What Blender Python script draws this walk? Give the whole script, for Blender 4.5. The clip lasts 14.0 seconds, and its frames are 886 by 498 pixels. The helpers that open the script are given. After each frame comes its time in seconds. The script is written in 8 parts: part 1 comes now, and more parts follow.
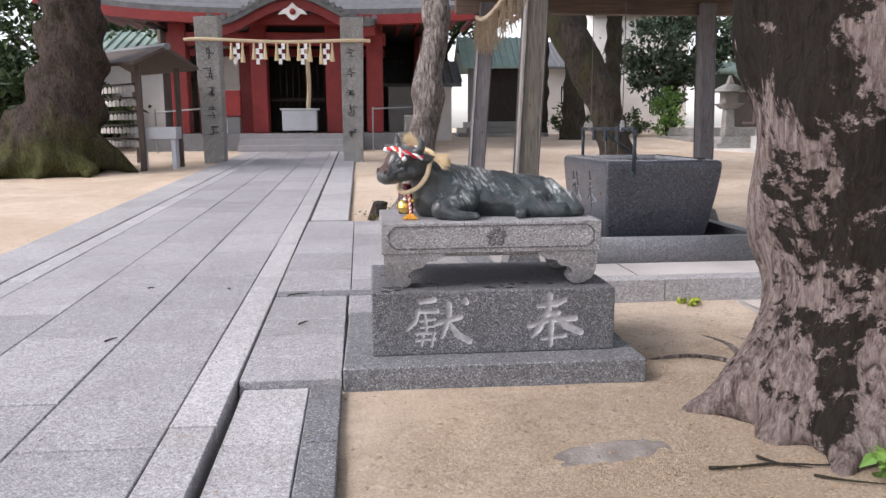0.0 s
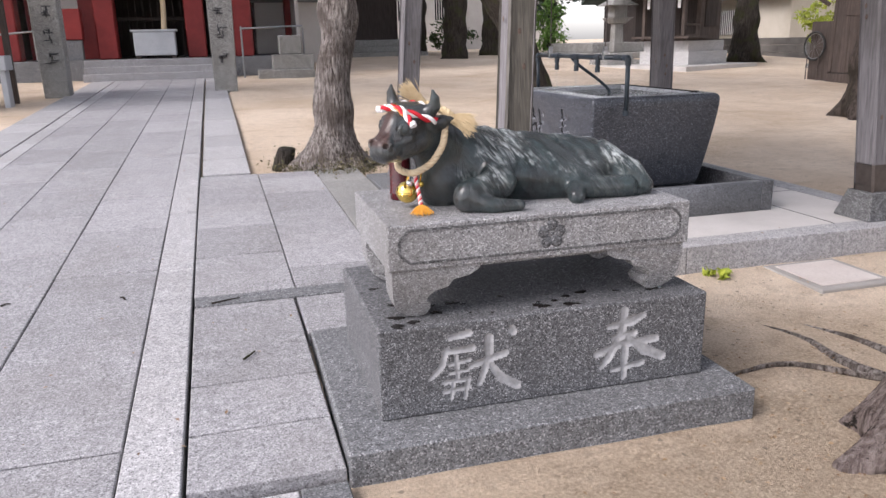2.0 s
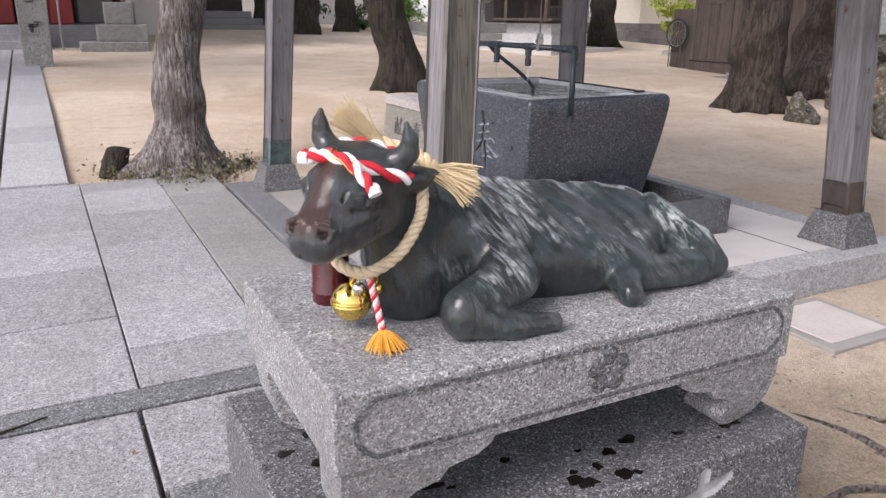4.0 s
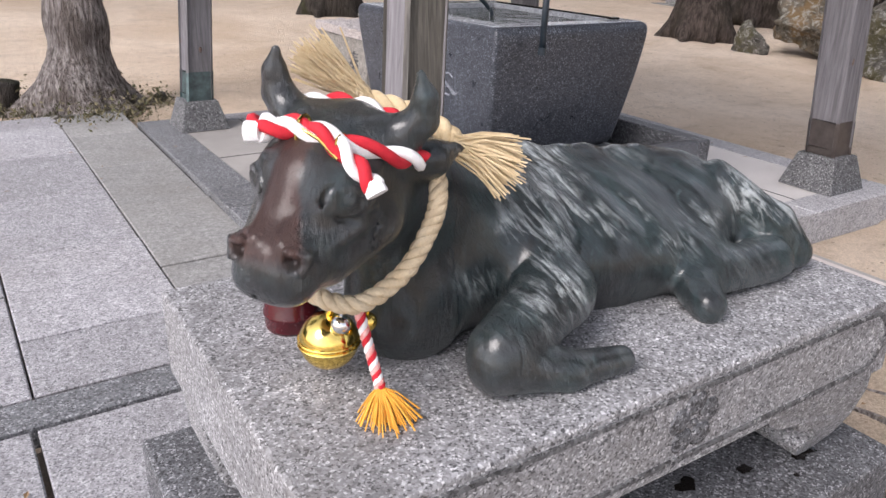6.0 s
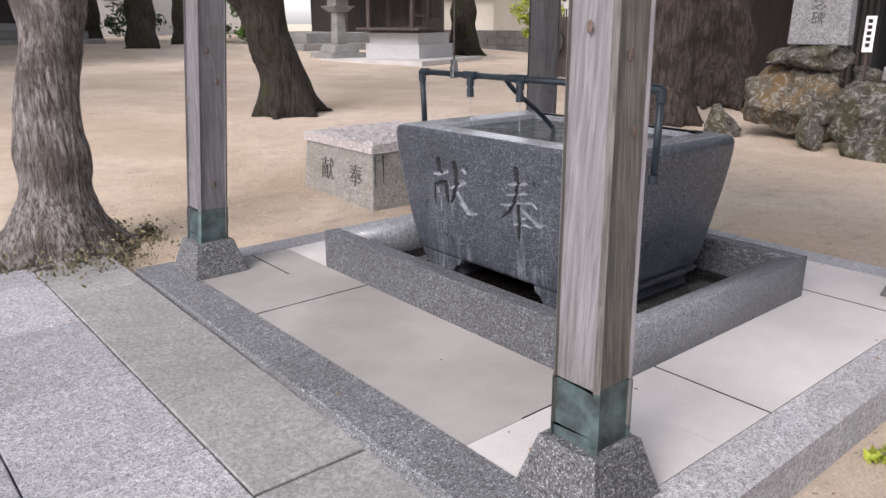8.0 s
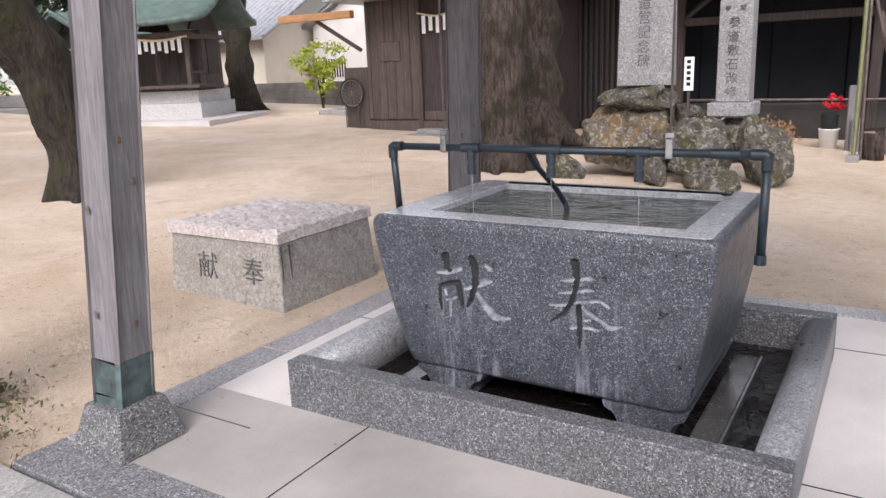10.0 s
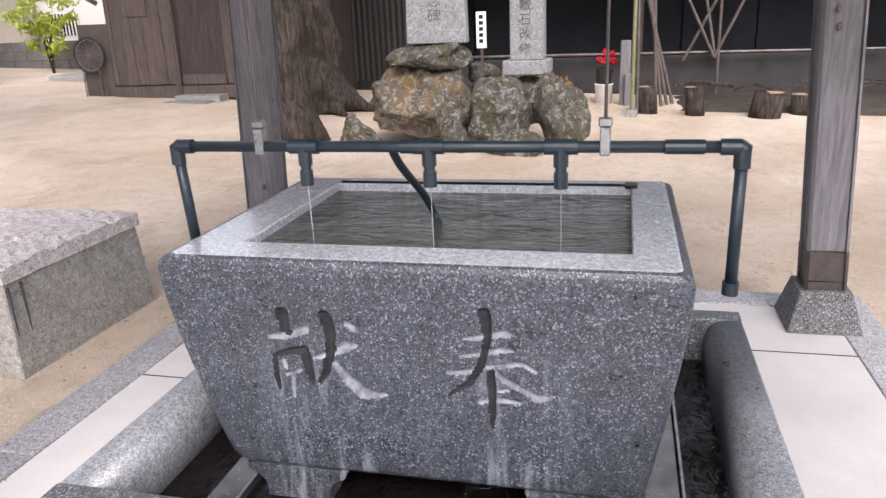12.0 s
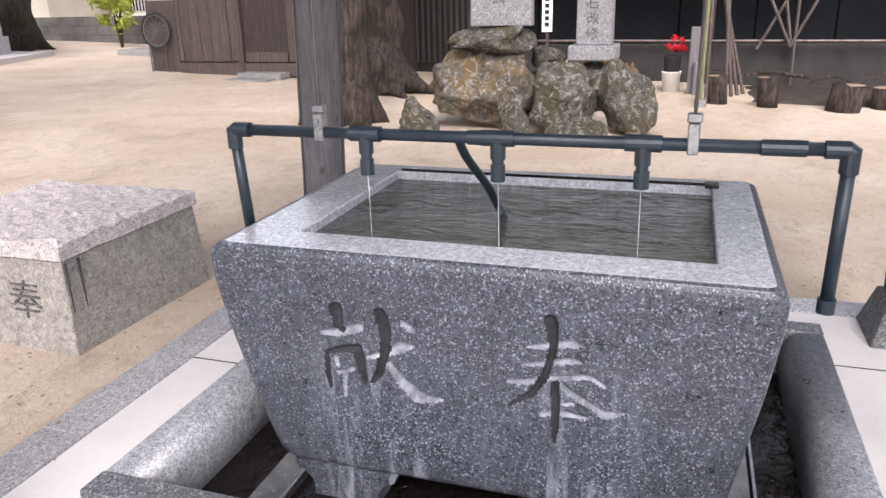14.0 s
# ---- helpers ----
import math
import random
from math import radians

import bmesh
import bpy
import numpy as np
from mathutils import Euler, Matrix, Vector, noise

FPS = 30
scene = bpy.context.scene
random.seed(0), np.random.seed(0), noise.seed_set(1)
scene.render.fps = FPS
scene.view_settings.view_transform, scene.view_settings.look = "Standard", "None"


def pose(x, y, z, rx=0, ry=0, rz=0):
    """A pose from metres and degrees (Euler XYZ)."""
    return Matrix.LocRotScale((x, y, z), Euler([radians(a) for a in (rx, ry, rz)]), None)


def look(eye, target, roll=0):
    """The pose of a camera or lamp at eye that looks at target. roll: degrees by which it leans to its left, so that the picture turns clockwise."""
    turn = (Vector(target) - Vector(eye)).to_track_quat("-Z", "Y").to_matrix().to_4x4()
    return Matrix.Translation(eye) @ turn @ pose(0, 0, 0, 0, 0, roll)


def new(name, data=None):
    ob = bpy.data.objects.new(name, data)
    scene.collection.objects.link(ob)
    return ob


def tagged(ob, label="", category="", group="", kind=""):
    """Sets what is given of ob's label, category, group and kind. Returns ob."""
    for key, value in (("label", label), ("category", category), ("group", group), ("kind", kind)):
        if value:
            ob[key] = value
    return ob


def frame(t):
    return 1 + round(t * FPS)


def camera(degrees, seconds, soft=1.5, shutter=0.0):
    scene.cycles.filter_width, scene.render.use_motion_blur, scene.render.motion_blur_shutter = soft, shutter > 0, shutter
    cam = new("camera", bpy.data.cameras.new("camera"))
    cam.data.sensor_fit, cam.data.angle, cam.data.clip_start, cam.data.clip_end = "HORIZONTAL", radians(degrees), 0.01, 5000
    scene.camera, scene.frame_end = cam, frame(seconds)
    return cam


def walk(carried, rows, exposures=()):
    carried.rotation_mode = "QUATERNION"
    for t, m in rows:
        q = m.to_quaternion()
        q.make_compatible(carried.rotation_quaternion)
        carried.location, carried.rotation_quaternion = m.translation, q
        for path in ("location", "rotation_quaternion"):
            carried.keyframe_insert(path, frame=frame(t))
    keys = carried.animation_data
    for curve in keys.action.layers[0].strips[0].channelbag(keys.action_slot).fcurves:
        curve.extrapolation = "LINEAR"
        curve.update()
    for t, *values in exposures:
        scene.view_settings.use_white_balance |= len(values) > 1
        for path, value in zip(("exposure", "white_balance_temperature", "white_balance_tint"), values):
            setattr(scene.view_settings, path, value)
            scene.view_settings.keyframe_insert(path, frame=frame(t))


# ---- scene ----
cam = camera(61.5, 14.0)

PATH = [
    (0, (0.53, 0.395, 1.383), (0.712, 2.36, 1.06), -0.3),
    (0.5, (0.27, 0.72, 1.405), (0.364, 2.678, 1.007), -1.2),
    (1, (0.169, 1.078, 1.43), (0.342, 3.016, 0.965), -2.2),
    (1.5, (0.139, 1.484, 1.464), (0.491, 3.383, 0.946), -2.0),
    (2, (0.067, 1.905, 1.498), (0.582, 3.761, 0.961), -1.3),
    (2.5, (0.119, 2.278, 1.524), (0.753, 4.098, 0.99), -0.6),
    (3, (0.113, 2.643, 1.513), (0.836, 4.429, 0.976), -0.0),
    (3.5, (0.127, 2.99, 1.512), (0.93, 4.736, 0.957), 0.4),
    (4, (0.183, 3.281, 1.527), (1.063, 4.975, 0.93), 0.7),
    (4.2, (0.197, 3.4, 1.511), (1.104, 5.073, 0.895), 0.7),
    (6.3, (0.324, 3.911, 1.469), (1.349, 5.443, 0.694), 2.0),
    (6.5, (0.288, 3.98, 1.464), (1.321, 5.51, 0.696), 2.0),
    (7, (0.144, 4.248, 1.498), (1.219, 5.775, 0.78), 1.6),
    (7.5, (0.083, 4.556, 1.538), (1.218, 6.073, 0.895), 0.9),
    (7.7, (0.067, 4.684, 1.577), (1.235, 6.189, 0.97), 0.4),
    (9.8, (-0.113, 6.243, 1.717), (1.498, 7.331, 1.247), -2.3),
    (10, (-0.06, 6.36, 1.71), (1.591, 7.383, 1.233), -2.3),
    (10.5, (0.197, 6.604, 1.718), (1.935, 7.454, 1.21), -2.4),
    (11, (0.406, 6.797, 1.715), (2.206, 7.481, 1.173), -2.6),
    (11.5, (0.587, 6.985, 1.721), (2.422, 7.534, 1.144), -2.6),
    (12, (0.783, 7.058, 1.717), (2.633, 7.518, 1.11), -2.4),
    (12.5, (0.862, 7.078, 1.72), (2.715, 7.491, 1.091), -1.9),
    (13, (0.885, 7.095, 1.722), (2.734, 7.504, 1.08), -1.4),
    (13.5, (0.912, 7.11, 1.713), (2.746, 7.579, 1.066), -1.3),
    (14, (0.911, 7.126, 1.715), (2.709, 7.718, 1.07), -1.4),
]
walk(cam, [(t, look(eye, target, roll)) for t, eye, target, roll in PATH], [(0.0, 1.08, 6420, 17.0), (7.5, 1.08, 6380, 17.0), (10.0, 1.30, 6420, 17.5), (14.0, 1.58, 6400, 17.5)])

# ---- world, sun, exposure ----
world = bpy.data.worlds.new("overcast_sky")
scene.world = world
world.use_nodes = True
_wn, _wl = world.node_tree.nodes, world.node_tree.links
_sky = _wn.new("ShaderNodeTexSky")
_sky.sky_type, _sky.sun_disc = "NISHITA", False
_sky.sun_elevation, _sky.sun_rotation = radians(42), radians(254)
_sky.air_density, _sky.dust_density, _sky.ozone_density = 1.0, 1.5, 1.0
_hs = _wn.new("ShaderNodeHueSaturation")
_hs.inputs["Saturation"].default_value = 0.30
_wl.new(_sky.outputs[0], _hs.inputs["Color"])
_wl.new(_hs.outputs[0], _wn["Background"].inputs[0])
_wn["Background"].inputs[1].default_value = 0.15
sun = new("sun", bpy.data.lights.new("sun", "SUN"))
sun.data.energy, sun.data.angle, sun.data.color = 1.3, radians(30), (1.0, 0.96, 0.9)
sun.matrix_world = look((0, 0, 30), (30 * 1.05, 30 * 0.30, 0))


# ---- materials ----
class Nodes:
    """A node material under construction, with short calls for the usual nodes."""

    def __init__(self, name):
        self.m = bpy.data.materials.new(name)
        self.m.use_nodes = True
        self.t = self.m.node_tree
        self.b = self.t.nodes["Principled BSDF"]
        self.pos = self.t.nodes.new("ShaderNodeNewGeometry").outputs["Position"]

    def link(self, a, b):
        self.t.links.new(a, b)

    def stretch(self, sx, sy, sz):
        n = self.t.nodes.new("ShaderNodeMapping")
        n.inputs["Scale"].default_value = (sx, sy, sz)
        self.link(self.pos, n.inputs["Vector"])
        return n.outputs[0]

    def noise(self, scale, detail=4.0, rough=0.55, vec=None, distort=0.0):
        n = self.t.nodes.new("ShaderNodeTexNoise")
        n.inputs["Scale"].default_value, n.inputs["Detail"].default_value = scale, detail
        n.inputs["Roughness"].default_value, n.inputs["Distortion"].default_value = rough, distort
        self.link(vec or self.pos, n.inputs["Vector"])
        return n.outputs["Fac"]

    def cells(self, scale, vec=None, feature="F1"):
        n = self.t.nodes.new("ShaderNodeTexVoronoi")
        n.feature = feature
        n.inputs["Scale"].default_value = scale
        self.link(vec or self.pos, n.inputs["Vector"])
        return n.outputs

    def ramp(self, fac, stops, mode="LINEAR"):
        n = self.t.nodes.new("ShaderNodeValToRGB")
        n.color_ramp.interpolation = mode
        while len(n.color_ramp.elements) < len(stops):
            n.color_ramp.elements.new(0.5)
        for e, (p, c) in zip(n.color_ramp.elements, stops):
            e.position = p
            e.color = (*c, 1) if isinstance(c, tuple) else (c, c, c, 1)
        self.link(fac, n.inputs[0])
        return n.outputs[0]

    def mix(self, fac, a, b, mode="MIX"):
        n = self.t.nodes.new("ShaderNodeMix")
        n.data_type, n.blend_type = "RGBA", mode
        for sock, v in ((n.inputs[0], fac), (n.inputs[6], a), (n.inputs[7], b)):
            if isinstance(v, tuple):
                sock.default_value = (*v, 1)
            elif isinstance(v, (int, float)):
                sock.default_value = v
            else:
                self.link(v, sock)
        return n.outputs[2]

    def math(self, op, a, b):
        n = self.t.nodes.new("ShaderNodeMath")
        n.operation = op
        for sock, v in ((n.inputs[0], a), (n.inputs[1], b)):
            if isinstance(v, (int, float)):
                sock.default_value = v
            else:
                self.link(v, sock)
        return n.outputs[0]

    def vary(self, color, amount=0.12, island=False):
        """Every piece a little lighter or darker than its neighbours."""
        if island:
            r = self.t.nodes.new("ShaderNodeNewGeometry").outputs["Random Per Island"]
        else:
            r = self.t.nodes.new("ShaderNodeObjectInfo").outputs["Random"]
        return self.mix(1.0, color, self.ramp(r, [(0, 1 - amount), (1, 1.0)]), "MULTIPLY")

    def done(self, color, rough=0.7, metal=0.0, bump=None, depth=0.002, spec=0.5):
        for sock, v in ((self.b.inputs["Base Color"], color), (self.b.inputs["Roughness"], rough), (self.b.inputs["Metallic"], metal)):
            if isinstance(v, tuple):
                sock.default_value = (*v, 1)
            elif isinstance(v, (int, float)):
                sock.default_value = v
            else:
                self.link(v, sock)
        self.b.inputs["Specular IOR Level"].default_value = spec
        if bump is not None:
            n = self.t.nodes.new("ShaderNodeBump")
            n.inputs["Distance"].default_value = depth
            self.link(bump, n.inputs["Height"])
            self.link(n.outputs[0], self.b.inputs["Normal"])
        return self.m


def granite(name, light, dark, speck, white, grain=260, stain=0.35, rough=0.75, vary=0.0, polish=False, extra=None):
    n = Nodes(name)
    warp = n.t.nodes.new("ShaderNodeVectorMath")
    warp.operation = "ADD"
    nz = n.t.nodes.new("ShaderNodeTexNoise")
    nz.inputs["Scale"].default_value = grain * 0.6
    sc = n.t.nodes.new("ShaderNodeVectorMath")
    sc.operation = "SCALE"
    sc.inputs["Scale"].default_value = 1.6 / grain
    n.link(n.pos, nz.inputs["Vector"])
    n.link(nz.outputs["Color"], sc.inputs[0])
    n.link(n.pos, warp.inputs[0])
    n.link(sc.outputs[0], warp.inputs[1])
    cell = n.t.nodes.new("ShaderNodeSeparateColor")
    n.link(n.cells(grain, warp.outputs[0])["Color"], cell.inputs[0])
    mean = tuple((p + q) / 2 for p, q in zip(light, dark))
    c = n.ramp(cell.outputs[0], [(0.0, speck), (0.13, dark), (0.42, mean), (0.62, light), (0.90, white)], "CONSTANT")
    cl = n.noise(grain * 0.22, 3, 0.6)
    c = n.mix(1.0, c, n.ramp(cl, [(0.30, 0.72), (0.70, 1.22)]), "MULTIPLY")
    mid = n.noise(11, 6, 0.72)
    c = n.mix(1.0, c, n.ramp(mid, [(0.30, 1 - stain * 0.45), (0.70, 1 + stain * 0.28)]), "MULTIPLY")
    big = n.noise(1.9, 6, 0.66)
    c = n.mix(n.math("MULTIPLY", n.ramp(big, [(0.46, 0.0), (0.74, 1.0)]), stain), c, (dark[0] * 0.66, dark[1] * 0.62, dark[2] * 0.56))
    if vary:
        c = n.vary(c, vary)
    if extra:
        c = extra(n, c)
    r = n.ramp(mid, [(0.3, max(0.05, rough - 0.12)), (0.7, min(1.0, rough + 0.1))])
    return n.done(c, r, bump=cl, depth=0.0005 if polish else 0.0018, spec=0.5)


def lime_streaks(n, c):
    """White lime that has run down from the carved characters and under the rim."""
    sep = n.t.nodes.new("ShaderNodeSeparateXYZ")
    n.link(n.pos, sep.inputs[0])
    run = n.noise(1.0, 5, 0.65, n.stretch(9, 26, 3.2), 0.4)
    face = n.ramp(n.math("SUBTRACT", sep.outputs[0], 2.0), [(0.70, 1.0), (0.76, 0.0)])
    m = None
    for y0 in (7.376, 7.91):
        d = n.math("ABSOLUTE", n.math("SUBTRACT", sep.outputs[1], y0), 0.0)
        k = n.ramp(d, [(0.08, 1.0), (0.26, 0.0)])
        m = k if m is None else n.math("MAXIMUM", m, k)
    h = n.ramp(sep.outputs[2], [(0.36, 0.9), (0.52, 0.45), (0.66, 0.5), (0.80, 0.25), (0.86, 0.0)])
    s = n.math("MULTIPLY", n.math("MULTIPLY", n.ramp(run, [(0.50, 0.0), (0.68, 0.85)]), m), n.math("MULTIPLY", h, face))
    return n.mix(s, c, (0.30, 0.32, 0.365))


def plain(name, a, b, scale=6.0, rough=0.7, metal=0.0, fine=60.0, depth=0.001, vary=0.0, spec=0.5):
    n = Nodes(name)
    f = n.noise(fine, 4, 0.65)
    c = n.mix(n.ramp(n.noise(scale, 6, 0.62), [(0.34, 0.0), (0.68, 1.0)]), a, b)
    c = n.mix(1.0, c, n.ramp(f, [(0.3, 0.86), (0.7, 1.06)]), "MULTIPLY")
    if vary:
        c = n.vary(c, vary)
    return n.done(c, n.ramp(f, [(0.3, max(0.03, rough - 0.1)), (0.7, min(1.0, rough + 0.08))]), metal, f, depth, spec)


def timber(name, a, b, c2, axis="z", rough=0.75, vary=0.1, fine=70):
    n = Nodes(name)
    s = {"z": (fine, fine, 2.2), "x": (2.2, fine, fine), "y": (fine, 2.2, fine)}[axis]
    g = n.noise(1.0, 5, 0.6, n.stretch(*s), 0.6)
    c = n.mix(n.ramp(g, [(0.36, 0.0), (0.66, 1.0)]), a, b)
    c = n.mix(n.ramp(n.noise(2.2, 5, 0.6), [(0.48, 0.0), (0.75, 0.75)]), c, c2)
    if vary:
        c = n.vary(c, vary)
    return n.done(c, n.ramp(g, [(0.3, rough + 0.1), (0.7, rough - 0.12)]), bump=g, depth=0.003)


def bark(name, a, b, c2, scale=18.0, depth=0.02):
    n = Nodes(name)
    g = n.noise(scale * 1.5, 7, 0.7, n.stretch(1.0, 1.0, 0.16), 0.5)
    pl = n.noise(scale * 0.7, 5, 0.6, n.stretch(1.0, 1.0, 0.35), 1.2)
    c = n.mix(n.ramp(g, [(0.38, 0.0), (0.62, 1.0)]), a, b)
    c = n.mix(n.ramp(pl, [(0.30, 0.8), (0.44, 0.0)]), c, (a[0] * 0.5, a[1] * 0.48, a[2] * 0.45))
    c = n.mix(n.ramp(n.noise(2.4, 4, 0.6), [(0.5, 0.0), (0.62, 0.8)]), c, c2)
    h = n.math("ADD", g, n.math("MULTIPLY", pl, 1.2))
    return n.done(c, 0.92, bump=h, depth=depth, spec=0.25)


M_PATH = granite("granite_paving", (0.45, 0.44, 0.455), (0.31, 0.303, 0.318), (0.15, 0.15, 0.157), (0.60, 0.595, 0.605), 230, 0.40, 0.72, 0.24)
M_PATH2 = granite("granite_paving_light", (0.50, 0.49, 0.50), (0.37, 0.363, 0.372), (0.18, 0.18, 0.186), (0.64, 0.635, 0.64), 220, 0.34, 0.75, 0.20)
M_PATH_SMOOTH = granite("smooth_stained_paving", (0.335, 0.33, 0.318), (0.295, 0.29, 0.28), (0.22, 0.217, 0.21), (0.40, 0.395, 0.385), 230, 0.45, 0.7, 0.18)
M_KERB = granite("granite_kerb", (0.225, 0.23, 0.24), (0.13, 0.133, 0.14), (0.06, 0.06, 0.065), (0.42, 0.42, 0.43), 190, 0.42, 0.66, 0.15)
M_PLINTH = granite("granite_plinth", (0.155, 0.157, 0.166), (0.070, 0.071, 0.076), (0.026, 0.026, 0.028), (0.36, 0.36, 0.37), 260, 0.42, 0.7)
M_TABLE = granite("granite_table", (0.345, 0.342, 0.35), (0.205, 0.203, 0.208), (0.07, 0.07, 0.073), (0.60, 0.597, 0.605), 290, 0.60, 0.62)
# paler than the surround: light reflected by the wet sides is coloured in
M_SIDE = granite("wet_rounded_granite", (0.24, 0.247, 0.262), (0.165, 0.17, 0.182), (0.10, 0.10, 0.108), (0.31, 0.315, 0.33), 220, 0.3, 0.36, polish=True)
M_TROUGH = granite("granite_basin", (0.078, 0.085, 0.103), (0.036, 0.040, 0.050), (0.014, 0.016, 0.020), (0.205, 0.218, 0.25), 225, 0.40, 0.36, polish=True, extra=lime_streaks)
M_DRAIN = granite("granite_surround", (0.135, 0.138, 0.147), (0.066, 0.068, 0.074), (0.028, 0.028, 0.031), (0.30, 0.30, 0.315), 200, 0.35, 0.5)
# sky mirrored in the polished rim is put into this pale colour
M_TROUGHTOP = granite("granite_basin_sky_pale", (0.46, 0.47, 0.50), (0.39, 0.40, 0.425), (0.28, 0.287, 0.305), (0.54, 0.55, 0.575), 240, 0.22, 0.20, polish=True)
M_PEDESTAL = granite("granite_pedestal", (0.15, 0.15, 0.154), (0.075, 0.075, 0.078), (0.03, 0.03, 0.03), (0.30, 0.30, 0.30), 190, 0.35, 0.75)
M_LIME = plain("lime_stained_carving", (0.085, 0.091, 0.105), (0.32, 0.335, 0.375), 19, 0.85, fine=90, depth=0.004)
# near-black strokes: the deep cuts' shadow is painted in along with dirt
M_CUT = plain("shadowed_dirty_cuts", (0.004, 0.004, 0.005), (0.026, 0.028, 0.033), 15, 0.85, fine=90, depth=0.004)
M_LID = granite("pinkish_rough_slab", (0.60, 0.545, 0.525), (0.50, 0.45, 0.43), (0.30, 0.27, 0.26), (0.70, 0.66, 0.64), 150, 0.30, 0.9)
M_BOX = granite("stained_box_stone", (0.345, 0.325, 0.295), (0.29, 0.27, 0.245), (0.19, 0.18, 0.165), (0.42, 0.40, 0.37), 170, 0.42, 0.9)
M_PALELID = plain("pale_painted_lid", (0.50, 0.44, 0.41), (0.60, 0.55, 0.52), 3.0, 0.7)
M_CARVED = plain("carved_stone_pale", (0.40, 0.40, 0.41), (0.25, 0.25, 0.255), 26, 0.85)
M_CARVED_DARK = plain("carved_stone_dark", (0.035, 0.035, 0.04), (0.07, 0.07, 0.075), 20, 0.85)
M_STONE_OLD = granite("weathered_stone", (0.34, 0.33, 0.315), (0.19, 0.186, 0.178), (0.10, 0.10, 0.10), (0.55, 0.55, 0.53), 150, 0.5, 0.85)
M_MONUMENT = granite("monument_granite", (0.27, 0.27, 0.275), (0.19, 0.19, 0.195), (0.08, 0.08, 0.08), (0.40, 0.40, 0.40), 150, 0.3, 0.7)
M_CONCRETE = plain("washed_concrete", (0.63, 0.60, 0.58), (0.49, 0.468, 0.45), 1.3, 0.85, fine=200, depth=0.0008)
# darker concrete: roof shade painted on the bay; the manhole frame uses it too
M_CONCRETE_DARK = plain("shaded_and_stained_concrete", (0.37, 0.35, 0.33), (0.265, 0.25, 0.235), 1.6, 0.85, fine=200, depth=0.0008)
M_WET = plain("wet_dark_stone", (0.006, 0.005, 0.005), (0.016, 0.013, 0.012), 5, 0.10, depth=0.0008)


def sand_material():
    n = Nodes("packed_sand")
    fine = n.noise(330, 3, 0.75)
    grit = n.noise(75, 5, 0.75)
    mid = n.noise(8, 7, 0.72)
    big = n.noise(0.55, 7, 0.66, None, 0.6)
    c = n.mix(n.ramp(big, [(0.35, 0.0), (0.66, 1.0)]), (0.61, 0.475, 0.345), (0.80, 0.67, 0.535))
    c = n.mix(n.ramp(mid, [(0.50, 0.0), (0.72, 0.5)]), c, (0.42, 0.325, 0.235))
    c = n.mix(n.ramp(n.noise(1.0, 7, 0.74, n.stretch(1.1, 2.6, 1)), [(0.56, 0.0), (0.70, 0.5)]), c, (0.36, 0.275, 0.20))
    # damp, trodden earth with leaf mould round the old tree's foot
    off = n.t.nodes.new("ShaderNodeVectorMath")
    off.operation = "DISTANCE"
    off.inputs[1].default_value = (2.5, 2.9, 0.0)
    n.link(n.pos, off.inputs[0])
    reach = n.math("ADD", off.outputs["Value"], n.math("MULTIPLY", n.math("SUBTRACT", n.noise(2.2, 7, 0.72), 0.5), 3.4))
    c = n.mix(n.ramp(n.math("MULTIPLY", reach, 0.25), [(0.32, 0.62), (0.66, 0.0)]), c, n.mix(n.ramp(grit, [(0.35, 0.0), (0.65, 1.0)]), (0.17, 0.12, 0.08), (0.46, 0.36, 0.255)))
    c = n.mix(1.0, c, n.ramp(fine, [(0.25, 0.66), (0.72, 1.18)]), "MULTIPLY")
    c = n.mix(1.0, c, n.ramp(grit, [(0.30, 0.74), (0.68, 1.14)]), "MULTIPLY")
    c = n.mix(n.ramp(n.cells(60)["Color"], [(0.90, 0.0), (0.92, 0.7)]), c, (0.20, 0.165, 0.13))
    h = n.math("ADD", n.math("MULTIPLY", mid, 1.8), n.math("ADD", n.math("MULTIPLY", fine, 0.4), n.math("MULTIPLY", grit, 0.9)))
    return n.done(c, 0.95, bump=h, depth=0.014, spec=0.2)


M_SAND = sand_material()


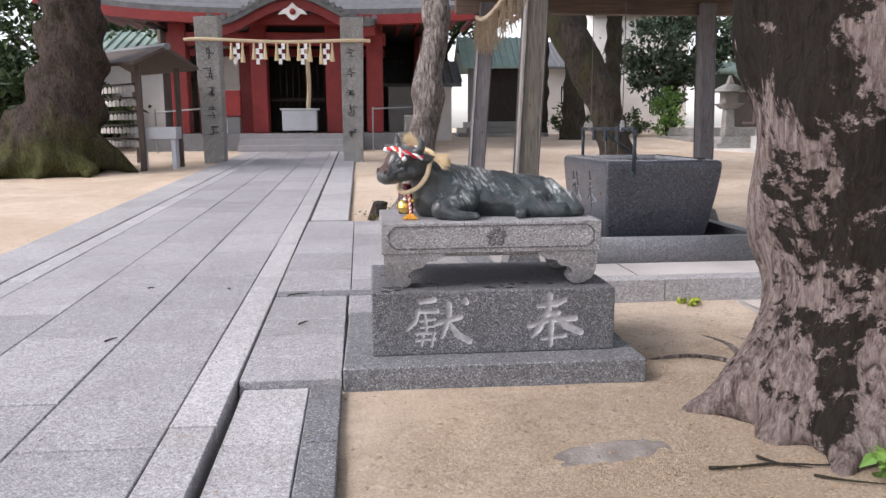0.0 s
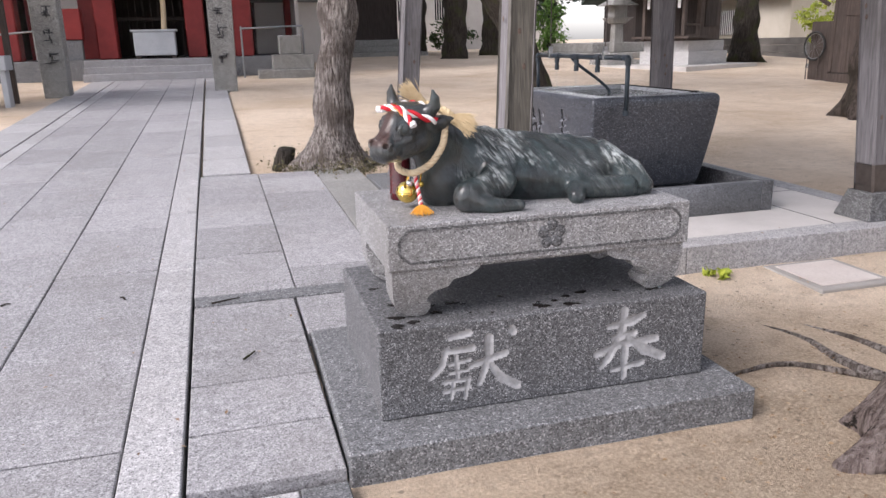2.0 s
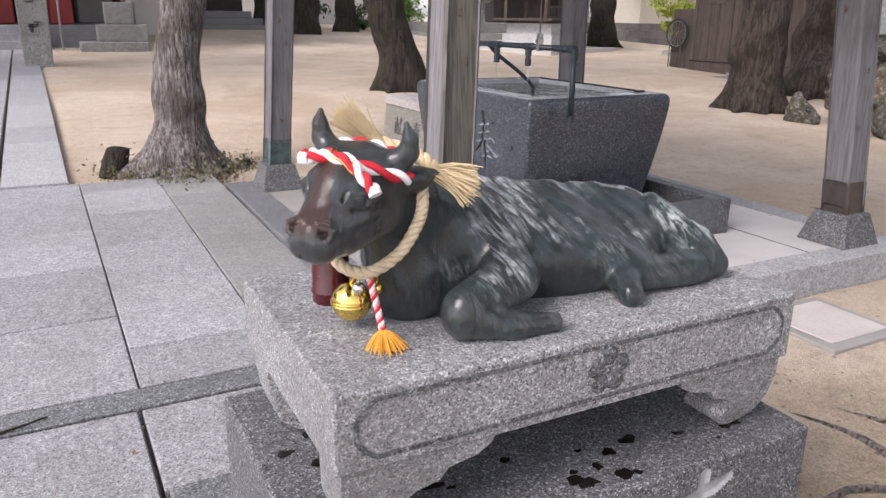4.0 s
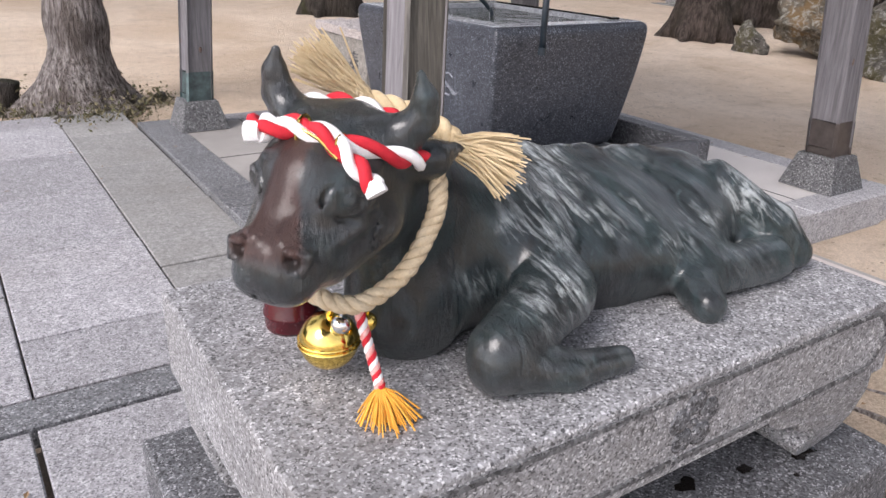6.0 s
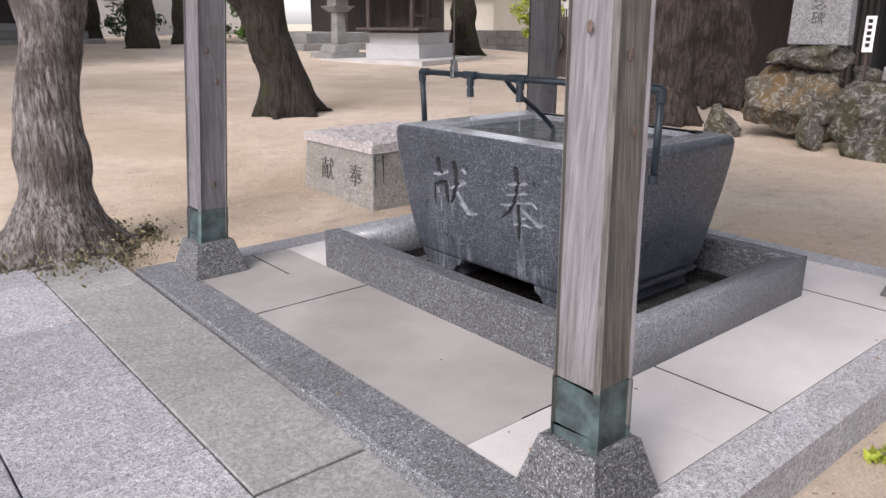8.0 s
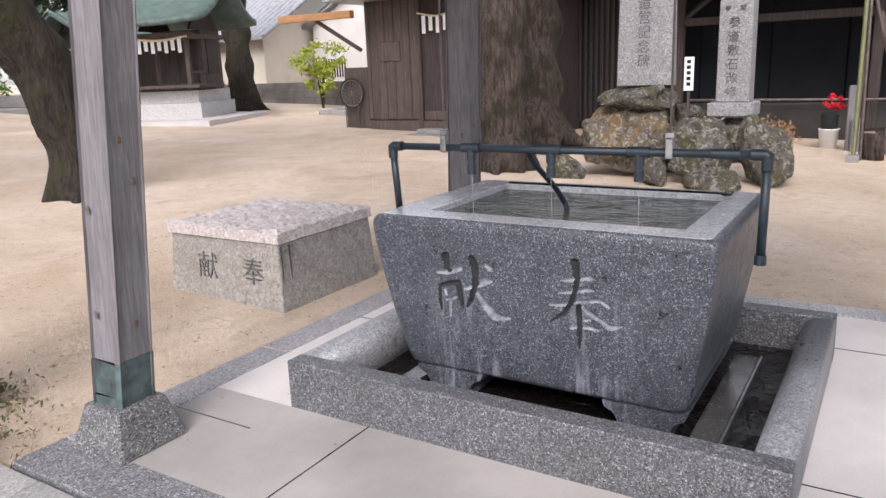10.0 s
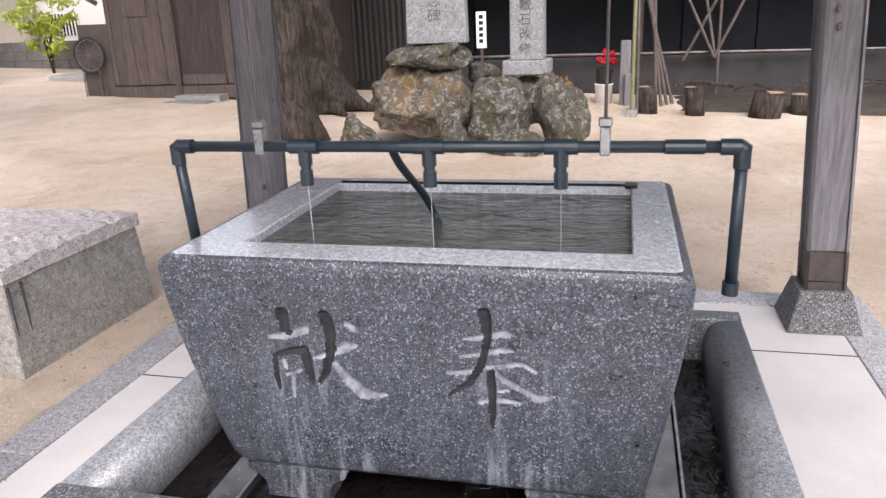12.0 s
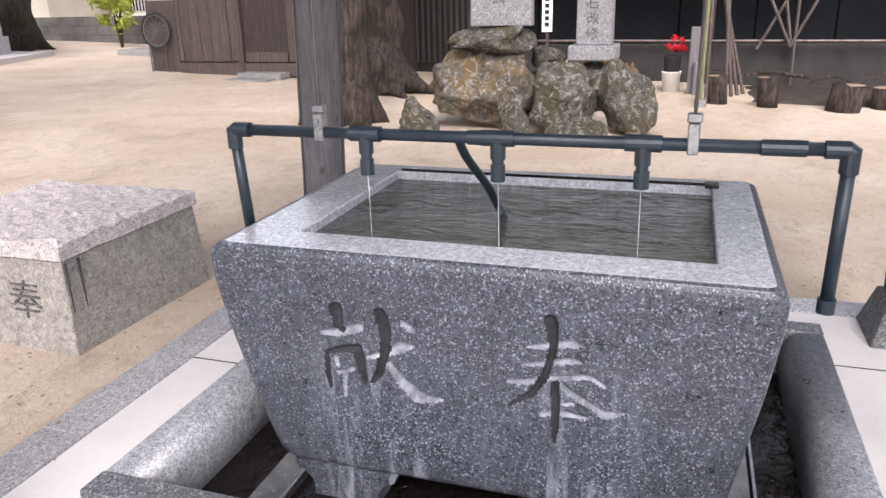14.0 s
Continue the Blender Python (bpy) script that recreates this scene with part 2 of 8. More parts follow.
def bronze_material():
    n = Nodes("patinated_bronze")
    big = n.noise(7, 6, 0.68, None, 0.8)
    drip = n.noise(11, 7, 0.74, n.stretch(2.6, 2.2, 0.50), 1.4)
    sep = n.t.nodes.new("ShaderNodeSeparateXYZ")
    n.link(n.pos, sep.inputs[0])
    body = n.ramp(sep.outputs[0], [(0.84, 0.0), (0.98, 1.0)])
    c = n.mix(n.ramp(big, [(0.38, 0.0), (0.64, 1.0)]), (0.012, 0.016, 0.018), (0.022, 0.044, 0.047))
    c = n.mix(n.math("MULTIPLY", n.ramp(drip, [(0.56, 0.0), (0.74, 0.55)]), body), c, (0.10, 0.165, 0.165))
    # chalky runs slanting down flank and shoulder, with sky highlights painted in
    turned = n.t.nodes.new("ShaderNodeMapping")
    turned.inputs["Rotation"].default_value = (0, radians(32), 0)
    n.link(n.pos, turned.inputs["Vector"])
    scaled = n.t.nodes.new("ShaderNodeMapping")
    scaled.inputs["Scale"].default_value = (58, 13, 11)
    n.link(turned.outputs[0], scaled.inputs["Vector"])
    slant = scaled.outputs[0]
    fold = n.noise(1.0, 5, 0.66, slant, 0.6)
    chalk_sheen = n.math("MULTIPLY", n.math("MULTIPLY", n.ramp(n.noise(4.2, 4, 0.6), [(0.46, 0.0), (0.55, 1.0)]), n.ramp(n.noise(1.0, 6, 0.66, slant, 0.9), [(0.47, 0.0), (0.60, 0.85)])), n.math("MULTIPLY", body, n.ramp(sep.outputs[2], [(0.94, 0.15), (0.99, 1.0)])))
    c = n.mix(chalk_sheen, c, (0.52, 0.56, 0.56))
    # brown metal on the head, rubbed by visitors
    worn = n.math("MULTIPLY", n.ramp(sep.outputs[0], [(0.66, 0.8), (0.92, 0.0)]), n.ramp(n.noise(9.0, 4), [(0.42, 0.0), (0.62, 0.8)]))
    c = n.mix(worn, c, (0.030, 0.018, 0.014))
    dx, dy = n.math("SUBTRACT", sep.outputs[0], 0.670), n.math("SUBTRACT", sep.outputs[1], 4.662)
    along = n.math("ADD", n.math("MULTIPLY", dx, 0.613), n.math("MULTIPLY", dy, -0.79))
    ahead = n.math("ADD", n.math("MULTIPLY", dx, -0.79), n.math("MULTIPLY", dy, -0.613))
    edge = n.math("ADD", n.math("ABSOLUTE", n.math("ADD", along, 0.004), 0.0), n.math("MULTIPLY", n.math("SUBTRACT", n.noise(40, 3), 0.5), 0.02))
    wide = n.math("ADD", edge, n.math("MULTIPLY", n.math("MULTIPLY", n.math("GREATER_THAN", ahead, 0.062), n.math("SUBTRACT", ahead, 0.062)), -0.55))
    nose = n.math("MULTIPLY", n.ramp(wide, [(0.014, 1.0), (0.022, 0.0)]), n.math("MULTIPLY", n.ramp(ahead, [(0.005, 0.0), (0.030, 1.0)]), n.ramp(n.math("SUBTRACT", sep.outputs[2], 0.5), [(0.622, 0.0), (0.640, 1.0)])))
    c = n.mix(1.0, c, n.ramp(n.noise(70, 6, 0.75), [(0.32, 0.62), (0.68, 1.5)]), "MULTIPLY")
    c = n.mix(nose, c, (0.062, 0.026, 0.019))
    r = n.ramp(n.math("MAXIMUM", n.ramp(drip, [(0.56, 0.0), (0.74, 0.6)]), chalk_sheen), [(0.0, 0.30), (1.0, 0.58)])
    r = n.math("MAXIMUM", r, n.math("MULTIPLY", nose, 0.42))
    n.link(n.ramp(nose, [(0.0, 0.8), (1.0, 0.3)]), n.b.inputs["Coat Weight"])
    n.b.inputs["Coat Roughness"].default_value = 0.20
    return n.done(c, r, 0.25, n.math("ADD", n.math("MULTIPLY", n.math("MULTIPLY", fold, body), 1.6), n.math("ADD", n.math("MULTIPLY", drip, 1.2), n.math("MULTIPLY", n.noise(48, 6, 0.7), 0.6))), 0.016, 0.8)


M_BRONZE = bronze_material()
M_POST = timber("weathered_grey_timber", (0.125, 0.117, 0.122), (0.205, 0.195, 0.205), (0.088, 0.080, 0.074))


def mossy_post():
    n = Nodes("damp_timber_with_algae")
    g = n.noise(1.0, 5, 0.6, n.stretch(70, 70, 2.2), 0.6)
    c = n.mix(n.ramp(g, [(0.36, 0.0), (0.66, 1.0)]), (0.135, 0.126, 0.131), (0.235, 0.222, 0.232))
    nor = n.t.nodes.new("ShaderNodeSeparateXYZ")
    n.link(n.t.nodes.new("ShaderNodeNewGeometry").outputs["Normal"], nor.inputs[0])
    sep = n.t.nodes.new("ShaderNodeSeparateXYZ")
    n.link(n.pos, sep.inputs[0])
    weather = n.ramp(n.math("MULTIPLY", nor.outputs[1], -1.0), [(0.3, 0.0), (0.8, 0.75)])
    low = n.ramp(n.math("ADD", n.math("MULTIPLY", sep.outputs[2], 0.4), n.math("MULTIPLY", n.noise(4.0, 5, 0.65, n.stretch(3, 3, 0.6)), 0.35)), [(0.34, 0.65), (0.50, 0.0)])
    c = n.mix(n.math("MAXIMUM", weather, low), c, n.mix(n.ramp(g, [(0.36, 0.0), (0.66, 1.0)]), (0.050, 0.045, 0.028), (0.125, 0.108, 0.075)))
    return n.done(c, 0.85, bump=g, depth=0.004)


M_POST_DAMP = mossy_post()
M_BEAM = timber("brown_beam_timber", (0.10, 0.065, 0.05), (0.17, 0.12, 0.095), (0.08, 0.055, 0.045), "x")
M_BEAM_Y = timber("brown_beam_timber_y", (0.10, 0.065, 0.05), (0.17, 0.12, 0.095), (0.08, 0.055, 0.045), "y")
M_COPPER = plain("verdigris_copper", (0.055, 0.062, 0.062), (0.15, 0.215, 0.215), 11, 0.5, 0.5, 40)
M_COPPER_BROWN = plain("brown_copper", (0.085, 0.07, 0.065), (0.13, 0.11, 0.10), 12, 0.45, 0.6, 40)
M_PIPE = plain("dark_pvc", (0.012, 0.021, 0.030), (0.020, 0.031, 0.042), 30, 0.42, 0.0, 120, 0.0003)
M_STEEL = plain("galvanised_steel", (0.26, 0.27, 0.28), (0.42, 0.43, 0.44), 30, 0.35, 0.9, 90, 0.0004)
M_STRAW = plain("rice_straw", (0.62, 0.47, 0.27), (0.74, 0.60, 0.38), 40, 0.8, 0, 300, 0.002, 0.15)
M_STRAW_OLD = plain("old_grey_straw", (0.30, 0.235, 0.165), (0.46, 0.38, 0.28), 40, 0.9, 0, 300, 0.002, 0.15)
M_ROPE = plain("pale_straw_rope", (0.60, 0.47, 0.30), (0.72, 0.60, 0.42), 30, 0.85, 0, 260, 0.003)
M_RED = plain("red_cotton_cord", (0.50, 0.012, 0.025), (0.60, 0.022, 0.035), 60, 0.9, 0, 400, 0.001)
M_WHITE = plain("white_cotton_cord", (0.80, 0.78, 0.77), (0.86, 0.85, 0.84), 60, 0.9, 0, 400, 0.001)
M_GOLD = plain("polished_brass", (0.80, 0.56, 0.13), (0.90, 0.66, 0.20), 20, 0.16, 1.0, 60, 0.0003)
M_SILVER = plain("chromed_bell", (0.70, 0.70, 0.70), (0.80, 0.80, 0.80), 20, 0.1, 1.0, 60, 0.0002)
M_TASSEL = plain("orange_tassel_thread", (0.78, 0.36, 0.04), (0.86, 0.46, 0.07), 60, 0.8, 0, 400, 0.001)
M_PINK = plain("pink_white_cord", (0.70, 0.22, 0.20), (0.80, 0.50, 0.46), 120, 0.85, 0, 300, 0.001)
M_LACQUER = plain("dark_red_lacquer", (0.040, 0.003, 0.006), (0.075, 0.006, 0.010), 20, 0.22, 0, 60, 0.0004)
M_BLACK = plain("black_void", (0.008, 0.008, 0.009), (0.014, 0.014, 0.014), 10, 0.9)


def water_material(name, base, clear, depth, rough, sx=2.0, sy=0.7):
    n = Nodes(name)
    n.b.inputs["Base Color"].default_value = (*base, 1)
    n.b.inputs["Roughness"].default_value = rough
    n.b.inputs["IOR"].default_value = 1.33
    n.b.inputs["Transmission Weight"].default_value = clear
    b = n.t.nodes.new("ShaderNodeBump")
    b.inputs["Distance"].default_value = depth
    calm = n.ramp(n.noise(2.6, 3, 0.5), [(0.38, 0.15), (0.62, 1.0)])
    n.link(n.math("MULTIPLY", n.math("ADD", n.noise(13, 4, 0.55, n.stretch(sx, sy, 1), 0.8), n.math("MULTIPLY", n.noise(38, 3, 0.5), 0.25)), calm), b.inputs["Height"])
    n.link(b.outputs[0], n.b.inputs["Normal"])
    return n.m


M_WATER = water_material("still_water", (0.055, 0.062, 0.048), 0.15, 0.09, 0.02)
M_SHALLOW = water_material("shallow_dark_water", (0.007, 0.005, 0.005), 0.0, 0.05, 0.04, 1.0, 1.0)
M_STREAM = water_material("running_water", (0.80, 0.82, 0.84), 0.6, 0.02, 0.08)


# ---- builders ----
def part(name, bm, material, parent=None, label="", smooth=False):
    me = bpy.data.meshes.new(name)
    if smooth:
        for f in bm.faces:
            f.smooth = True
    bm.to_mesh(me)
    bm.free()
    me.materials.append(material)
    ob = new(name, me)
    ob.parent = parent
    return tagged(ob, label)


def thing(name, label, category, group="", kind="", at=(0, 0, 0)):
    ob = new(name)
    ob.empty_display_size = 0.1
    ob.location = at
    return tagged(ob, label, category, group, kind)


def under(ob, parent):
    """Hang ob, built in world places, under parent without moving it."""
    ob.parent = parent
    ob.matrix_parent_inverse = Matrix.Translation(parent.location).inverted()
    return ob


def block(bm, x0, x1, y0, y1, z0, z1, bevel=0.0, segs=1):
    r = bmesh.ops.create_cube(bm, size=1.0)
    vs = r["verts"]
    for v in vs:
        v.co = Vector((x0 + (v.co.x + 0.5) * (x1 - x0), y0 + (v.co.y + 0.5) * (y1 - y0), z0 + (v.co.z + 0.5) * (z1 - z0)))
    if bevel:
        es = list({e for v in vs for e in v.link_edges})
        bmesh.ops.bevel(bm, geom=es, offset=bevel, segments=segs, affect="EDGES", profile=0.5)
    return vs


def frustum(bm, cx, cy, z0, z1, hx0, hy0, hx1, hy1, bevel=0.0, dx=0.0, dy=0.0):
    """A tapered block; dx, dy shift its top."""
    vs = block(bm, -1, 1, -1, 1, 0, 1)
    for v in vs:
        t = v.co.z
        v.co = Vector((cx + dx * t + v.co.x * (hx0 + (hx1 - hx0) * t), cy + dy * t + v.co.y * (hy0 + (hy1 - hy0) * t), z0 + (z1 - z0) * t))
    if bevel:
        bmesh.ops.bevel(bm, geom=list({e for v in vs for e in v.link_edges}), offset=bevel, segments=1, affect="EDGES")


def rings(bm, rows, closed=True, caps=True):
    """Skin a row of rings of places."""
    made = [[bm.verts.new(p) for p in r] for r in rows]
    k = len(made[0])
    for a, b in zip(made, made[1:]):
        for i in range(k if closed else k - 1):
            j = (i + 1) % k
            bm.faces.new((a[i], a[j], b[j], b[i]))
    if caps and closed:
        bm.faces.new(made[0][::-1])
        bm.faces.new(made[-1])
    return made


def tube(bm, pts, radii, sides=8, caps=True, wobble=0.0, seed=0):
    """A round bar along places, with a radius at each."""
    pts = [Vector(p) for p in pts]
    if isinstance(radii, (int, float)):
        radii = [radii] * len(pts)
    rows, ref = [], None
    for i, p in enumerate(pts):
        d = (pts[min(i + 1, len(pts) - 1)] - pts[max(i - 1, 0)]).normalized()
        if ref is None:
            ref = d.orthogonal().normalized()
        ref = (ref - d * ref.dot(d)).normalized()
        s = d.cross(ref)
        row = []
        for k in range(sides):
            a = 2 * math.pi * k / sides
            q = ref * math.cos(a) + s * math.sin(a)
            r = radii[i]
            if wobble:
                r *= 1 + wobble * noise.noise((p + q * radii[i]) * 2.3 / max(radii[i] * 3, 0.05) + Vector((seed, 0, 0)))
            row.append(p + q * r)
        rows.append(row)
    rings(bm, rows, True, caps)


def curve_points(pts, n):
    """n places along a smooth line through pts."""
    pts = [Vector(p) for p in pts]
    out = []
    for k in range(n):
        u = k / (n - 1) * (len(pts) - 1)
        i = min(int(u), len(pts) - 2)
        t = u - i
        a, b, c, d = pts[max(i - 1, 0)], pts[i], pts[i + 1], pts[min(i + 2, len(pts) - 1)]
        out.append(0.5 * ((2 * b) + (c - a) * t + (2 * a - 5 * b + 4 * c - d) * t * t + (3 * b - a - 3 * c + d) * t ** 3))
    return out


def bm_from(verts, faces):
    me = bpy.data.meshes.new("t")
    me.from_pydata([tuple(v) for v in verts], [], [tuple(f) for f in faces])
    bm = bmesh.new()
    bm.from_mesh(me)
    bpy.data.meshes.remove(me)
    return bm


def mesh_part(name, verts, faces, material, parent=None, label="", smooth=True):
    me = bpy.data.meshes.new(name)
    me.from_pydata(np.asarray(verts, float).tolist(), [], np.asarray(faces).tolist())
    if smooth:
        me.polygons.foreach_set("use_smooth", [True] * len(me.polygons))
    me.materials.append(material)
    ob = new(name, me)
    ob.parent = parent
    return tagged(ob, label)


# solid shapes blended from round bars and skinned by surface nets
def sd_bar(P, a, b, ra, rb):
    a, b = np.array(a, float), np.array(b, float)
    ab = b - a
    t = np.clip(((P - a) @ ab) / max(ab @ ab, 1e-9), 0, 1)
    return np.linalg.norm(P - a - t[..., None] * ab, axis=-1) - (ra + (rb - ra) * t)


def blend(d1, d2, k):
    h = np.clip(0.5 + 0.5 * (d2 - d1) / k, 0, 1)
    return d2 + (d1 - d2) * h - k * h * (1 - h)


def skin(fn, lo, hi, h):
    lo, hi = np.array(lo, float), np.array(hi, float)
    n = np.ceil((hi - lo) / h).astype(int) + 1
    ax = [lo[i] + h * np.arange(n[i]) for i in range(3)]
    P = np.stack(np.meshgrid(*ax, indexing="ij"), -1)
    D = fn(P)
    S = D < 0
    corners = [(i, j, k) for i in (0, 1) for j in (0, 1) for k in (0, 1)]
    cut = lambda A, c: A[c[0]:n[0] - 1 + c[0], c[1]:n[1] - 1 + c[1], c[2]:n[2] - 1 + c[2]]
    cnt = sum(cut(S, c).astype(int) for c in corners)
    act = (cnt > 0) & (cnt < 8)
    acc, num = np.zeros(act.shape + (3,)), np.zeros(act.shape)
    for c in corners:
        for a in range(3):
            if c[a]:
                continue
            e = list(c)
            e[a] = 1
            d0, d1 = cut(D, c), cut(D, e)
            m = (d0 < 0) != (d1 < 0)
            t = np.where(m, d0 / np.where(m, d0 - d1, 1), 0)
            p = np.stack([np.full(act.shape, float(c[i])) for i in range(3)], -1)
            p[..., a] = t
            acc += np.where(m[..., None], p, 0)
            num += m
    idx = -np.ones(act.shape, int)
    idx[act] = np.arange(act.sum())
    base = np.stack(np.meshgrid(*[np.arange(k - 1) for k in n], indexing="ij"), -1)
    V = lo + h * (base[act] + acc[act] / num[act][:, None])
    F = []
    for a in range(3):
        b, c = (a + 1) % 3, (a + 2) % 3
        s0 = [slice(1, n[i] - 1) for i in range(3)]
        s1 = list(s0)
        s0[a], s1[a] = slice(0, n[a] - 1), slice(1, n[a])
        A, B = S[tuple(s0)], S[tuple(s1)]
        w = np.argwhere(A != B)
        inside = A[tuple(w.T)]
        w = w + np.array([0 if i == a else 1 for i in range(3)])
        q = []
        for db, dc in ((-1, -1), (0, -1), (0, 0), (-1, 0)):
            o = w.copy()
            o[:, b] += db
            o[:, c] += dc
            q.append(idx[tuple(o.T)])
        q = np.stack(q, 1)
        q[~inside] = q[~inside][:, ::-1]
        F.append(q)
    return V, np.concatenate(F)


def lettering(name, text, size, depth, m, material, parent=None, label="", bold=-0.008):
    """Text of the built-in font as a mesh, at the pose m (read in its xy plane)."""
    cu = bpy.data.curves.new(name, "FONT")
    cu.body, cu.size, cu.extrude = text, size, depth
    cu.offset = bold * size
    cu.align_x, cu.align_y = "CENTER", "CENTER"
    tmp = new("tmp_text", cu)
    bpy.context.view_layer.update()
    me = bpy.data.meshes.new_from_object(tmp.evaluated_get(bpy.context.evaluated_depsgraph_get()))
    bpy.data.objects.remove(tmp)
    bpy.data.curves.remove(cu)
    me.materials.clear()
    me.materials.append(material)
    me.transform(m)
    ob = new(name, me)
    ob.parent = parent
    return tagged(ob, label)


def stroke_field(U, V, glyph):
    """How far inside a brush-written character each place lies; strokes are (right, up, half width) in millimetres."""
    cu, cv, strokes = glyph
    best = np.full(U.shape, -1.0)
    for st in strokes:
        for (ax, ay, ar), (bx, by, br) in zip(st, st[1:]):
            dx, dy = (bx - ax) / 1000, (by - ay) / 1000
            px, py = U - cu - ax / 1000, V - cv - ay / 1000
            t = np.clip((px * dx + py * dy) / (dx * dx + dy * dy), 0, 1)
            best = np.maximum(best, (ar + (br - ar) * t) / 1000 - np.hypot(px - t * dx, py - t * dy))
    return best


def carved_face(U, V, place, glyphs, slope, deepest, stone, carving, parent, name):
    """A stone face as a fine grid, with characters cut into it; each character is a part of its own."""
    fields = [stroke_field(U, V, g) for g in glyphs]
    top = np.max(fields, axis=0)
    P = place(np.clip(top * slope, 0, deepest)).reshape(-1, 3)
    r, c = U.shape
    idx = np.arange(r * c).reshape(r, c)
    quads = np.stack([idx[:-1, :-1], idx[:-1, 1:], idx[1:, 1:], idx[1:, :-1]], -1).reshape(-1, 4)
    owner = np.full(len(quads), -1)
    for k, f in enumerate(fields):
        owner[f.reshape(-1)[quads].mean(1) > 0] = k
    made = []
    for k in range(-1, len(glyphs)):
        q = quads[owner == k]
        used, back = np.unique(q, return_inverse=True)
        ob = mesh_part("carved_letter" if k >= 0 else name, P[used], back.reshape(-1, 4), carving[k] if k >= 0 else stone, None, "carved brush-written strokes" if k >= 0 else "")
        made.append(under(ob, parent))
    return made


BRUSH_XIAN = [[(-75, 139, 21), (-69, 77, 13)], [(-122, 62, 8), (-70, 70, 14), (-9, 92, 15)], [(-117, -5, 9), (-119, -70, 9), (-115, -113, 6)], [(-120, -2, 7), (-67, 17, 11), (-18, 25, 14), (-15, -24, 15), (-8, -80, 10)], [(-88, -16, 6), (-86, -38, 7)], [(-88, -63, 6), (-42, -44, 9)],
              [(-66, -64, 7), (-72, -137, 5)], [(12, 0, 6), (49, 14, 10), (108, 43, 18), (143, 50, 6)], [(55, 138, 19), (69, 88, 18), (61, 25, 15), (42, -39, 13), (17, -81, 7)]]
BRUSH_XIAN += [[(72, -15, 10), (108, -68, 17), (148, -109, 21), (218, -108, 6)], [(120, 119, 10), (140, 104, 11)]]
BRUSH_FENG = [[(-22, 175, 18), (-16, 140, 16), (-15, 96, 12), (-24, 56, 10), (-38, 9, 12), (-67, -41, 10), (-134, -92, 4)], [(-80, 93, 5), (-33, 101, 9), (33, 119, 13), (60, 112, 4)], [(-94, 40, 5), (-40, 51, 8), (29, 67, 10), (57, 67, 3)]]
BRUSH_FENG += [[(-131, -14, 6), (-92, -13, 10), (-22, 10, 8), (78, 28, 8), (114, 5, 6)], [(-9, 12, 7), (34, -30, 11), (83, -57, 10), (120, -80, 14), (169, -67, 3)], [(-43, -105, 6), (14, -92, 9), (71, -99, 6)], [(2, -66, 5), (40, -59, 5)], [(-9, -8, 12), (-7, -61, 12), (-8, -121, 12), (-9, -183, 5)]]
OLD_FENG = [[(-79, 84, 14), (21, 100, 23), (72, 116, 14)], [(-15, 145, 19), (-23, 51, 19), (-80, -52, 19), (-112, -87, 11)], [(-59, 33, 13), (33, 45, 16)], [(-131, -27, 16), (-24, 3, 17), (131, 9, 18)], [(9, 29, 16), (82, -32, 23), (164, -72, 20)], [(-60, -105, 11), (77, -89, 14)], [(-6, -17, 18), (-7, -140, 14)]]
OLD_XIAN = [[(-73, 126, 13), (0, 136, 16)], [(-100, 69, 11), (14, 74, 15)], [(-88, 78, 13), (-108, 14, 14), (-151, -30, 10)], [(-51, 48, 9), (-45, -43, 10)], [(-80, 17, 7), (2, 27, 9)], [(-76, -19, 7), (-4, -13, 8)], [(-100, -55, 9), (1, -52, 9)], [(-100, -93, 9), (-2, -85, 10)]]
OLD_XIAN += [[(-63, -62, 9), (-72, -122, 8)], [(-5, -59, 10), (-17, -129, 9)], [(6, 0, 13), (146, 35, 16)], [(80, 107, 19), (79, 24, 18), (42, -76, 13)], [(90, -8, 13), (129, -65, 19), (196, -106, 18)], [(173, 129, 17), (179, 119, 17)]]


def facing(x, y, z, nx, ny, lean=0.0):
    """A pose whose xy plane stands upright at a place and looks along (nx, ny)."""
    n = Vector((nx, ny, lean)).normalized()
    right = Vector((0, 0, 1)).cross(n).normalized()
    up = n.cross(right)
    m = Matrix((right, up, n)).transposed().to_4x4()
    m.translation = (x, y, z)
    return m


def hill(x, y):
    """Height of the sandy yard, which rises gently towards the hall."""
    return 0.034 * (max(-8.0, min(y, 34.0)) - 4.2)


def paved(y):
    return 0.075 + 0.031 * (y - 4.2)


def drift(y):
    """The path runs a degree off the y axis."""
    return -0.016 * (y - 4.2)


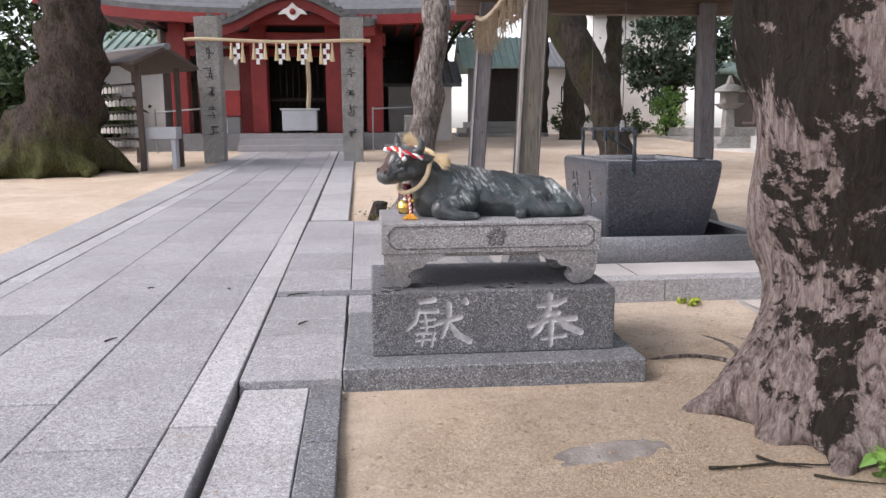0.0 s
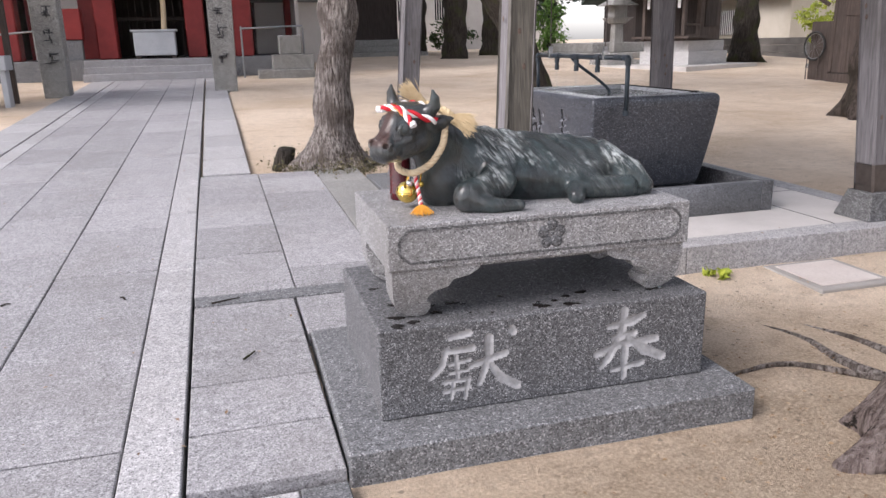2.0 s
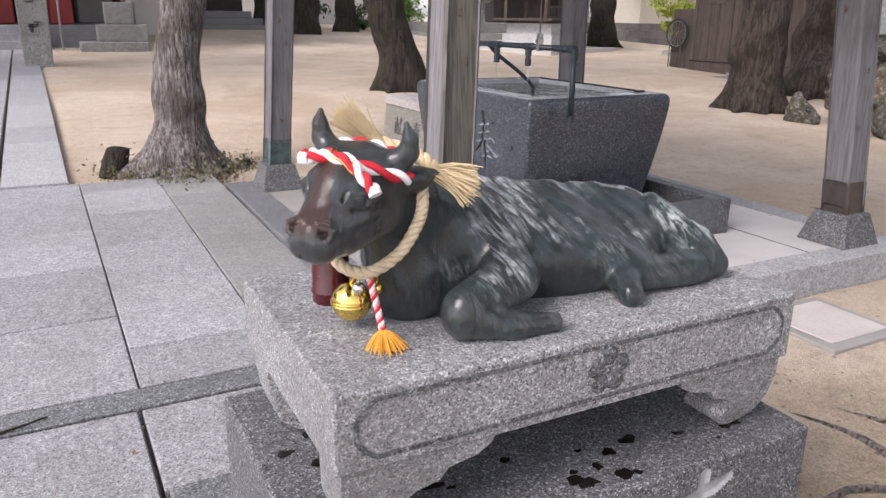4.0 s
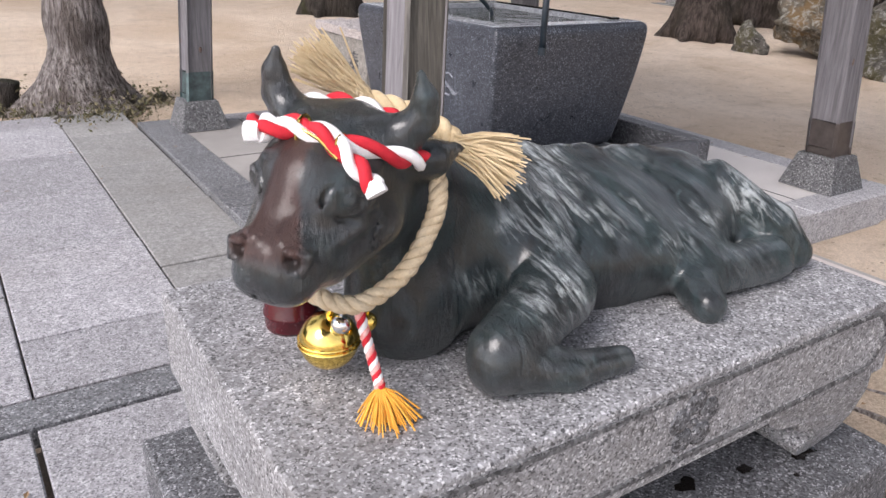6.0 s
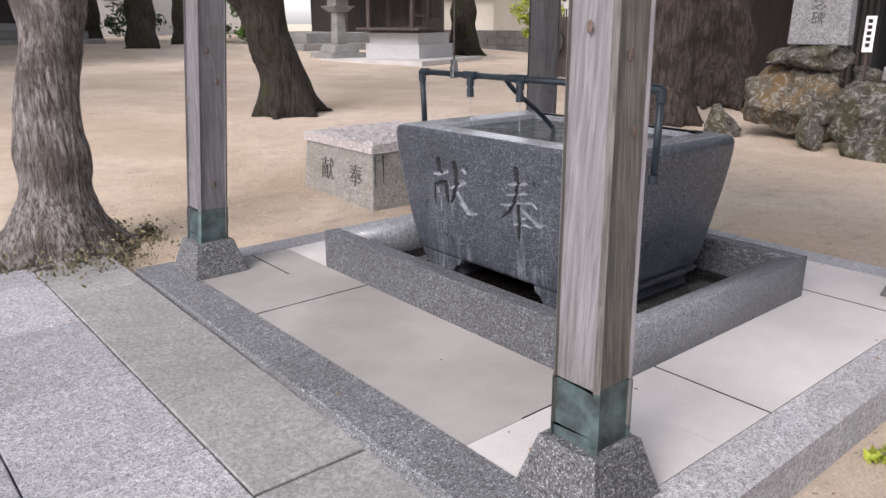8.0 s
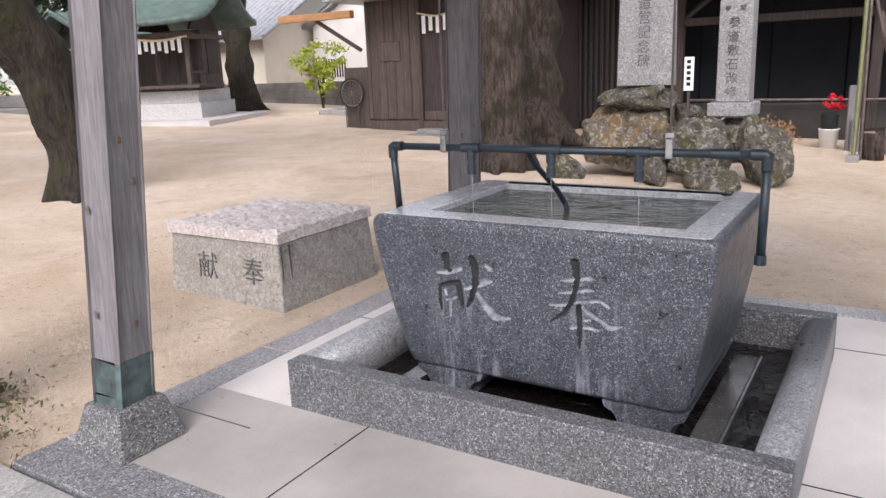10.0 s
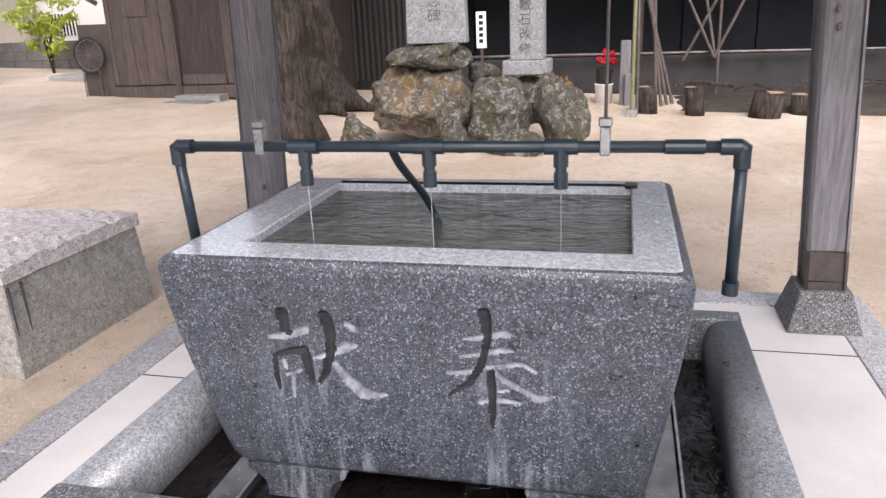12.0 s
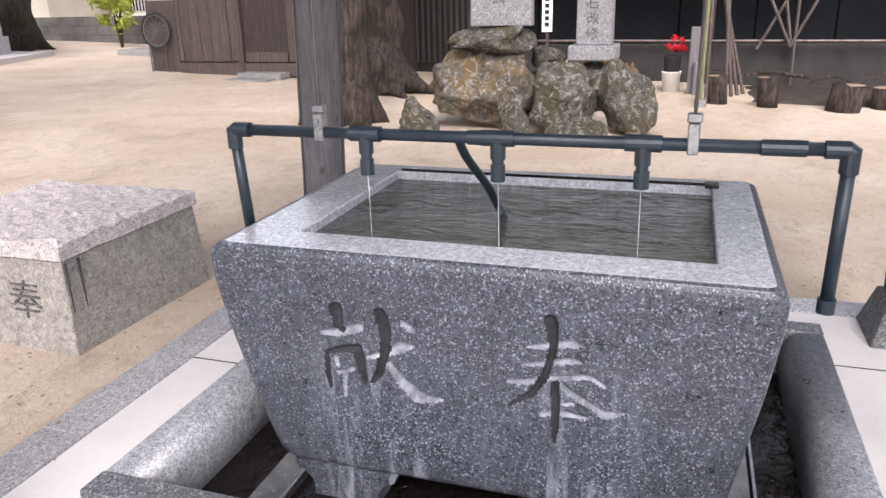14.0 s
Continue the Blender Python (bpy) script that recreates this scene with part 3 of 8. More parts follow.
# ---- ground ----
def build_ground():
    xs = np.unique(np.concatenate([np.linspace(-300, -14, 14), np.linspace(-14, -4, 26), np.linspace(-4, 6, 110), np.linspace(6, 20, 60), np.linspace(20, 300, 14)]))
    ys = np.unique(np.concatenate([np.linspace(-300, -4, 14), np.linspace(-4, 14, 170), np.linspace(14, 36, 60), np.linspace(36, 300, 14)]))
    V, nx = [], len(xs)
    for y in ys:
        for x in xs:
            z = hill(x, y)
            if -20 < x < 40 and -10 < y < 40:
                z += 0.010 * noise.noise((x * 0.7, y * 0.7, 0)) + 0.008 * noise.noise((x * 2.3, y * 2.3, 5)) - 0.004
            if 1.4 < x < 4.7 and 5.9 < y < 9.25:
                z = 0.0
            if -2.95 + drift(y) < x < 0.3 + drift(y) and y < 24:
                z -= 0.06
            V.append((x, y, z))
    F = [(j * nx + i, j * nx + i + 1, (j + 1) * nx + i + 1, (j + 1) * nx + i) for j in range(len(ys) - 1) for i in range(nx - 1)]
    ob = mesh_part("ground", V, F, M_SAND)
    tagged(ob, "pale ochre packed sand yard of the shrine", "ground", kind="structure")


build_ground()


# ---- stone table with the bronze ox ----
def scallop(w, h, notch):
    """Outline of a panel whose corners are notched and rounded, in its own plane."""
    pts = []
    for sx, sy, order in ((1, 1, 1), (-1, 1, -1), (-1, -1, 1), (1, -1, -1)):
        cx, cy = sx * (w - notch), sy * (h - notch * 0.9)
        arc = []
        for k in range(7):
            a = math.pi / 2 * k / 6
            arc.append((cx + sx * notch * math.cos(a) * (0.75 + 0.25 * abs(math.cos(3 * a))), cy + sy * notch * 0.9 * math.sin(a) * (0.75 + 0.25 * abs(math.sin(3 * a)))))
        pts += arc[::order]
    return pts


def groove(bm, outline, m, width=0.006, depth=0.004):
    """A raised hairline frame along a closed outline."""
    n = len(outline)
    rows = []
    for i, (x, y) in enumerate(outline):
        px, py = outline[i - 1]
        qx, qy = outline[(i + 1) % n]
        d = Vector((qx - px, qy - py, 0)).normalized()
        o = Vector((-d.y, d.x, 0)) * width * 0.5
        p = Vector((x, y, 0))
        rows.append([m @ (p + o), m @ (p + o + Vector((0, 0, depth))), m @ (p - o + Vector((0, 0, depth))), m @ (p - o)])
    rows.append(rows[0])
    rings(bm, rows, True, False)


def build_pedestal_table():
    base = thing("ox_plinth", "grey granite stepped plinth with the carved dedication, set in the sand", "plinth", at=(1.17, 4.7, 0))
    bm = bmesh.new()
    block(bm, 0.35, 2.0, 4.2, 5.42, -0.08, 0.128, 0.008)
    under(part("base_slab", bm, M_KERB), base)
    bm = bmesh.new()
    block(bm, 0.505, 1.876, 4.392, 5.245, 0.128, 0.49, 0.010, 2)
    bmesh.ops.delete(bm, geom=[f for f in bm.faces if f.normal.y < -0.99 and f.calc_area() > 0.1], context="FACES")
    body = under(part("dedication_block", bm, M_PLINTH), base)
    U, V = np.meshgrid(np.linspace(0.515, 1.866, 300), np.linspace(0.138, 0.480, 78))
    carved_face(U, V, lambda d: np.stack([U, 4.392 + d, V], -1), [(0.85, 0.306, OLD_XIAN), (1.515, 0.306, OLD_FENG)], 0.8, 0.007, M_PLINTH, (M_CARVED, M_CARVED), body, "front_face")

    table = thing("stone_table", "pale speckled granite table with curled feet and a carved plum crest", "stone table", at=(1.18, 4.79, 0.49))
    bm = bmesh.new()
    block(bm, 0.563, 1.80, 4.440, 5.145, 0.692, 0.866, 0.007, 2)
    top = under(part("tabletop", bm, M_TABLE), table)
    face = facing(1.1815, 4.440, 0.782, 0, -1)
    bm = bmesh.new()
    groove(bm, scallop(0.575, 0.062, 0.045), face, 0.009, 0.004)
    under(part("panel_border", bm, M_PEDESTAL), top)
    bm = bmesh.new()
    for a in range(5):
        t = math.pi / 2 + a * 2 * math.pi / 5
        bmesh.ops.create_uvsphere(bm, u_segments=14, v_segments=8, radius=0.024, matrix=face @ pose(0.02 + 0.036 * math.cos(t), 0.036 * math.sin(t), 0) @ Matrix.Diagonal((1, 1, 0.22, 1)))
    bmesh.ops.create_uvsphere(bm, u_segments=10, v_segments=6, radius=0.008, matrix=face @ pose(0.02, 0, 0.002) @ Matrix.Diagonal((1, 1, 0.5, 1)))
    under(part("plum_crest", bm, M_PLINTH, None, "darker carved five-petal crest", True), top)
    # apron rail and curled feet
    bm = bmesh.new()
    block(bm, 0.64, 1.725, 4.515, 5.07, 0.662, 0.692, 0.006)
    under(part("apron", bm, M_TABLE), table)
    for sx, x in ((1, 0.578), (-1, 1.785)):
        for sy, y in ((1, 4.452), (-1, 5.133)):
            prof = [(0, 0.692), (0.0, 0.640), (0.006, 0.575), (0.022, 0.528), (0.06, 0.502), (0.105, 0.492), (0.135, 0.500), (0.150, 0.525), (0.148, 0.548), (0.132, 0.556), (0.140, 0.580), (0.165, 0.600), (0.215, 0.612), (0.235, 0.640), (0.30, 0.652), (0.335, 0.672), (0.345, 0.692)]
            bm = bmesh.new()
            curl = lambda z: 0.045 * (max(0.0, 0.66 - z) / 0.168) ** 1.6
            a = [bm.verts.new((x + sx * u, y + sy * curl(z), z)) for u, z in prof]
            b = [bm.verts.new((x + sx * u, y + sy * (curl(z) + (0.13 if u < 0.17 else 0.07)), z)) for u, z in prof]
            for i in range(len(prof) - 1):
                bm.faces.new((a[i], a[i + 1], b[i + 1], b[i]))
            bm.faces.new(a)
            bm.faces.new(b[::-1])
            bmesh.ops.recalc_face_normals(bm, faces=bm.faces)
            under(part("foot", bm, M_TABLE), table)


build_pedestal_table()


def build_puddles():
    """Small drips of water lying on the plinth's top."""
    rnd = random.Random(21)
    for k in range(34):
        x, y = (rnd.uniform(0.62, 1.75), rnd.uniform(4.43, 4.62)) if k % 3 else (rnd.uniform(0.56, 0.68), rnd.uniform(4.4, 5.1))
        r = rnd.uniform(0.006, 0.030)
        bm = bmesh.new()
        top = bm.verts.new((x, y, PLINTH_TOP + 0.0025))
        ring = []
        for i in range(12):
            q = r * (0.75 + 0.5 * noise.noise((k * 3.1, math.cos(i * 0.52) * 1.5, math.sin(i * 0.52) * 1.5)))
            ring.append(bm.verts.new((x + q * 1.3 * math.cos(i * 0.5236), y + q * math.sin(i * 0.5236), PLINTH_TOP + 0.0006)))
        for i in range(12):
            bm.faces.new((top, ring[i], ring[(i + 1) % 12]))
        under(part("wet_spot", bm, M_WET, None, "dark wet spot", True), PLINTH)


PLINTH = next(o for o in scene.objects if o.name == "ox_plinth")
PLINTH_TOP = 0.49
build_puddles()

# the ox's head: eyes' middle, its forward and right-hand directions
HE, HF, HR = Vector((0.670, 4.662, 1.190)), Vector((-0.79, -0.613, 0)), Vector((0.611, -0.787, -0.078)).normalized()
HU = HF.cross(HR)


def head(f, r, u):
    return HE + HF * f + HR * r + HU * u


def build_ox():
    def shape(P):
        bar = lambda a, b, ra, rb: sd_bar(P, tuple(a), tuple(b), ra, rb)
        d = bar((1.03, 4.855, 0.985), (1.28, 4.86, 0.922), 0.158, 0.178)
        d = blend(d, bar((1.28, 4.86, 0.922), (1.48, 4.855, 0.918), 0.178, 0.172), 0.05)
        d = blend(d, bar((1.48, 4.855, 0.915), (1.62, 4.83, 0.895), 0.165, 0.100), 0.05)
        d = blend(d, bar((1.02, 4.845, 1.03), (0.80, 4.75, 1.145), 0.120, 0.088), 0.06)
        d = blend(d, bar((0.97, 4.83, 0.98), (0.87, 4.765, 0.945), 0.140, 0.095), 0.06)
        d = blend(d, bar((0.80, 4.74, 1.09), (0.86, 4.77, 0.93), 0.055, 0.080), 0.05)
        # near shoulder and folded fore leg
        d = blend(d, bar((1.07, 4.75, 1.02), (1.06, 4.64, 0.955), 0.075, 0.060), 0.035)
        d = blend(d, bar((1.07, 4.635, 0.960), (0.905, 4.565, 0.935), 0.060, 0.050), 0.018)
        d = blend(d, bar((0.895, 4.56, 0.915), (1.00, 4.525, 0.893), 0.044, 0.030), 0.014)
        d = blend(d, bar((1.00, 4.525, 0.893), (1.10, 4.515, 0.888), 0.030, 0.022), 0.014)
        # far fore leg
        d = blend(d, bar((1.05, 5.04, 0.95), (0.90, 5.05, 0.92), 0.055, 0.042), 0.025)
        d = blend(d, bar((0.90, 5.05, 0.905), (1.06, 5.08, 0.89), 0.04, 0.024), 0.014)
        # near thigh, shank and hoof
        d = blend(d, bar((1.52, 4.78, 0.97), (1.42, 4.67, 0.925), 0.105, 0.065), 0.04)
        d = blend(d, bar((1.40, 4.63, 0.915), (1.61, 4.62, 0.908), 0.045, 0.046), 0.02)
        d = blend(d, bar((1.375, 4.60, 0.905), (1.362, 4.565, 0.893), 0.040, 0.034), 0.012)
        d = blend(d, bar((1.54, 4.98, 0.95), (1.42, 5.05, 0.91), 0.095, 0.055), 0.04)
        # tail laid along the rump
        d = blend(d, bar((1.58, 4.78, 0.98), (1.65, 4.69, 0.90), 0.075, 0.055), 0.03)
        d = blend(d, bar((1.60, 4.80, 1.035), (1.70, 4.73, 0.95), 0.030, 0.034), 0.012)
        d = blend(d, bar((1.70, 4.73, 0.95), (1.735, 4.675, 0.895), 0.034, 0.030), 0.012)
        d = blend(d, bar((1.735, 4.675, 0.892), (1.655, 4.625, 0.886), 0.028, 0.030), 0.012)
        # the tail's thick fold over the haunch, belly, cloven hoof
        d = blend(d, bar((1.56, 4.74, 1.055), (1.66, 4.66, 0.965), 0.030, 0.042), 0.008)
        d = blend(d, bar((1.66, 4.66, 0.965), (1.70, 4.625, 0.905), 0.042, 0.036), 0.008)
        d = blend(d, bar((1.20, 4.74, 0.955), (1.34, 4.72, 0.945), 0.085, 0.085), 0.03)
        d = np.maximum(d, -bar((1.350, 4.530, 0.905), (1.385, 4.560, 0.935), 0.006, 0.003))
        d = np.maximum(d, -bar((1.115, 4.600, 0.905), (1.125, 4.665, 1.010), 0.010, 0.006))
        # hip bone and backbone
        d = blend(d, bar((1.50, 4.80, 1.055), (1.56, 4.83, 1.02), 0.035, 0.040), 0.03)
        d = blend(d, bar((1.08, 4.865, 1.135), (1.45, 4.862, 1.075), 0.014, 0.016), 0.03)
        # head
        s = bar(head(-0.085, 0, 0.012), head(0.0, 0, 0.002), 0.079, 0.066)
        s = blend(s, bar(head(0.0, 0, -0.005), head(0.085, 0, -0.066), 0.056, 0.040), 0.03)
        for k in (-1, 1):
            s = blend(s, bar(head(-0.060, k * 0.048, -0.050), head(0.03, k * 0.028, -0.077), 0.048, 0.041), 0.03)
            s = blend(s, bar(head(0.078, k * 0.023, -0.072), head(0.092, k * 0.020, -0.086), 0.037, 0.033), 0.02)
            s = blend(s, bar(head(0.098, k * 0.034, -0.048), head(0.106, k * 0.032, -0.054), 0.015, 0.014), 0.010)
            s = blend(s, bar(head(-0.018, k * 0.060, 0.022), head(0.022, k * 0.054, 0.018), 0.018, 0.014), 0.012)
            s = blend(s, bar(head(-0.06, k * 0.042, 0.048), head(-0.072, k * 0.042, 0.052), 0.034, 0.030), 0.02)
            pts = [head(-0.07, k * 0.045, 0.055), head(-0.080, k * 0.082, 0.062), head(-0.082, k * 0.102, 0.084), head(-0.078, k * 0.106, 0.112), head(-0.070, k * 0.100, 0.142)]
            rs = [0.029, 0.0255, 0.021, 0.0155, 0.006]
            for a, b, ra, rb in zip(pts, pts[1:], rs, rs[1:]):
                s = blend(s, bar(a, b, ra, rb), 0.010)
            s = blend(s, bar(head(-0.095, k * 0.066, 0.014), head(-0.130, k * 0.105, 0.022), 0.020, 0.026), 0.012)
            s = blend(s, bar(head(-0.130, k * 0.105, 0.022), head(-0.160, k * 0.136, 0.038), 0.024, 0.006), 0.010)
        s = blend(s, bar(head(0.04, 0, -0.090), head(0.075, 0, -0.096), 0.036, 0.030), 0.02)
        for k in (-1, 1):
            s = np.maximum(s, -(bar(head(0.112, k * 0.034, -0.052), head(0.132, k * 0.038, -0.056), 0.0095, 0.011)))
            s = blend(s, bar(head(-0.012, k * 0.066, 0.019), head(0.018, k * 0.059, 0.017), 0.008, 0.006), 0.005)
            s = np.maximum(s, -(bar(head(-0.004, k * 0.088, 0.000), head(0.018, k * 0.080, 0.000), 0.0195, 0.0165)))
            s = np.minimum(s, bar(head(0.003, k * 0.0715, 0.000), head(0.010, k * 0.0695, 0.0), 0.0125, 0.0120))
            s = blend(s, bar(head(-0.016, k * 0.076, -0.017), head(0.026, k * 0.068, -0.017), 0.0050, 0.0045), 0.005)
            s = np.minimum(s, bar(head(-0.014, k * 0.080, 0.014), head(0.024, k * 0.071, 0.012), 0.0050, 0.0042))
        # flat bridge of the nose, cheek ridges, mouth line and nostril rims
        for k in (-1, 1):
            s = blend(s, bar(head(-0.03, k * 0.021, 0.050), head(0.104, k * 0.018, -0.040), 0.018, 0.012), 0.006)
            s = blend(s, bar(head(-0.030, k * 0.064, 0.034), head(0.026, k * 0.050, 0.032), 0.013, 0.010), 0.006)
            s = blend(s, bar(head(0.012, k * 0.066, -0.034), head(0.070, k * 0.046, -0.052), 0.012, 0.009), 0.010)
            s = np.maximum(s, -bar(head(0.116, k * 0.012, -0.104), head(0.058, k * 0.060, -0.096), 0.0032, 0.0032))
            eye, out, fore = head(0.026, k * 0.056, 0.003), HF * 0.72 + HR * (0.69 * k), HF * 0.69 - HR * (0.72 * k)
            rim = lambda wide, high, lift: [eye + out * lift + fore * (wide * math.cos(j * math.pi / 5)) + HU * (high * math.sin(j * math.pi / 5)) for j in range(11)]
            s = np.maximum(s, -bar(eye + out * 0.034, eye + out * 0.040, 0.0260, 0.0280))
            s = np.minimum(s, bar(eye, eye + out * 0.001, 0.0160, 0.0160))
            for p, q in zip(rim(0.024, 0.0165, 0.008), rim(0.024, 0.0165, 0.008)[1:]):
                s = blend(s, bar(p, q, 0.0048, 0.0048), 0.003)
            outer = rim(0.034, 0.025, 0.010)
            for p, q in zip(outer, outer[1:]):
                s = np.maximum(s, -bar(p, q, 0.0036, 0.0036))
            s = np.minimum(s, bar(head(0.104, k * 0.050, -0.046), head(0.118, k * 0.030, -0.038), 0.0065, 0.0060))
            s = np.minimum(s, bar(head(0.104, k * 0.050, -0.046), head(0.112, k * 0.046, -0.064), 0.0065, 0.0055))
            for j in range(3):
                s = np.maximum(s, -bar(head(-0.05 + 0.006 * j, k * (0.079 + 0.002 * j), -0.03 - 0.016 * j), head(0.0, k * 0.078, -0.048 - 0.012 * j), 0.0035, 0.002))
        d = blend(d, s, 0.035)
        q = P * 1.0
        flow = 0.848 * q[..., 0] + 0.53 * q[..., 2]
        wave = (0.0024 * np.sin(flow * 105 + 1.6 * np.sin(q[..., 1] * 23 + q[..., 2] * 9)) + 0.0020 * np.sin(flow * 61 + 2 * np.sin(q[..., 2] * 13))) * np.clip((q[..., 0] - 0.95) * 6, 0, 1) * np.clip((q[..., 2] - 0.93) * 10, 0, 1)
        d = d + wave
        return np.maximum(d, 0.862 - P[..., 2])

    # the head is skinned finer than the body
    V, F = skin(lambda P: np.maximum(shape(P), 0.900 - P[..., 0]), (0.885, 4.42, 0.850), (1.80, 5.17, 1.36), 0.0078)
    V2, F2 = skin(lambda P: np.maximum(shape(P), P[..., 0] - 0.904), (0.50, 4.42, 0.850), (0.915, 5.17, 1.36), 0.0042)
    ob = mesh_part("ox_statue", np.concatenate([V, V2]), np.concatenate([F, F2 + len(V)]), M_BRONZE)
    tagged(ob, "dark patinated bronze statue of a reclining ox on the stone table", "statue")


build_ox()


# ---- wash pavilion ----
PZ = 0.218
POSTS = {"near": (1.69, 6.165, 1, 1), "far": (1.69, 9.045, 1, -1), "right": (4.432, 6.115, -1, 1), "back": (4.45, 8.965, -1, -1)}
LEAN = math.tan(radians(3.3))


def build_post(x, y, sx, sy):
    post = thing("pavilion_post", "weathered grey timber post with a copper shoe on a granite foot", "post", "posts of the wash pavilion", at=(x, y, PZ))
    bm = bmesh.new()
    frustum(bm, x, y, PZ - 0.002, 0.408, 0.165, 0.165, 0.112, 0.112, 0.004)
    under(part("stone_foot", bm, M_PEDESTAL), post)
    h, top = 0.092, 2.74

    def shaft(z0, z1, hw, wave=0.0):
        bm = bmesh.new()
        rows = []
        for z in (z0, z1):
            o = (z - 0.408) * LEAN
            c = hw * 0.16
            ring = []
            for ax, ay in ((1, 1), (-1, 1), (-1, -1), (1, -1)):
                ring += [(x + sx * o + ax * hw - (ax * c if ax * ay > 0 else 0), y + sy * o + ay * hw - (0 if ax * ay > 0 else ay * c), z),
                         (x + sx * o + ax * hw - (0 if ax * ay > 0 else ax * c), y + sy * o + ay * hw - (ay * c if ax * ay > 0 else 0), z)]
            rows.append(ring)
        rings(bm, rows)
        bmesh.ops.recalc_face_normals(bm, faces=bm.faces)
        return bm

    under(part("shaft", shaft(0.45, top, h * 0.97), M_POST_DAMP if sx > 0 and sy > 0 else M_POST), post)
    rnd = random.Random(int(x * 100 + y * 10))
    for k in range(5):
        zc, u = rnd.uniform(0.7, 1.9), rnd.uniform(-0.05, 0.05)
        o = (zc - 0.408) * LEAN
        bm = bmesh.new()
        side = (-1, 0) if k % 2 else (0, -1)
        m = facing(x + sx * o + side[0] * (h * 0.97 + 0.001) + (u if side[1] else 0), y + sy * o + side[1] * (h * 0.97 + 0.001) + (u if side[0] else 0), zc, *side)
        bmesh.ops.create_uvsphere(bm, u_segments=10, v_segments=6, radius=0.014, matrix=m @ Matrix.Diagonal((0.8, 1.3, 0.12, 1)))
        under(part("knot", bm, M_BEAM, None, "", True), post)
    under(part("copper_shoe", shaft(0.406, 0.60, h), M_COPPER if sx > 0 else M_COPPER_BROWN, None, "green-stained copper sheet" if sx > 0 else "brown copper sheet"), post)
    return post


for _p in POSTS.values():
    build_post(*_p)


def build_pavilion_roof():
    roof = thing("pavilion_roof", "brown timber beams and tiled roof over the wash basin", "roof", at=(3.06, 7.6, 2.6))
    o = (2.65 - 0.408) * LEAN
    x0, x1, y0, y1 = 1.69 + o, 4.432 - o, 6.14 + o, 9.045 - o
    for y in (y0, y1):
        bm = bmesh.new()
        block(bm, x0 - 0.35, x1 + 0.35, y - 0.06, y + 0.06, 2.625, 2.80, 0.006)
        under(part("beam", bm, M_BEAM), roof)
    for x in (x0, x1):
        bm = bmesh.new()
        block(bm, x - 0.06, x + 0.06, y0 - 0.4, y1 + 0.4, 2.805, 2.96, 0.006)
        under(part("beam", bm, M_BEAM_Y), roof)
    bm = bmesh.new()
    e = 0.5
    a = [bm.verts.new(p) for p in ((x0 - e, y0 - e, 2.93), (x1 + e, y0 - e, 2.93), (x1 + e, y1 + e, 2.93), (x0 - e, y1 + e, 2.93))]
    b = [bm.verts.new((p.co.x, p.co.y, 3.03)) for p in a]
    xm = (x0 + x1) / 2
    r = [bm.verts.new((xm, y0 - 0.1, 4.0)), bm.verts.new((xm, y1 + 0.1, 4.0))]
    bm.faces.new(a[::-1])
    for i in range(4):
        bm.faces.new((a[i], a[(i + 1) % 4], b[(i + 1) % 4], b[i]))
    bm.faces.new((b[0], b[1], r[0]))
    bm.faces.new((b[2], b[3], r[1]))
    bm.faces.new((b[1], b[2], r[1], r[0]))
    bm.faces.new((b[3], b[0], r[0], r[1]))
    under(part("roof_shell", bm, M_BEAM_Y), roof)
    k = 0
    x = x0 - 0.6
    while x < x1 + 0.6:
        bm = bmesh.new()
        block(bm, x - 0.025, x + 0.025, y0 - 0.72, y1 + 0.72, 2.875, 2.928, 0.003)
        under(part("rafter", bm, M_BEAM_Y), roof)
        x += 0.3


build_pavilion_roof()


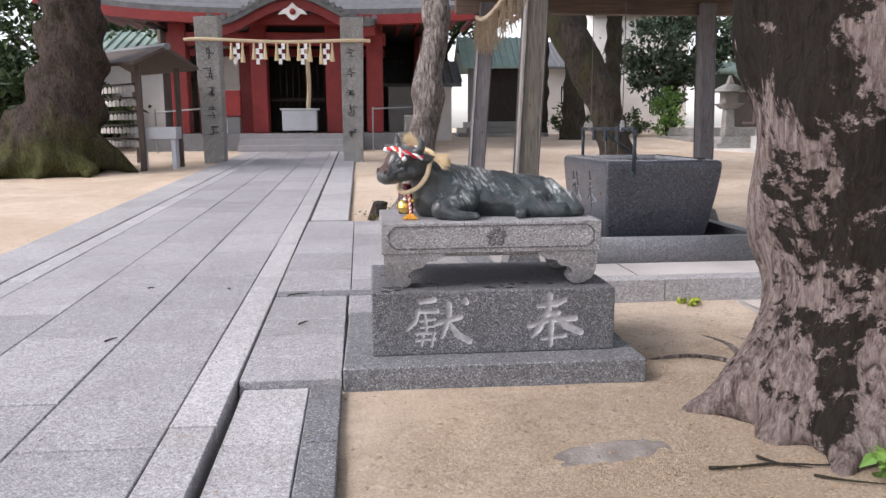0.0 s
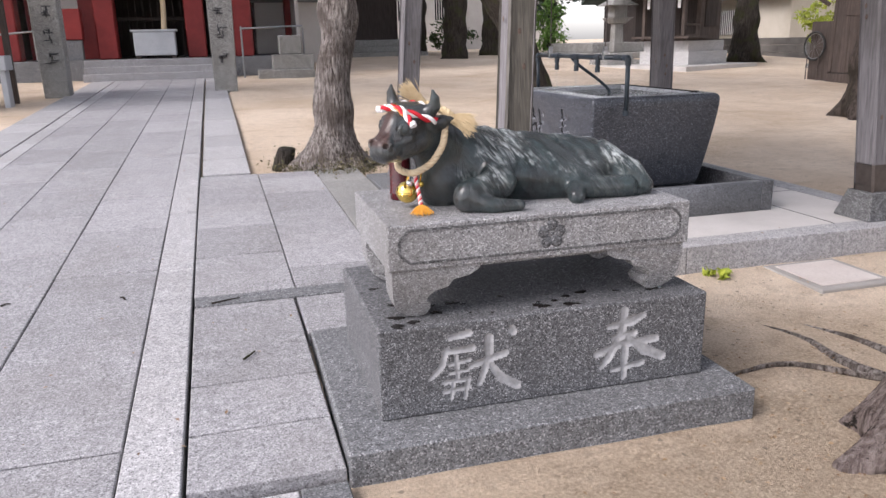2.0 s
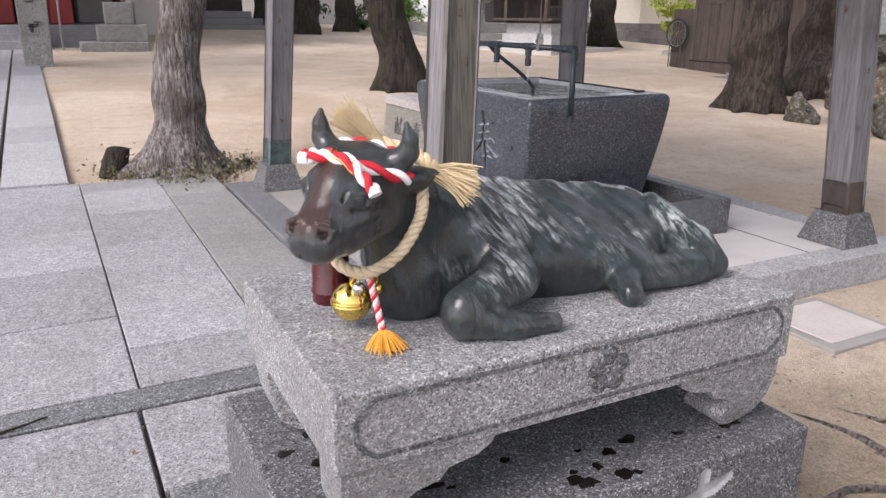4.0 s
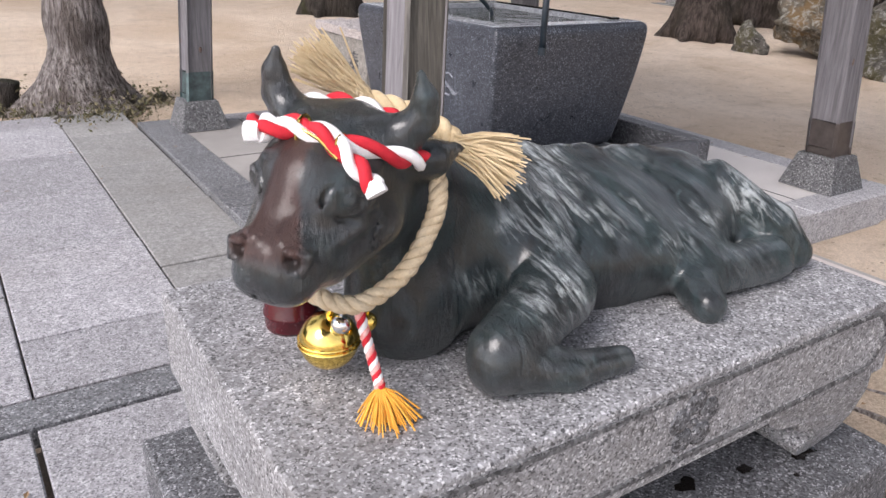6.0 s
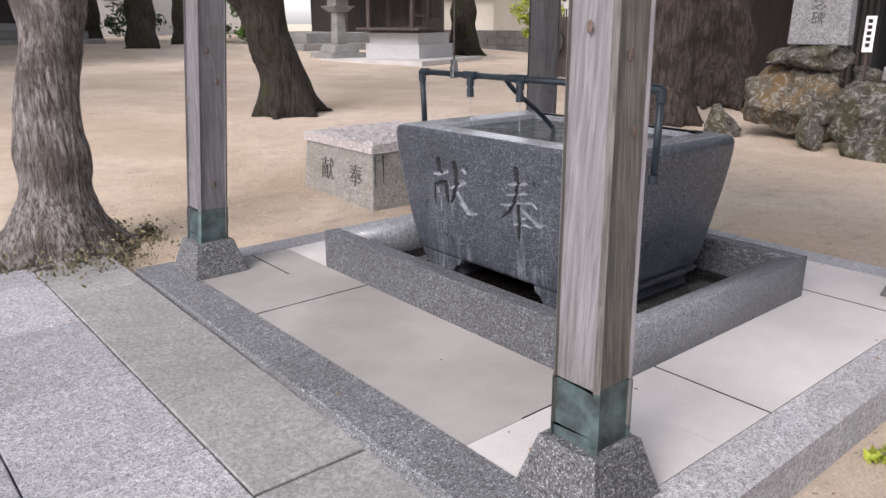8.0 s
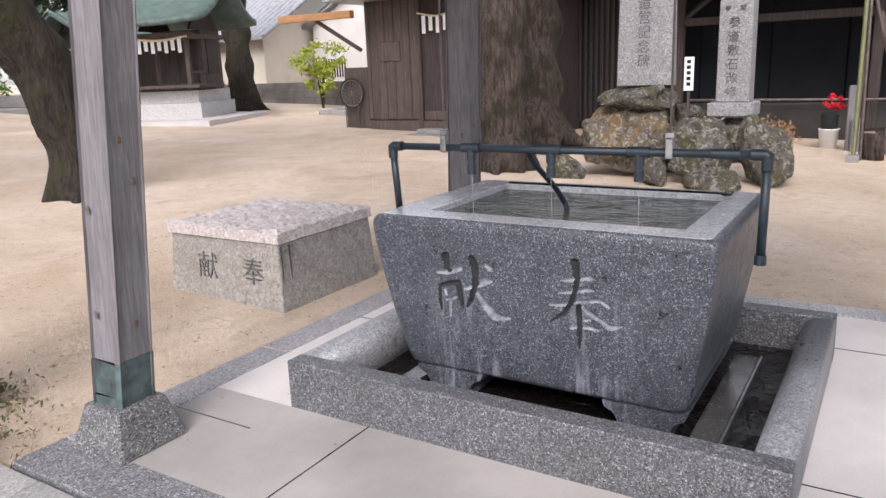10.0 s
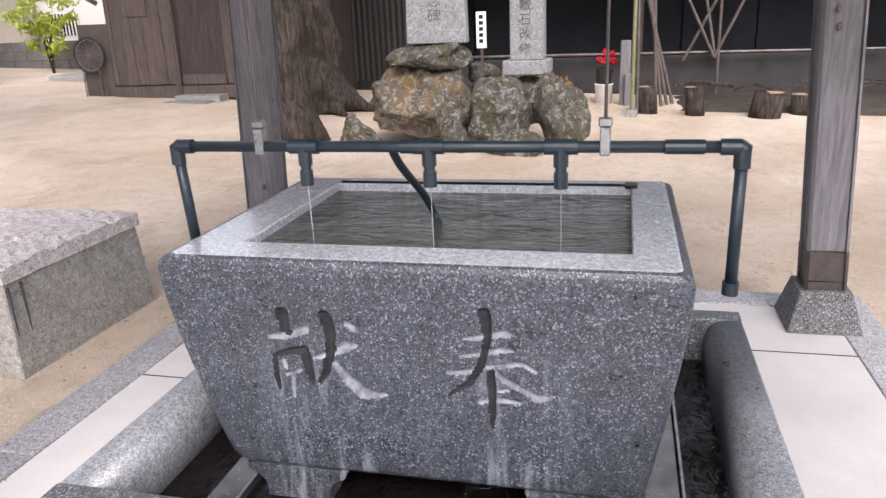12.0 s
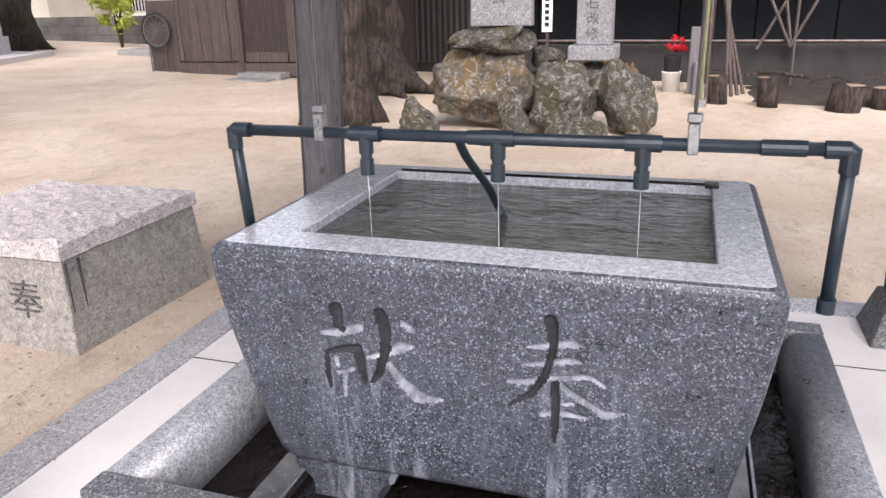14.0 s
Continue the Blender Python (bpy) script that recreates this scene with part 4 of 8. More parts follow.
def build_platform():
    pl = thing("pavilion_platform", "low concrete platform of the wash pavilion with granite edging", "platform", kind="structure", at=(3.06, 7.6, 0))
    bm = bmesh.new()
    block(bm, 2.2515, 4.60, 6.03, 9.13, -0.1, PZ - 0.004)
    block(bm, 1.57, 2.2485, 6.03, 6.60, -0.1, PZ - 0.004)
    under(part("platform_floor", bm, M_CONCRETE), pl)
    # this bay lies under the roof; its shade is put into the concrete's colour
    bm = bmesh.new()
    block(bm, 1.57, 2.2485, 6.603, 9.13, -0.1, PZ - 0.004)
    under(part("shaded_bay", bm, M_CONCRETE_DARK, None, "concrete bay coloured darker as roof shade"), pl)
    # thin joints cut as dark strips just under the surface slabs
    for x0, x1, y0, y1 in ((1.335, 1.566, 5.832, 7.30), (1.335, 1.566, 7.305, 7.62), (1.335, 1.566, 7.625, 9.33)):
        bm = bmesh.new()
        block(bm, x0, x1, y0, y1, -0.1, PZ, 0.004)
        under(part("edge_stone", bm, M_KERB), pl)
    for x0, x1 in ((1.57, 2.75), (2.755, 3.95), (3.955, 4.795)):
        bm = bmesh.new()
        block(bm, x0, x1, 5.832, 6.026, -0.1, PZ, 0.004)
        under(part("edge_stone", bm, M_PATH2), pl)
        bm = bmesh.new()
        block(bm, x0, x1, 9.134, 9.33, -0.1, PZ, 0.004)
        under(part("edge_stone", bm, M_PATH), pl)
    for y0, y1 in ((6.03, 7.5), (7.505, 9.13)):
        bm = bmesh.new()
        block(bm, 4.604, 4.795, y0, y1, -0.1, PZ, 0.004)
        under(part("edge_stone", bm, M_PATH2), pl)
    for x0, x1, y0, y1 in ((1.85, 2.25, 6.60, 6.606), (2.6, 2.606, 6.03, 6.57), (3.95, 4.6, 7.1, 7.106), (2.0, 2.006, 8.66, 9.13), (3.4, 3.406, 8.66, 9.13), (1.57, 2.25, 8.2, 8.206), (4.05, 4.056, 6.03, 7.1)):
        bm = bmesh.new()
        block(bm, x0, x1, y0, y1, PZ - 0.03, PZ - 0.002)
        under(part("joint", bm, M_WET), pl)


build_platform()

TX0, TX1, TY0, TY1, TZ = 2.592, 3.665, 6.868, 8.382, 1.078


def loop(x0, x1, y0, y1, z, r, k=5):
    """A rectangle with rounded corners as a ring of places."""
    out = []
    for cx, cy, a0 in ((x1 - r, y1 - r, 0), (x0 + r, y1 - r, 90), (x0 + r, y0 + r, 180), (x1 - r, y0 + r, 270)):
        for i in range(k):
            a = radians(a0 + 90 * i / (k - 1))
            out.append((cx + r * math.cos(a), cy + r * math.sin(a), z))
    return out


def build_basin():
    tr = thing("wash_basin", "dark speckled granite water basin, carved, filled with water", "water basin", at=(3.11, 7.6, 0.3))
    prof = [(0.150, 0.360), (0.118, 0.364), (0.096, 0.378), (0.086, 0.400), (0.072, 0.47), (0.048, 0.62), (0.022, 0.80), (0.007, 0.93), (0.001, 1.0), (0.0, 1.035), (0.004, 1.055), (0.014, 1.0695), (0.028, 1.0765)]
    bm = bmesh.new()
    made = rings(bm, [loop(TX0 + i * 0.55, TX1 - i, TY0 + i * 1.1, TY1 - i * 1.55, z, 0.022 + i * 0.12) for i, z in prof], True, False)
    bm.faces.new(made[0][::-1])
    for lo, hi in zip(made, made[1:]):
        bm.faces.remove(next(f for f in lo[9].link_faces if lo[10] in f.verts and hi[9] in f.verts))
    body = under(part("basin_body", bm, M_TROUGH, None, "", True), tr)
    zs = np.unique(np.concatenate([np.linspace(0.360, 1.0765, 150), [z for _, z in prof]]))
    inset = np.interp(zs, [z for _, z in prof], [i for i, _ in prof])
    corner = 0.022 + inset * 0.12
    W, Z = np.meshgrid(np.linspace(0, 1, 300), zs)
    Y = (TY1 - inset * 1.55 - corner)[:, None] * (1 - W) + (TY0 + inset * 1.1 + corner)[:, None] * W
    X = np.repeat((TX0 + inset * 0.55)[:, None], 300, 1)
    # upright strokes take M_CUT, so their deep shadow is coloured in
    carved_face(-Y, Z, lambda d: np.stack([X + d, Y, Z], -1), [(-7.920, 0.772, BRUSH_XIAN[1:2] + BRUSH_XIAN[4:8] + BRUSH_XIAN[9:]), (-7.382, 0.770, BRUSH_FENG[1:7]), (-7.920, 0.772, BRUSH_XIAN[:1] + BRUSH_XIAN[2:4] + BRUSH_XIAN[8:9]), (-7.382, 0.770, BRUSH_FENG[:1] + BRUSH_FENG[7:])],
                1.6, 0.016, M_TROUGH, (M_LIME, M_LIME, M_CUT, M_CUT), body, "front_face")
    ix0, ix1, iy0, iy1 = 2.742, 3.530, 7.022, 8.163
    bm = bmesh.new()
    rings(bm, [loop(TX0 + 0.0154, TX1 - 0.028, TY0 + 0.0308, TY1 - 0.0434, 1.0765, 0.0254), loop(TX0 + 0.024, TX1 - 0.036, TY0 + 0.039, TY1 - 0.052, TZ, 0.024),
               loop(ix0 - 0.004, ix1 + 0.004, iy0 - 0.004, iy1 + 0.004, TZ, 0.006), loop(ix0, ix1, iy0, iy1, TZ - 0.005, 0.006), loop(ix0, ix1, iy0, iy1, 0.80, 0.006)], True, False)
    bm.faces.new([bm.verts.new(p) for p in loop(ix0, ix1, iy0, iy1, 0.80, 0.006)])
    under(part("polished_rim", bm, M_TROUGHTOP, None, "polished granite rim paled for reflected sky"), tr)
    bm = bmesh.new()
    bm.faces.new([bm.verts.new(p) for p in loop(ix0 + 0.001, ix1 - 0.001, iy0 + 0.001, iy1 - 0.001, 1.048, 0.006)])
    under(part("water", bm, M_WATER, None, "dark rippled water"), tr)
    bm = bmesh.new()
    block(bm, 3.534, 3.542, 7.04, 8.15, TZ, TZ + 0.010, 0.002)
    block(bm, 3.50, 3.56, 7.000, 7.045, TZ, TZ + 0.012, 0.003)
    under(part("grating_strip", bm, M_WET), tr)
    for y in (7.135, 8.03):
        bm = bmesh.new()
        prof = [(-0.17, 0.362), (-0.16, 0.335), (-0.13, 0.322), (-0.112, 0.30), (-0.105, 0.28), (-0.108, 0.245), (0.108, 0.245), (0.105, 0.28), (0.112, 0.30), (0.13, 0.322), (0.16, 0.335), (0.17, 0.362)]
        a = [bm.verts.new((2.648, y + u, z)) for u, z in prof]
        b = [bm.verts.new((3.57, y + u, z)) for u, z in prof]
        for i in range(len(prof)):
            j = (i + 1) % len(prof)
            bm.faces.new((a[i], b[i], b[j], a[j]))
        bm.faces.new(a[::-1])
        bm.faces.new(b)
        bmesh.ops.recalc_face_normals(bm, faces=bm.faces)
        under(part("foot", bm, M_TROUGH), tr)


build_basin()


M_RAIL = plain("dull_steel_bar", (0.07, 0.065, 0.06), (0.24, 0.235, 0.225), 7, 0.22, 0.7)


def build_drain():
    dr = thing("drain_surround", "speckled granite surround holding shallow dark water under the basin", "basin surround", at=(3.1, 7.6, PZ))
    x0, x1, y0, y1, z = 2.248, 3.950, 6.548, 8.648, 0.441
    for n, b in (("front_wall", (x0, x0 + 0.10, y0, y1)), ("back_wall", (x1 - 0.10, x1, y0, y1))):
        bm = bmesh.new()
        block(bm, *b, PZ - 0.01, z, 0.007, 2)
        under(part(n, bm, M_DRAIN), dr)
    # side walls, rounded over on the side of the basin
    for yo, s in ((y0 + 0.001, 1), (y1 - 0.001, -1)):
        prof = [(0, PZ - 0.01), (0, z - 0.010), (0.008, z - 0.002)] + [(0.062 + 0.085 * math.sin(a), z - 0.090 + 0.087 * math.cos(a)) for a in np.linspace(0, math.pi / 2, 8)] + [(0.150, PZ - 0.01)]
        bm = bmesh.new()
        rings(bm, [[(x, yo + s * u, h) for u, h in prof] for x in (x0 + 0.102, x1 - 0.102)])
        bmesh.ops.recalc_face_normals(bm, faces=bm.faces)
        under(part("side_wall", bm, M_SIDE, None, "rounded wet granite side", True), dr)
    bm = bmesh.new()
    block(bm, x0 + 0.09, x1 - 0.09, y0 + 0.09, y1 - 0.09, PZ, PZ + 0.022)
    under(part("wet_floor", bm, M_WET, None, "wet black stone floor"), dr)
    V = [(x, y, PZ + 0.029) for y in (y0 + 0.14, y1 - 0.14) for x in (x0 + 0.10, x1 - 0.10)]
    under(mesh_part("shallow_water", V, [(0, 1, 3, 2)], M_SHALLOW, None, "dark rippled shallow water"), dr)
    for y, w, h in ((6.905, 0.055, 0.052), (8.27, 0.05, 0.045)):
        bm = bmesh.new()
        block(bm, 2.46, 3.62, y - w, y + w, PZ + 0.03, PZ + h, 0.003)
        under(part("drain_plate", bm, M_RAIL, None, "wet dull steel plate"), dr)
        bm = bmesh.new()
        block(bm, 2.46, 3.62, y - w - 0.016, y - w - 0.004, PZ + 0.02, PZ + h + 0.012, 0.002)
        under(part("drain_bar", bm, M_STEEL), dr)


build_drain()


def build_pipe():
    px, z, yr, yl = 2.800, 1.357, 6.757, 8.385
    th = thing("water_pipe", "dark blue plastic pipe frame with three spouts over the basin", "water pipe", at=(px, 7.57, 1.3))
    r = 0.0165
    bm = bmesh.new()
    tube(bm, [(px, yr, z), (px, yl, z)], r, 14)
    under(part("rail", bm, M_PIPE, None, "", True), th)
    bm = bmesh.new()
    tube(bm, [(px, yr, z - 0.01), (px, yr + 0.004, 0.955)], r, 14)
    under(part("down_pipe", bm, M_PIPE, None, "", True), th)
    bm = bmesh.new()
    tube(bm, [(px, yr + 0.004, 0.99), (px, yr + 0.004, 0.953)], r * 1.32, 14)
    under(part("end_cap", bm, M_PIPE), th)
    bm = bmesh.new()
    tube(bm, [(px, yl, z - 0.01), (px, yl - 0.02, TZ - 0.02)], r, 14)
    under(part("down_pipe", bm, M_PIPE, None, "", True), th)
    for y, s in ((yr, 1), (yl, -1)):
        bm = bmesh.new()
        tube(bm, [(px, y + s * 0.055, z), (px, y + s * 0.005, z), (px, y - s * 0.002, z - 0.004), (px, y, z - 0.012), (px, y, z - 0.055)], r * 1.32, 14)
        under(part("elbow", bm, M_PIPE), th)
    for y in (7.966, 7.589, 7.219):
        bm = bmesh.new()
        tube(bm, [(px, y - 0.045, z), (px, y + 0.045, z)], r * 1.32, 14)
        tube(bm, [(px, y, z), (px, y, z - 0.055)], r * 1.25, 12)
        tube(bm, [(px, y, z - 0.05), (px, y, z - 0.075)], r * 0.95, 12)
        tube(bm, [(px, y, z - 0.07), (px, y, z - 0.115)], r * 1.2, 12)
        sp = under(part("spout", bm, M_PIPE), th)
        bm = bmesh.new()
        tube(bm, [(px, y, z - 0.113), (px + 0.001, y - 0.001, 1.2), (px + 0.002, y - 0.002, 1.03)], [0.0016, 0.0012, 0.0010], 6, wobble=0.5)
        under(part("water_trickle", bm, M_STREAM), sp)
    for y in (6.90, 7.62):
        bm = bmesh.new()
        tube(bm, [(px, y - 0.05, z), (px, y + 0.05, z)], r * 1.2, 14)
        under(part("coupling", bm, M_PIPE), th)
    bm = bmesh.new()
    tube(bm, curve_points([(px, 7.70, z), (px + 0.07, 7.695, z - 0.07), (px + 0.25, 7.68, 1.16), (px + 0.35, 7.67, 1.065), (px + 0.29, 7.62, 1.02)], 14), 0.013, 10)
    under(part("feed_hose", bm, M_PIPE, None, "", True), th)
    for y in (7.103, 8.102):
        bm = bmesh.new()
        block(bm, px - 0.019, px + 0.019, y - 0.014, y + 0.014, z - 0.022, z + 0.055, 0.003)
        block(bm, px - 0.013, px + 0.013, y - 0.018, y + 0.018, z + 0.055, z + 0.078, 0.003)
        tube(bm, [(px - 0.02, y, z + 0.035), (px - 0.028, y, z + 0.035)], 0.007, 8)
        under(part("hanger_clip", bm, M_STEEL, None, "galvanised steel clip"), th)
        bm = bmesh.new()
        tube(bm, [(px, y, z + 0.07), (px, y, 2.875)], 0.0045, 8)
        under(part("hanger_rod", bm, M_COPPER_BROWN, None, "rusty hanger rod"), th)


build_pipe()


def build_stone_box():
    sb = thing("stone_box", "weathered granite box with a rough slab lid on the sand", "stone box", at=(3.85, 10.25, 0.18))
    x0, x1, y0, y1, z0 = 3.315, 4.36, 9.69, 10.78, 0.14
    bm = bmesh.new()
    frustum(bm, (x0 + x1) / 2, (y0 + y1) / 2, z0, 0.635, (x1 - x0) / 2, (y1 - y0) / 2, (x1 - x0) / 2 - 0.035, (y1 - y0) / 2 - 0.035, 0.008)
    body = under(part("box_wall", bm, M_BOX), sb)
    for x in (3.36, 3.44):
        bm = bmesh.new()
        block(bm, x, x + 0.006, y0 - 0.003 + 0.02, y0 + 0.03, 0.18, 0.62)
        under(part("joint", bm, M_CARVED_DARK), body)
    V, F = [], []
    n = 26
    for j in range(n + 1):
        for i in range(n + 1):
            x, y = x0 + 0.02 + (x1 - x0 - 0.04) * i / n, y0 + 0.02 + (y1 - y0 - 0.04) * j / n
            e = min(i, j, n - i, n - j)
            V.append((x + 0.008 * noise.noise((x * 9, y * 9, 1)), y + 0.008 * noise.noise((x * 9, y * 9, 2)), 0.722 + 0.018 * noise.noise((x * 11, y * 11, 0)) + 0.012 * noise.noise((x * 31, y * 31, 0)) - (0.012 if e == 0 else 0)))
    F = [(j * (n + 1) + i, j * (n + 1) + i + 1, (j + 1) * (n + 1) + i + 1, (j + 1) * (n + 1) + i) for j in range(n) for i in range(n)]
    edge = [i for i in range(n)] + [(i * (n + 1) + n) for i in range(n)] + [n * (n + 1) + n - i for i in range(n)] + [(n - i) * (n + 1) for i in range(n)]
    k = len(V)
    V += [(V[i][0], V[i][1], 0.637) for i in edge]
    F += [(edge[(i + 1) % len(edge)], edge[i], k + i, k + (i + 1) % len(edge)) for i in range(len(edge))]
    me = mesh_part("slab_lid", V, F, M_LID, None, "rough hewn stone lid", False)
    under(me, sb)
    for ch, y in (("\u5949", 9.95), ("\u732e", 10.38)):
        under(lettering("carved_letter", ch, 0.20, 0.004, facing(x0 + 0.016, y, 0.42, -1, 0, 0.07), M_PEDESTAL), body)


build_stone_box()


def build_manhole():
    mh = thing("manhole_cover", "rusty square steel cover in a concrete frame in the sand", "manhole cover", at=(3.55, 5.52, 0.04))
    z = hill(0, 5.5) + 0.012
    bm = bmesh.new()
    block(bm, 3.28, 3.82, 5.26, 5.78, z - 0.08, z, 0.006)
    under(part("concrete_frame", bm, M_CONCRETE_DARK), mh)
    bm = bmesh.new()
    block(bm, 3.335, 3.765, 5.315, 5.725, z, z + 0.008, 0.003)
    under(part("lid", bm, M_PALELID, None, "pale painted lid"), mh)


build_manhole()


# ---- ox's cords, bells and straw ----
def twist(name, pts, radius, strands, turns, parent, mats, n=90, sides=7):
    """A laid rope: strands wound round a line."""
    line = curve_points(pts, n)
    ref = None
    frames = []
    for i, p in enumerate(line):
        d = (line[min(i + 1, n - 1)] - line[max(i - 1, 0)]).normalized()
        if ref is None:
            ref = d.orthogonal().normalized()
        ref = (ref - d * ref.dot(d)).normalized()
        frames.append((p, ref.copy(), d.cross(ref)))
    for s in range(strands):
        path = []
        for i, (p, a, b) in enumerate(frames):
            t = 2 * math.pi * (turns * i / (n - 1) + s / strands)
            path.append(p + (a * math.cos(t) + b * math.sin(t)) * radius * 0.52)
        bm = bmesh.new()
        tube(bm, path, radius * 0.62, sides)
        under(part("strand", bm, mats[s % len(mats)], None, "", True), parent)


def build_cords():
    band = thing("festive_cord", "twisted red and white cotton cord tied round the ox's horns", "cord", at=tuple(head(0, 0, 0.06)))
    twist("cord", [head(0.034, -0.058, 0.064), head(0.022, -0.025, 0.072), head(0.020, 0.025, 0.068), head(0.030, 0.065, 0.048), head(0.036, 0.095, 0.028)], 0.0125, 2, 2.6, band, (M_RED, M_WHITE))
    twist("cord", [head(-0.012, -0.098, 0.056), head(0.004, -0.065, 0.066), head(0.010, -0.01, 0.074), head(0.004, 0.045, 0.062), head(-0.05, 0.092, 0.040), head(-0.092, 0.106, 0.028)], 0.0125, 2, 3.2, band, (M_WHITE, M_RED))
    twist("cord", [head(-0.085, 0.092, 0.048), head(-0.112, 0.060, 0.066), head(-0.118, 0.0, 0.078), head(-0.105, -0.06, 0.074), head(-0.06, -0.092, 0.062)], 0.012, 2, 3.2, band, (M_RED, M_WHITE))
    for a, b in ((head(0.034, 0.090, 0.032), head(0.037, 0.100, 0.020)), (head(0.034, -0.057, 0.064), head(0.038, -0.074, 0.062))):
        bm = bmesh.new()
        tube(bm, [a, b], [0.0125, 0.0135], 10)
        under(part("cord_end", bm, M_WHITE, None, "white frayed end"), band)
    bm = bmesh.new()
    for k in range(2):
        c = head(0.012, -0.012 + 0.05 * k, 0.070 - 0.014 * k)
        ring = [c + (HF * math.cos(a) + HU * math.sin(a)) * 0.018 for a in np.linspace(0, 2 * math.pi, 15)]
        tube(bm, ring, 0.0022, 6)
    tube(bm, [head(0.028, -0.01, 0.078), head(0.034, 0.02, 0.070), head(0.032, 0.044, 0.05)], 0.002, 6)
    under(part("gold_wire", bm, M_GOLD, None, "gold wire"), band)

    straw = thing("straw_rope", "rice-straw rope with brush ends laid behind the ox's horns", "straw rope", at=tuple(head(-0.11, 0, 0.09)))
    a1 = Vector((0.803, 4.782, 1.262))
    twist("core", [Vector((0.885, 4.668, 1.215)), Vector((0.868, 4.70, 1.236)), Vector((0.838, 4.745, 1.252)), a1], 0.015, 3, 2.2, straw, (M_STRAW,), 50)
    rnd = random.Random(4)
    for root, way, count, length, spread, droop in ((a1, Vector((-0.72, 0.30, 0.62)), 230, 0.108, 0.30, 0.0), (Vector((0.878, 4.660, 1.215)), Vector((0.80, -0.36, -0.14)), 260, 0.088, 0.44, 0.02)):
        bm = bmesh.new()
        way = way.normalized()
        for _ in range(count):
            d = (way + Vector((rnd.gauss(0, 1), rnd.gauss(0, 1), rnd.gauss(0, 1))) * spread * 0.5).normalized()
            s = root + Vector((rnd.gauss(0, 1), rnd.gauss(0, 1), rnd.gauss(0, 1))) * 0.006
            L = length * rnd.uniform(0.8, 1.08)
            tube(bm, [s, s + d * L * 0.5 + Vector((0, 0, -droop * 0.25)), s + d * L + Vector((0, 0, -droop))], [0.0018, 0.0017, 0.0012], 4)
        tagged(under(part("brush", bm, M_STRAW), straw), kind="stuff")
    bm = bmesh.new()
    for k in range(3):
        ring = [a1 + Vector((-0.004, 0.005, 0.006)) * k + (Vector((0.6, 0.5, -0.3)).normalized() * math.cos(a) + Vector((0.2, 0.3, 0.9)).normalized() * math.sin(a)) * 0.019 for a in np.linspace(0, 2 * math.pi, 13)]
        tube(bm, ring, 0.003, 5)
    under(part("binding", bm, M_ROPE), straw)

    neck = thing("neck_rope", "thick straw rope hung round the ox's neck", "rope", at=(0.78, 4.66, 1.06))
    twist("rope", [(0.862, 4.695, 1.205), (0.846, 4.652, 1.155), (0.830, 4.648, 1.105), (0.785, 4.645, 1.048), (0.718, 4.652, 1.016), (0.672, 4.70, 1.030), (0.690, 4.76, 1.070)], 0.0125, 3, 8.0, neck, (M_ROPE,), 150)

    bell = thing("brass_bell", "large shiny brass crotal bell hanging from the neck rope", "bell", at=(0.708, 4.722, 0.93))
    bc = Vector((0.708, 4.722, 0.930))
    bm = bmesh.new()
    bmesh.ops.create_uvsphere(bm, u_segments=32, v_segments=20, radius=0.044, matrix=Matrix.Translation(bc))
    under(part("bell_body", bm, M_GOLD, None, "", True), bell)
    bm = bmesh.new()
    for dz in (-0.003, 0.004):
        tube(bm, [bc + Vector((0.0445 * math.cos(a), 0.0445 * math.sin(a), dz)) for a in np.linspace(0, 2 * math.pi, 33)], 0.002, 6)
    under(part("bell_seam", bm, M_GOLD), bell)
    bm = bmesh.new()
    tube(bm, [bc + Vector((0, 0, 0.038)), bc + Vector((0.004, -0.03, 0.082))], 0.006, 8)
    under(part("bell_loop", bm, M_GOLD), bell)
    for c, m, nm in (((0.710, 4.684, 0.972), M_SILVER, "silver_bell"), ((0.753, 4.687, 0.964), M_GOLD, "small_brass_bell")):
        s = thing(nm, "small shiny round bell on the neck rope", "bell", at=c)
        bm = bmesh.new()
        bmesh.ops.create_uvsphere(bm, u_segments=20, v_segments=12, radius=0.0145, matrix=Matrix.Translation(c))
        under(part("bell_body", bm, m, None, "", True), s)
        bm = bmesh.new()
        tube(bm, [Vector(c) + Vector((0, 0, 0.015)), Vector(c) + Vector((0.002, -0.01, 0.045))], 0.003, 6)
        under(part("bell_loop", bm, m), s)
    tas = thing("tassel_cord", "pink braided cord ending in an orange silk tassel", "tassel", at=(0.74, 4.58, 0.9))
    twist("cord", [(0.728, 4.668, 1.005), (0.733, 4.655, 0.965), (0.736, 4.635, 0.925), (0.737, 4.618, 0.897)], 0.0075, 3, 5, tas, (M_RED, M_PINK, M_WHITE), 60)
    bm = bmesh.new()
    rnd = random.Random(9)
    for _ in range(150):
        a = rnd.uniform(0, 2 * math.pi)
        r = rnd.uniform(0.012, 0.046)
        p0 = Vector((0.737, 4.618, 0.899))
        e = Vector((0.732 + r * math.cos(a), 4.585 + r * 1.1 * math.sin(a), 0.869 + rnd.uniform(0, 0.004)))
        tube(bm, [p0, p0.lerp(e, 0.45) + Vector((0, 0, 0.006)), e], 0.0011, 4)
    tagged(under(part("tassel", bm, M_TASSEL, None, "orange thread tassel"), tas), kind="stuff")

    cup = thing("incense_tube", "dark red lacquered bamboo tube standing on the stone table", "bamboo tube", at=(0.672, 4.885, 0.866))
    cx, cy = 0.722, 4.902
    bm = bmesh.new()
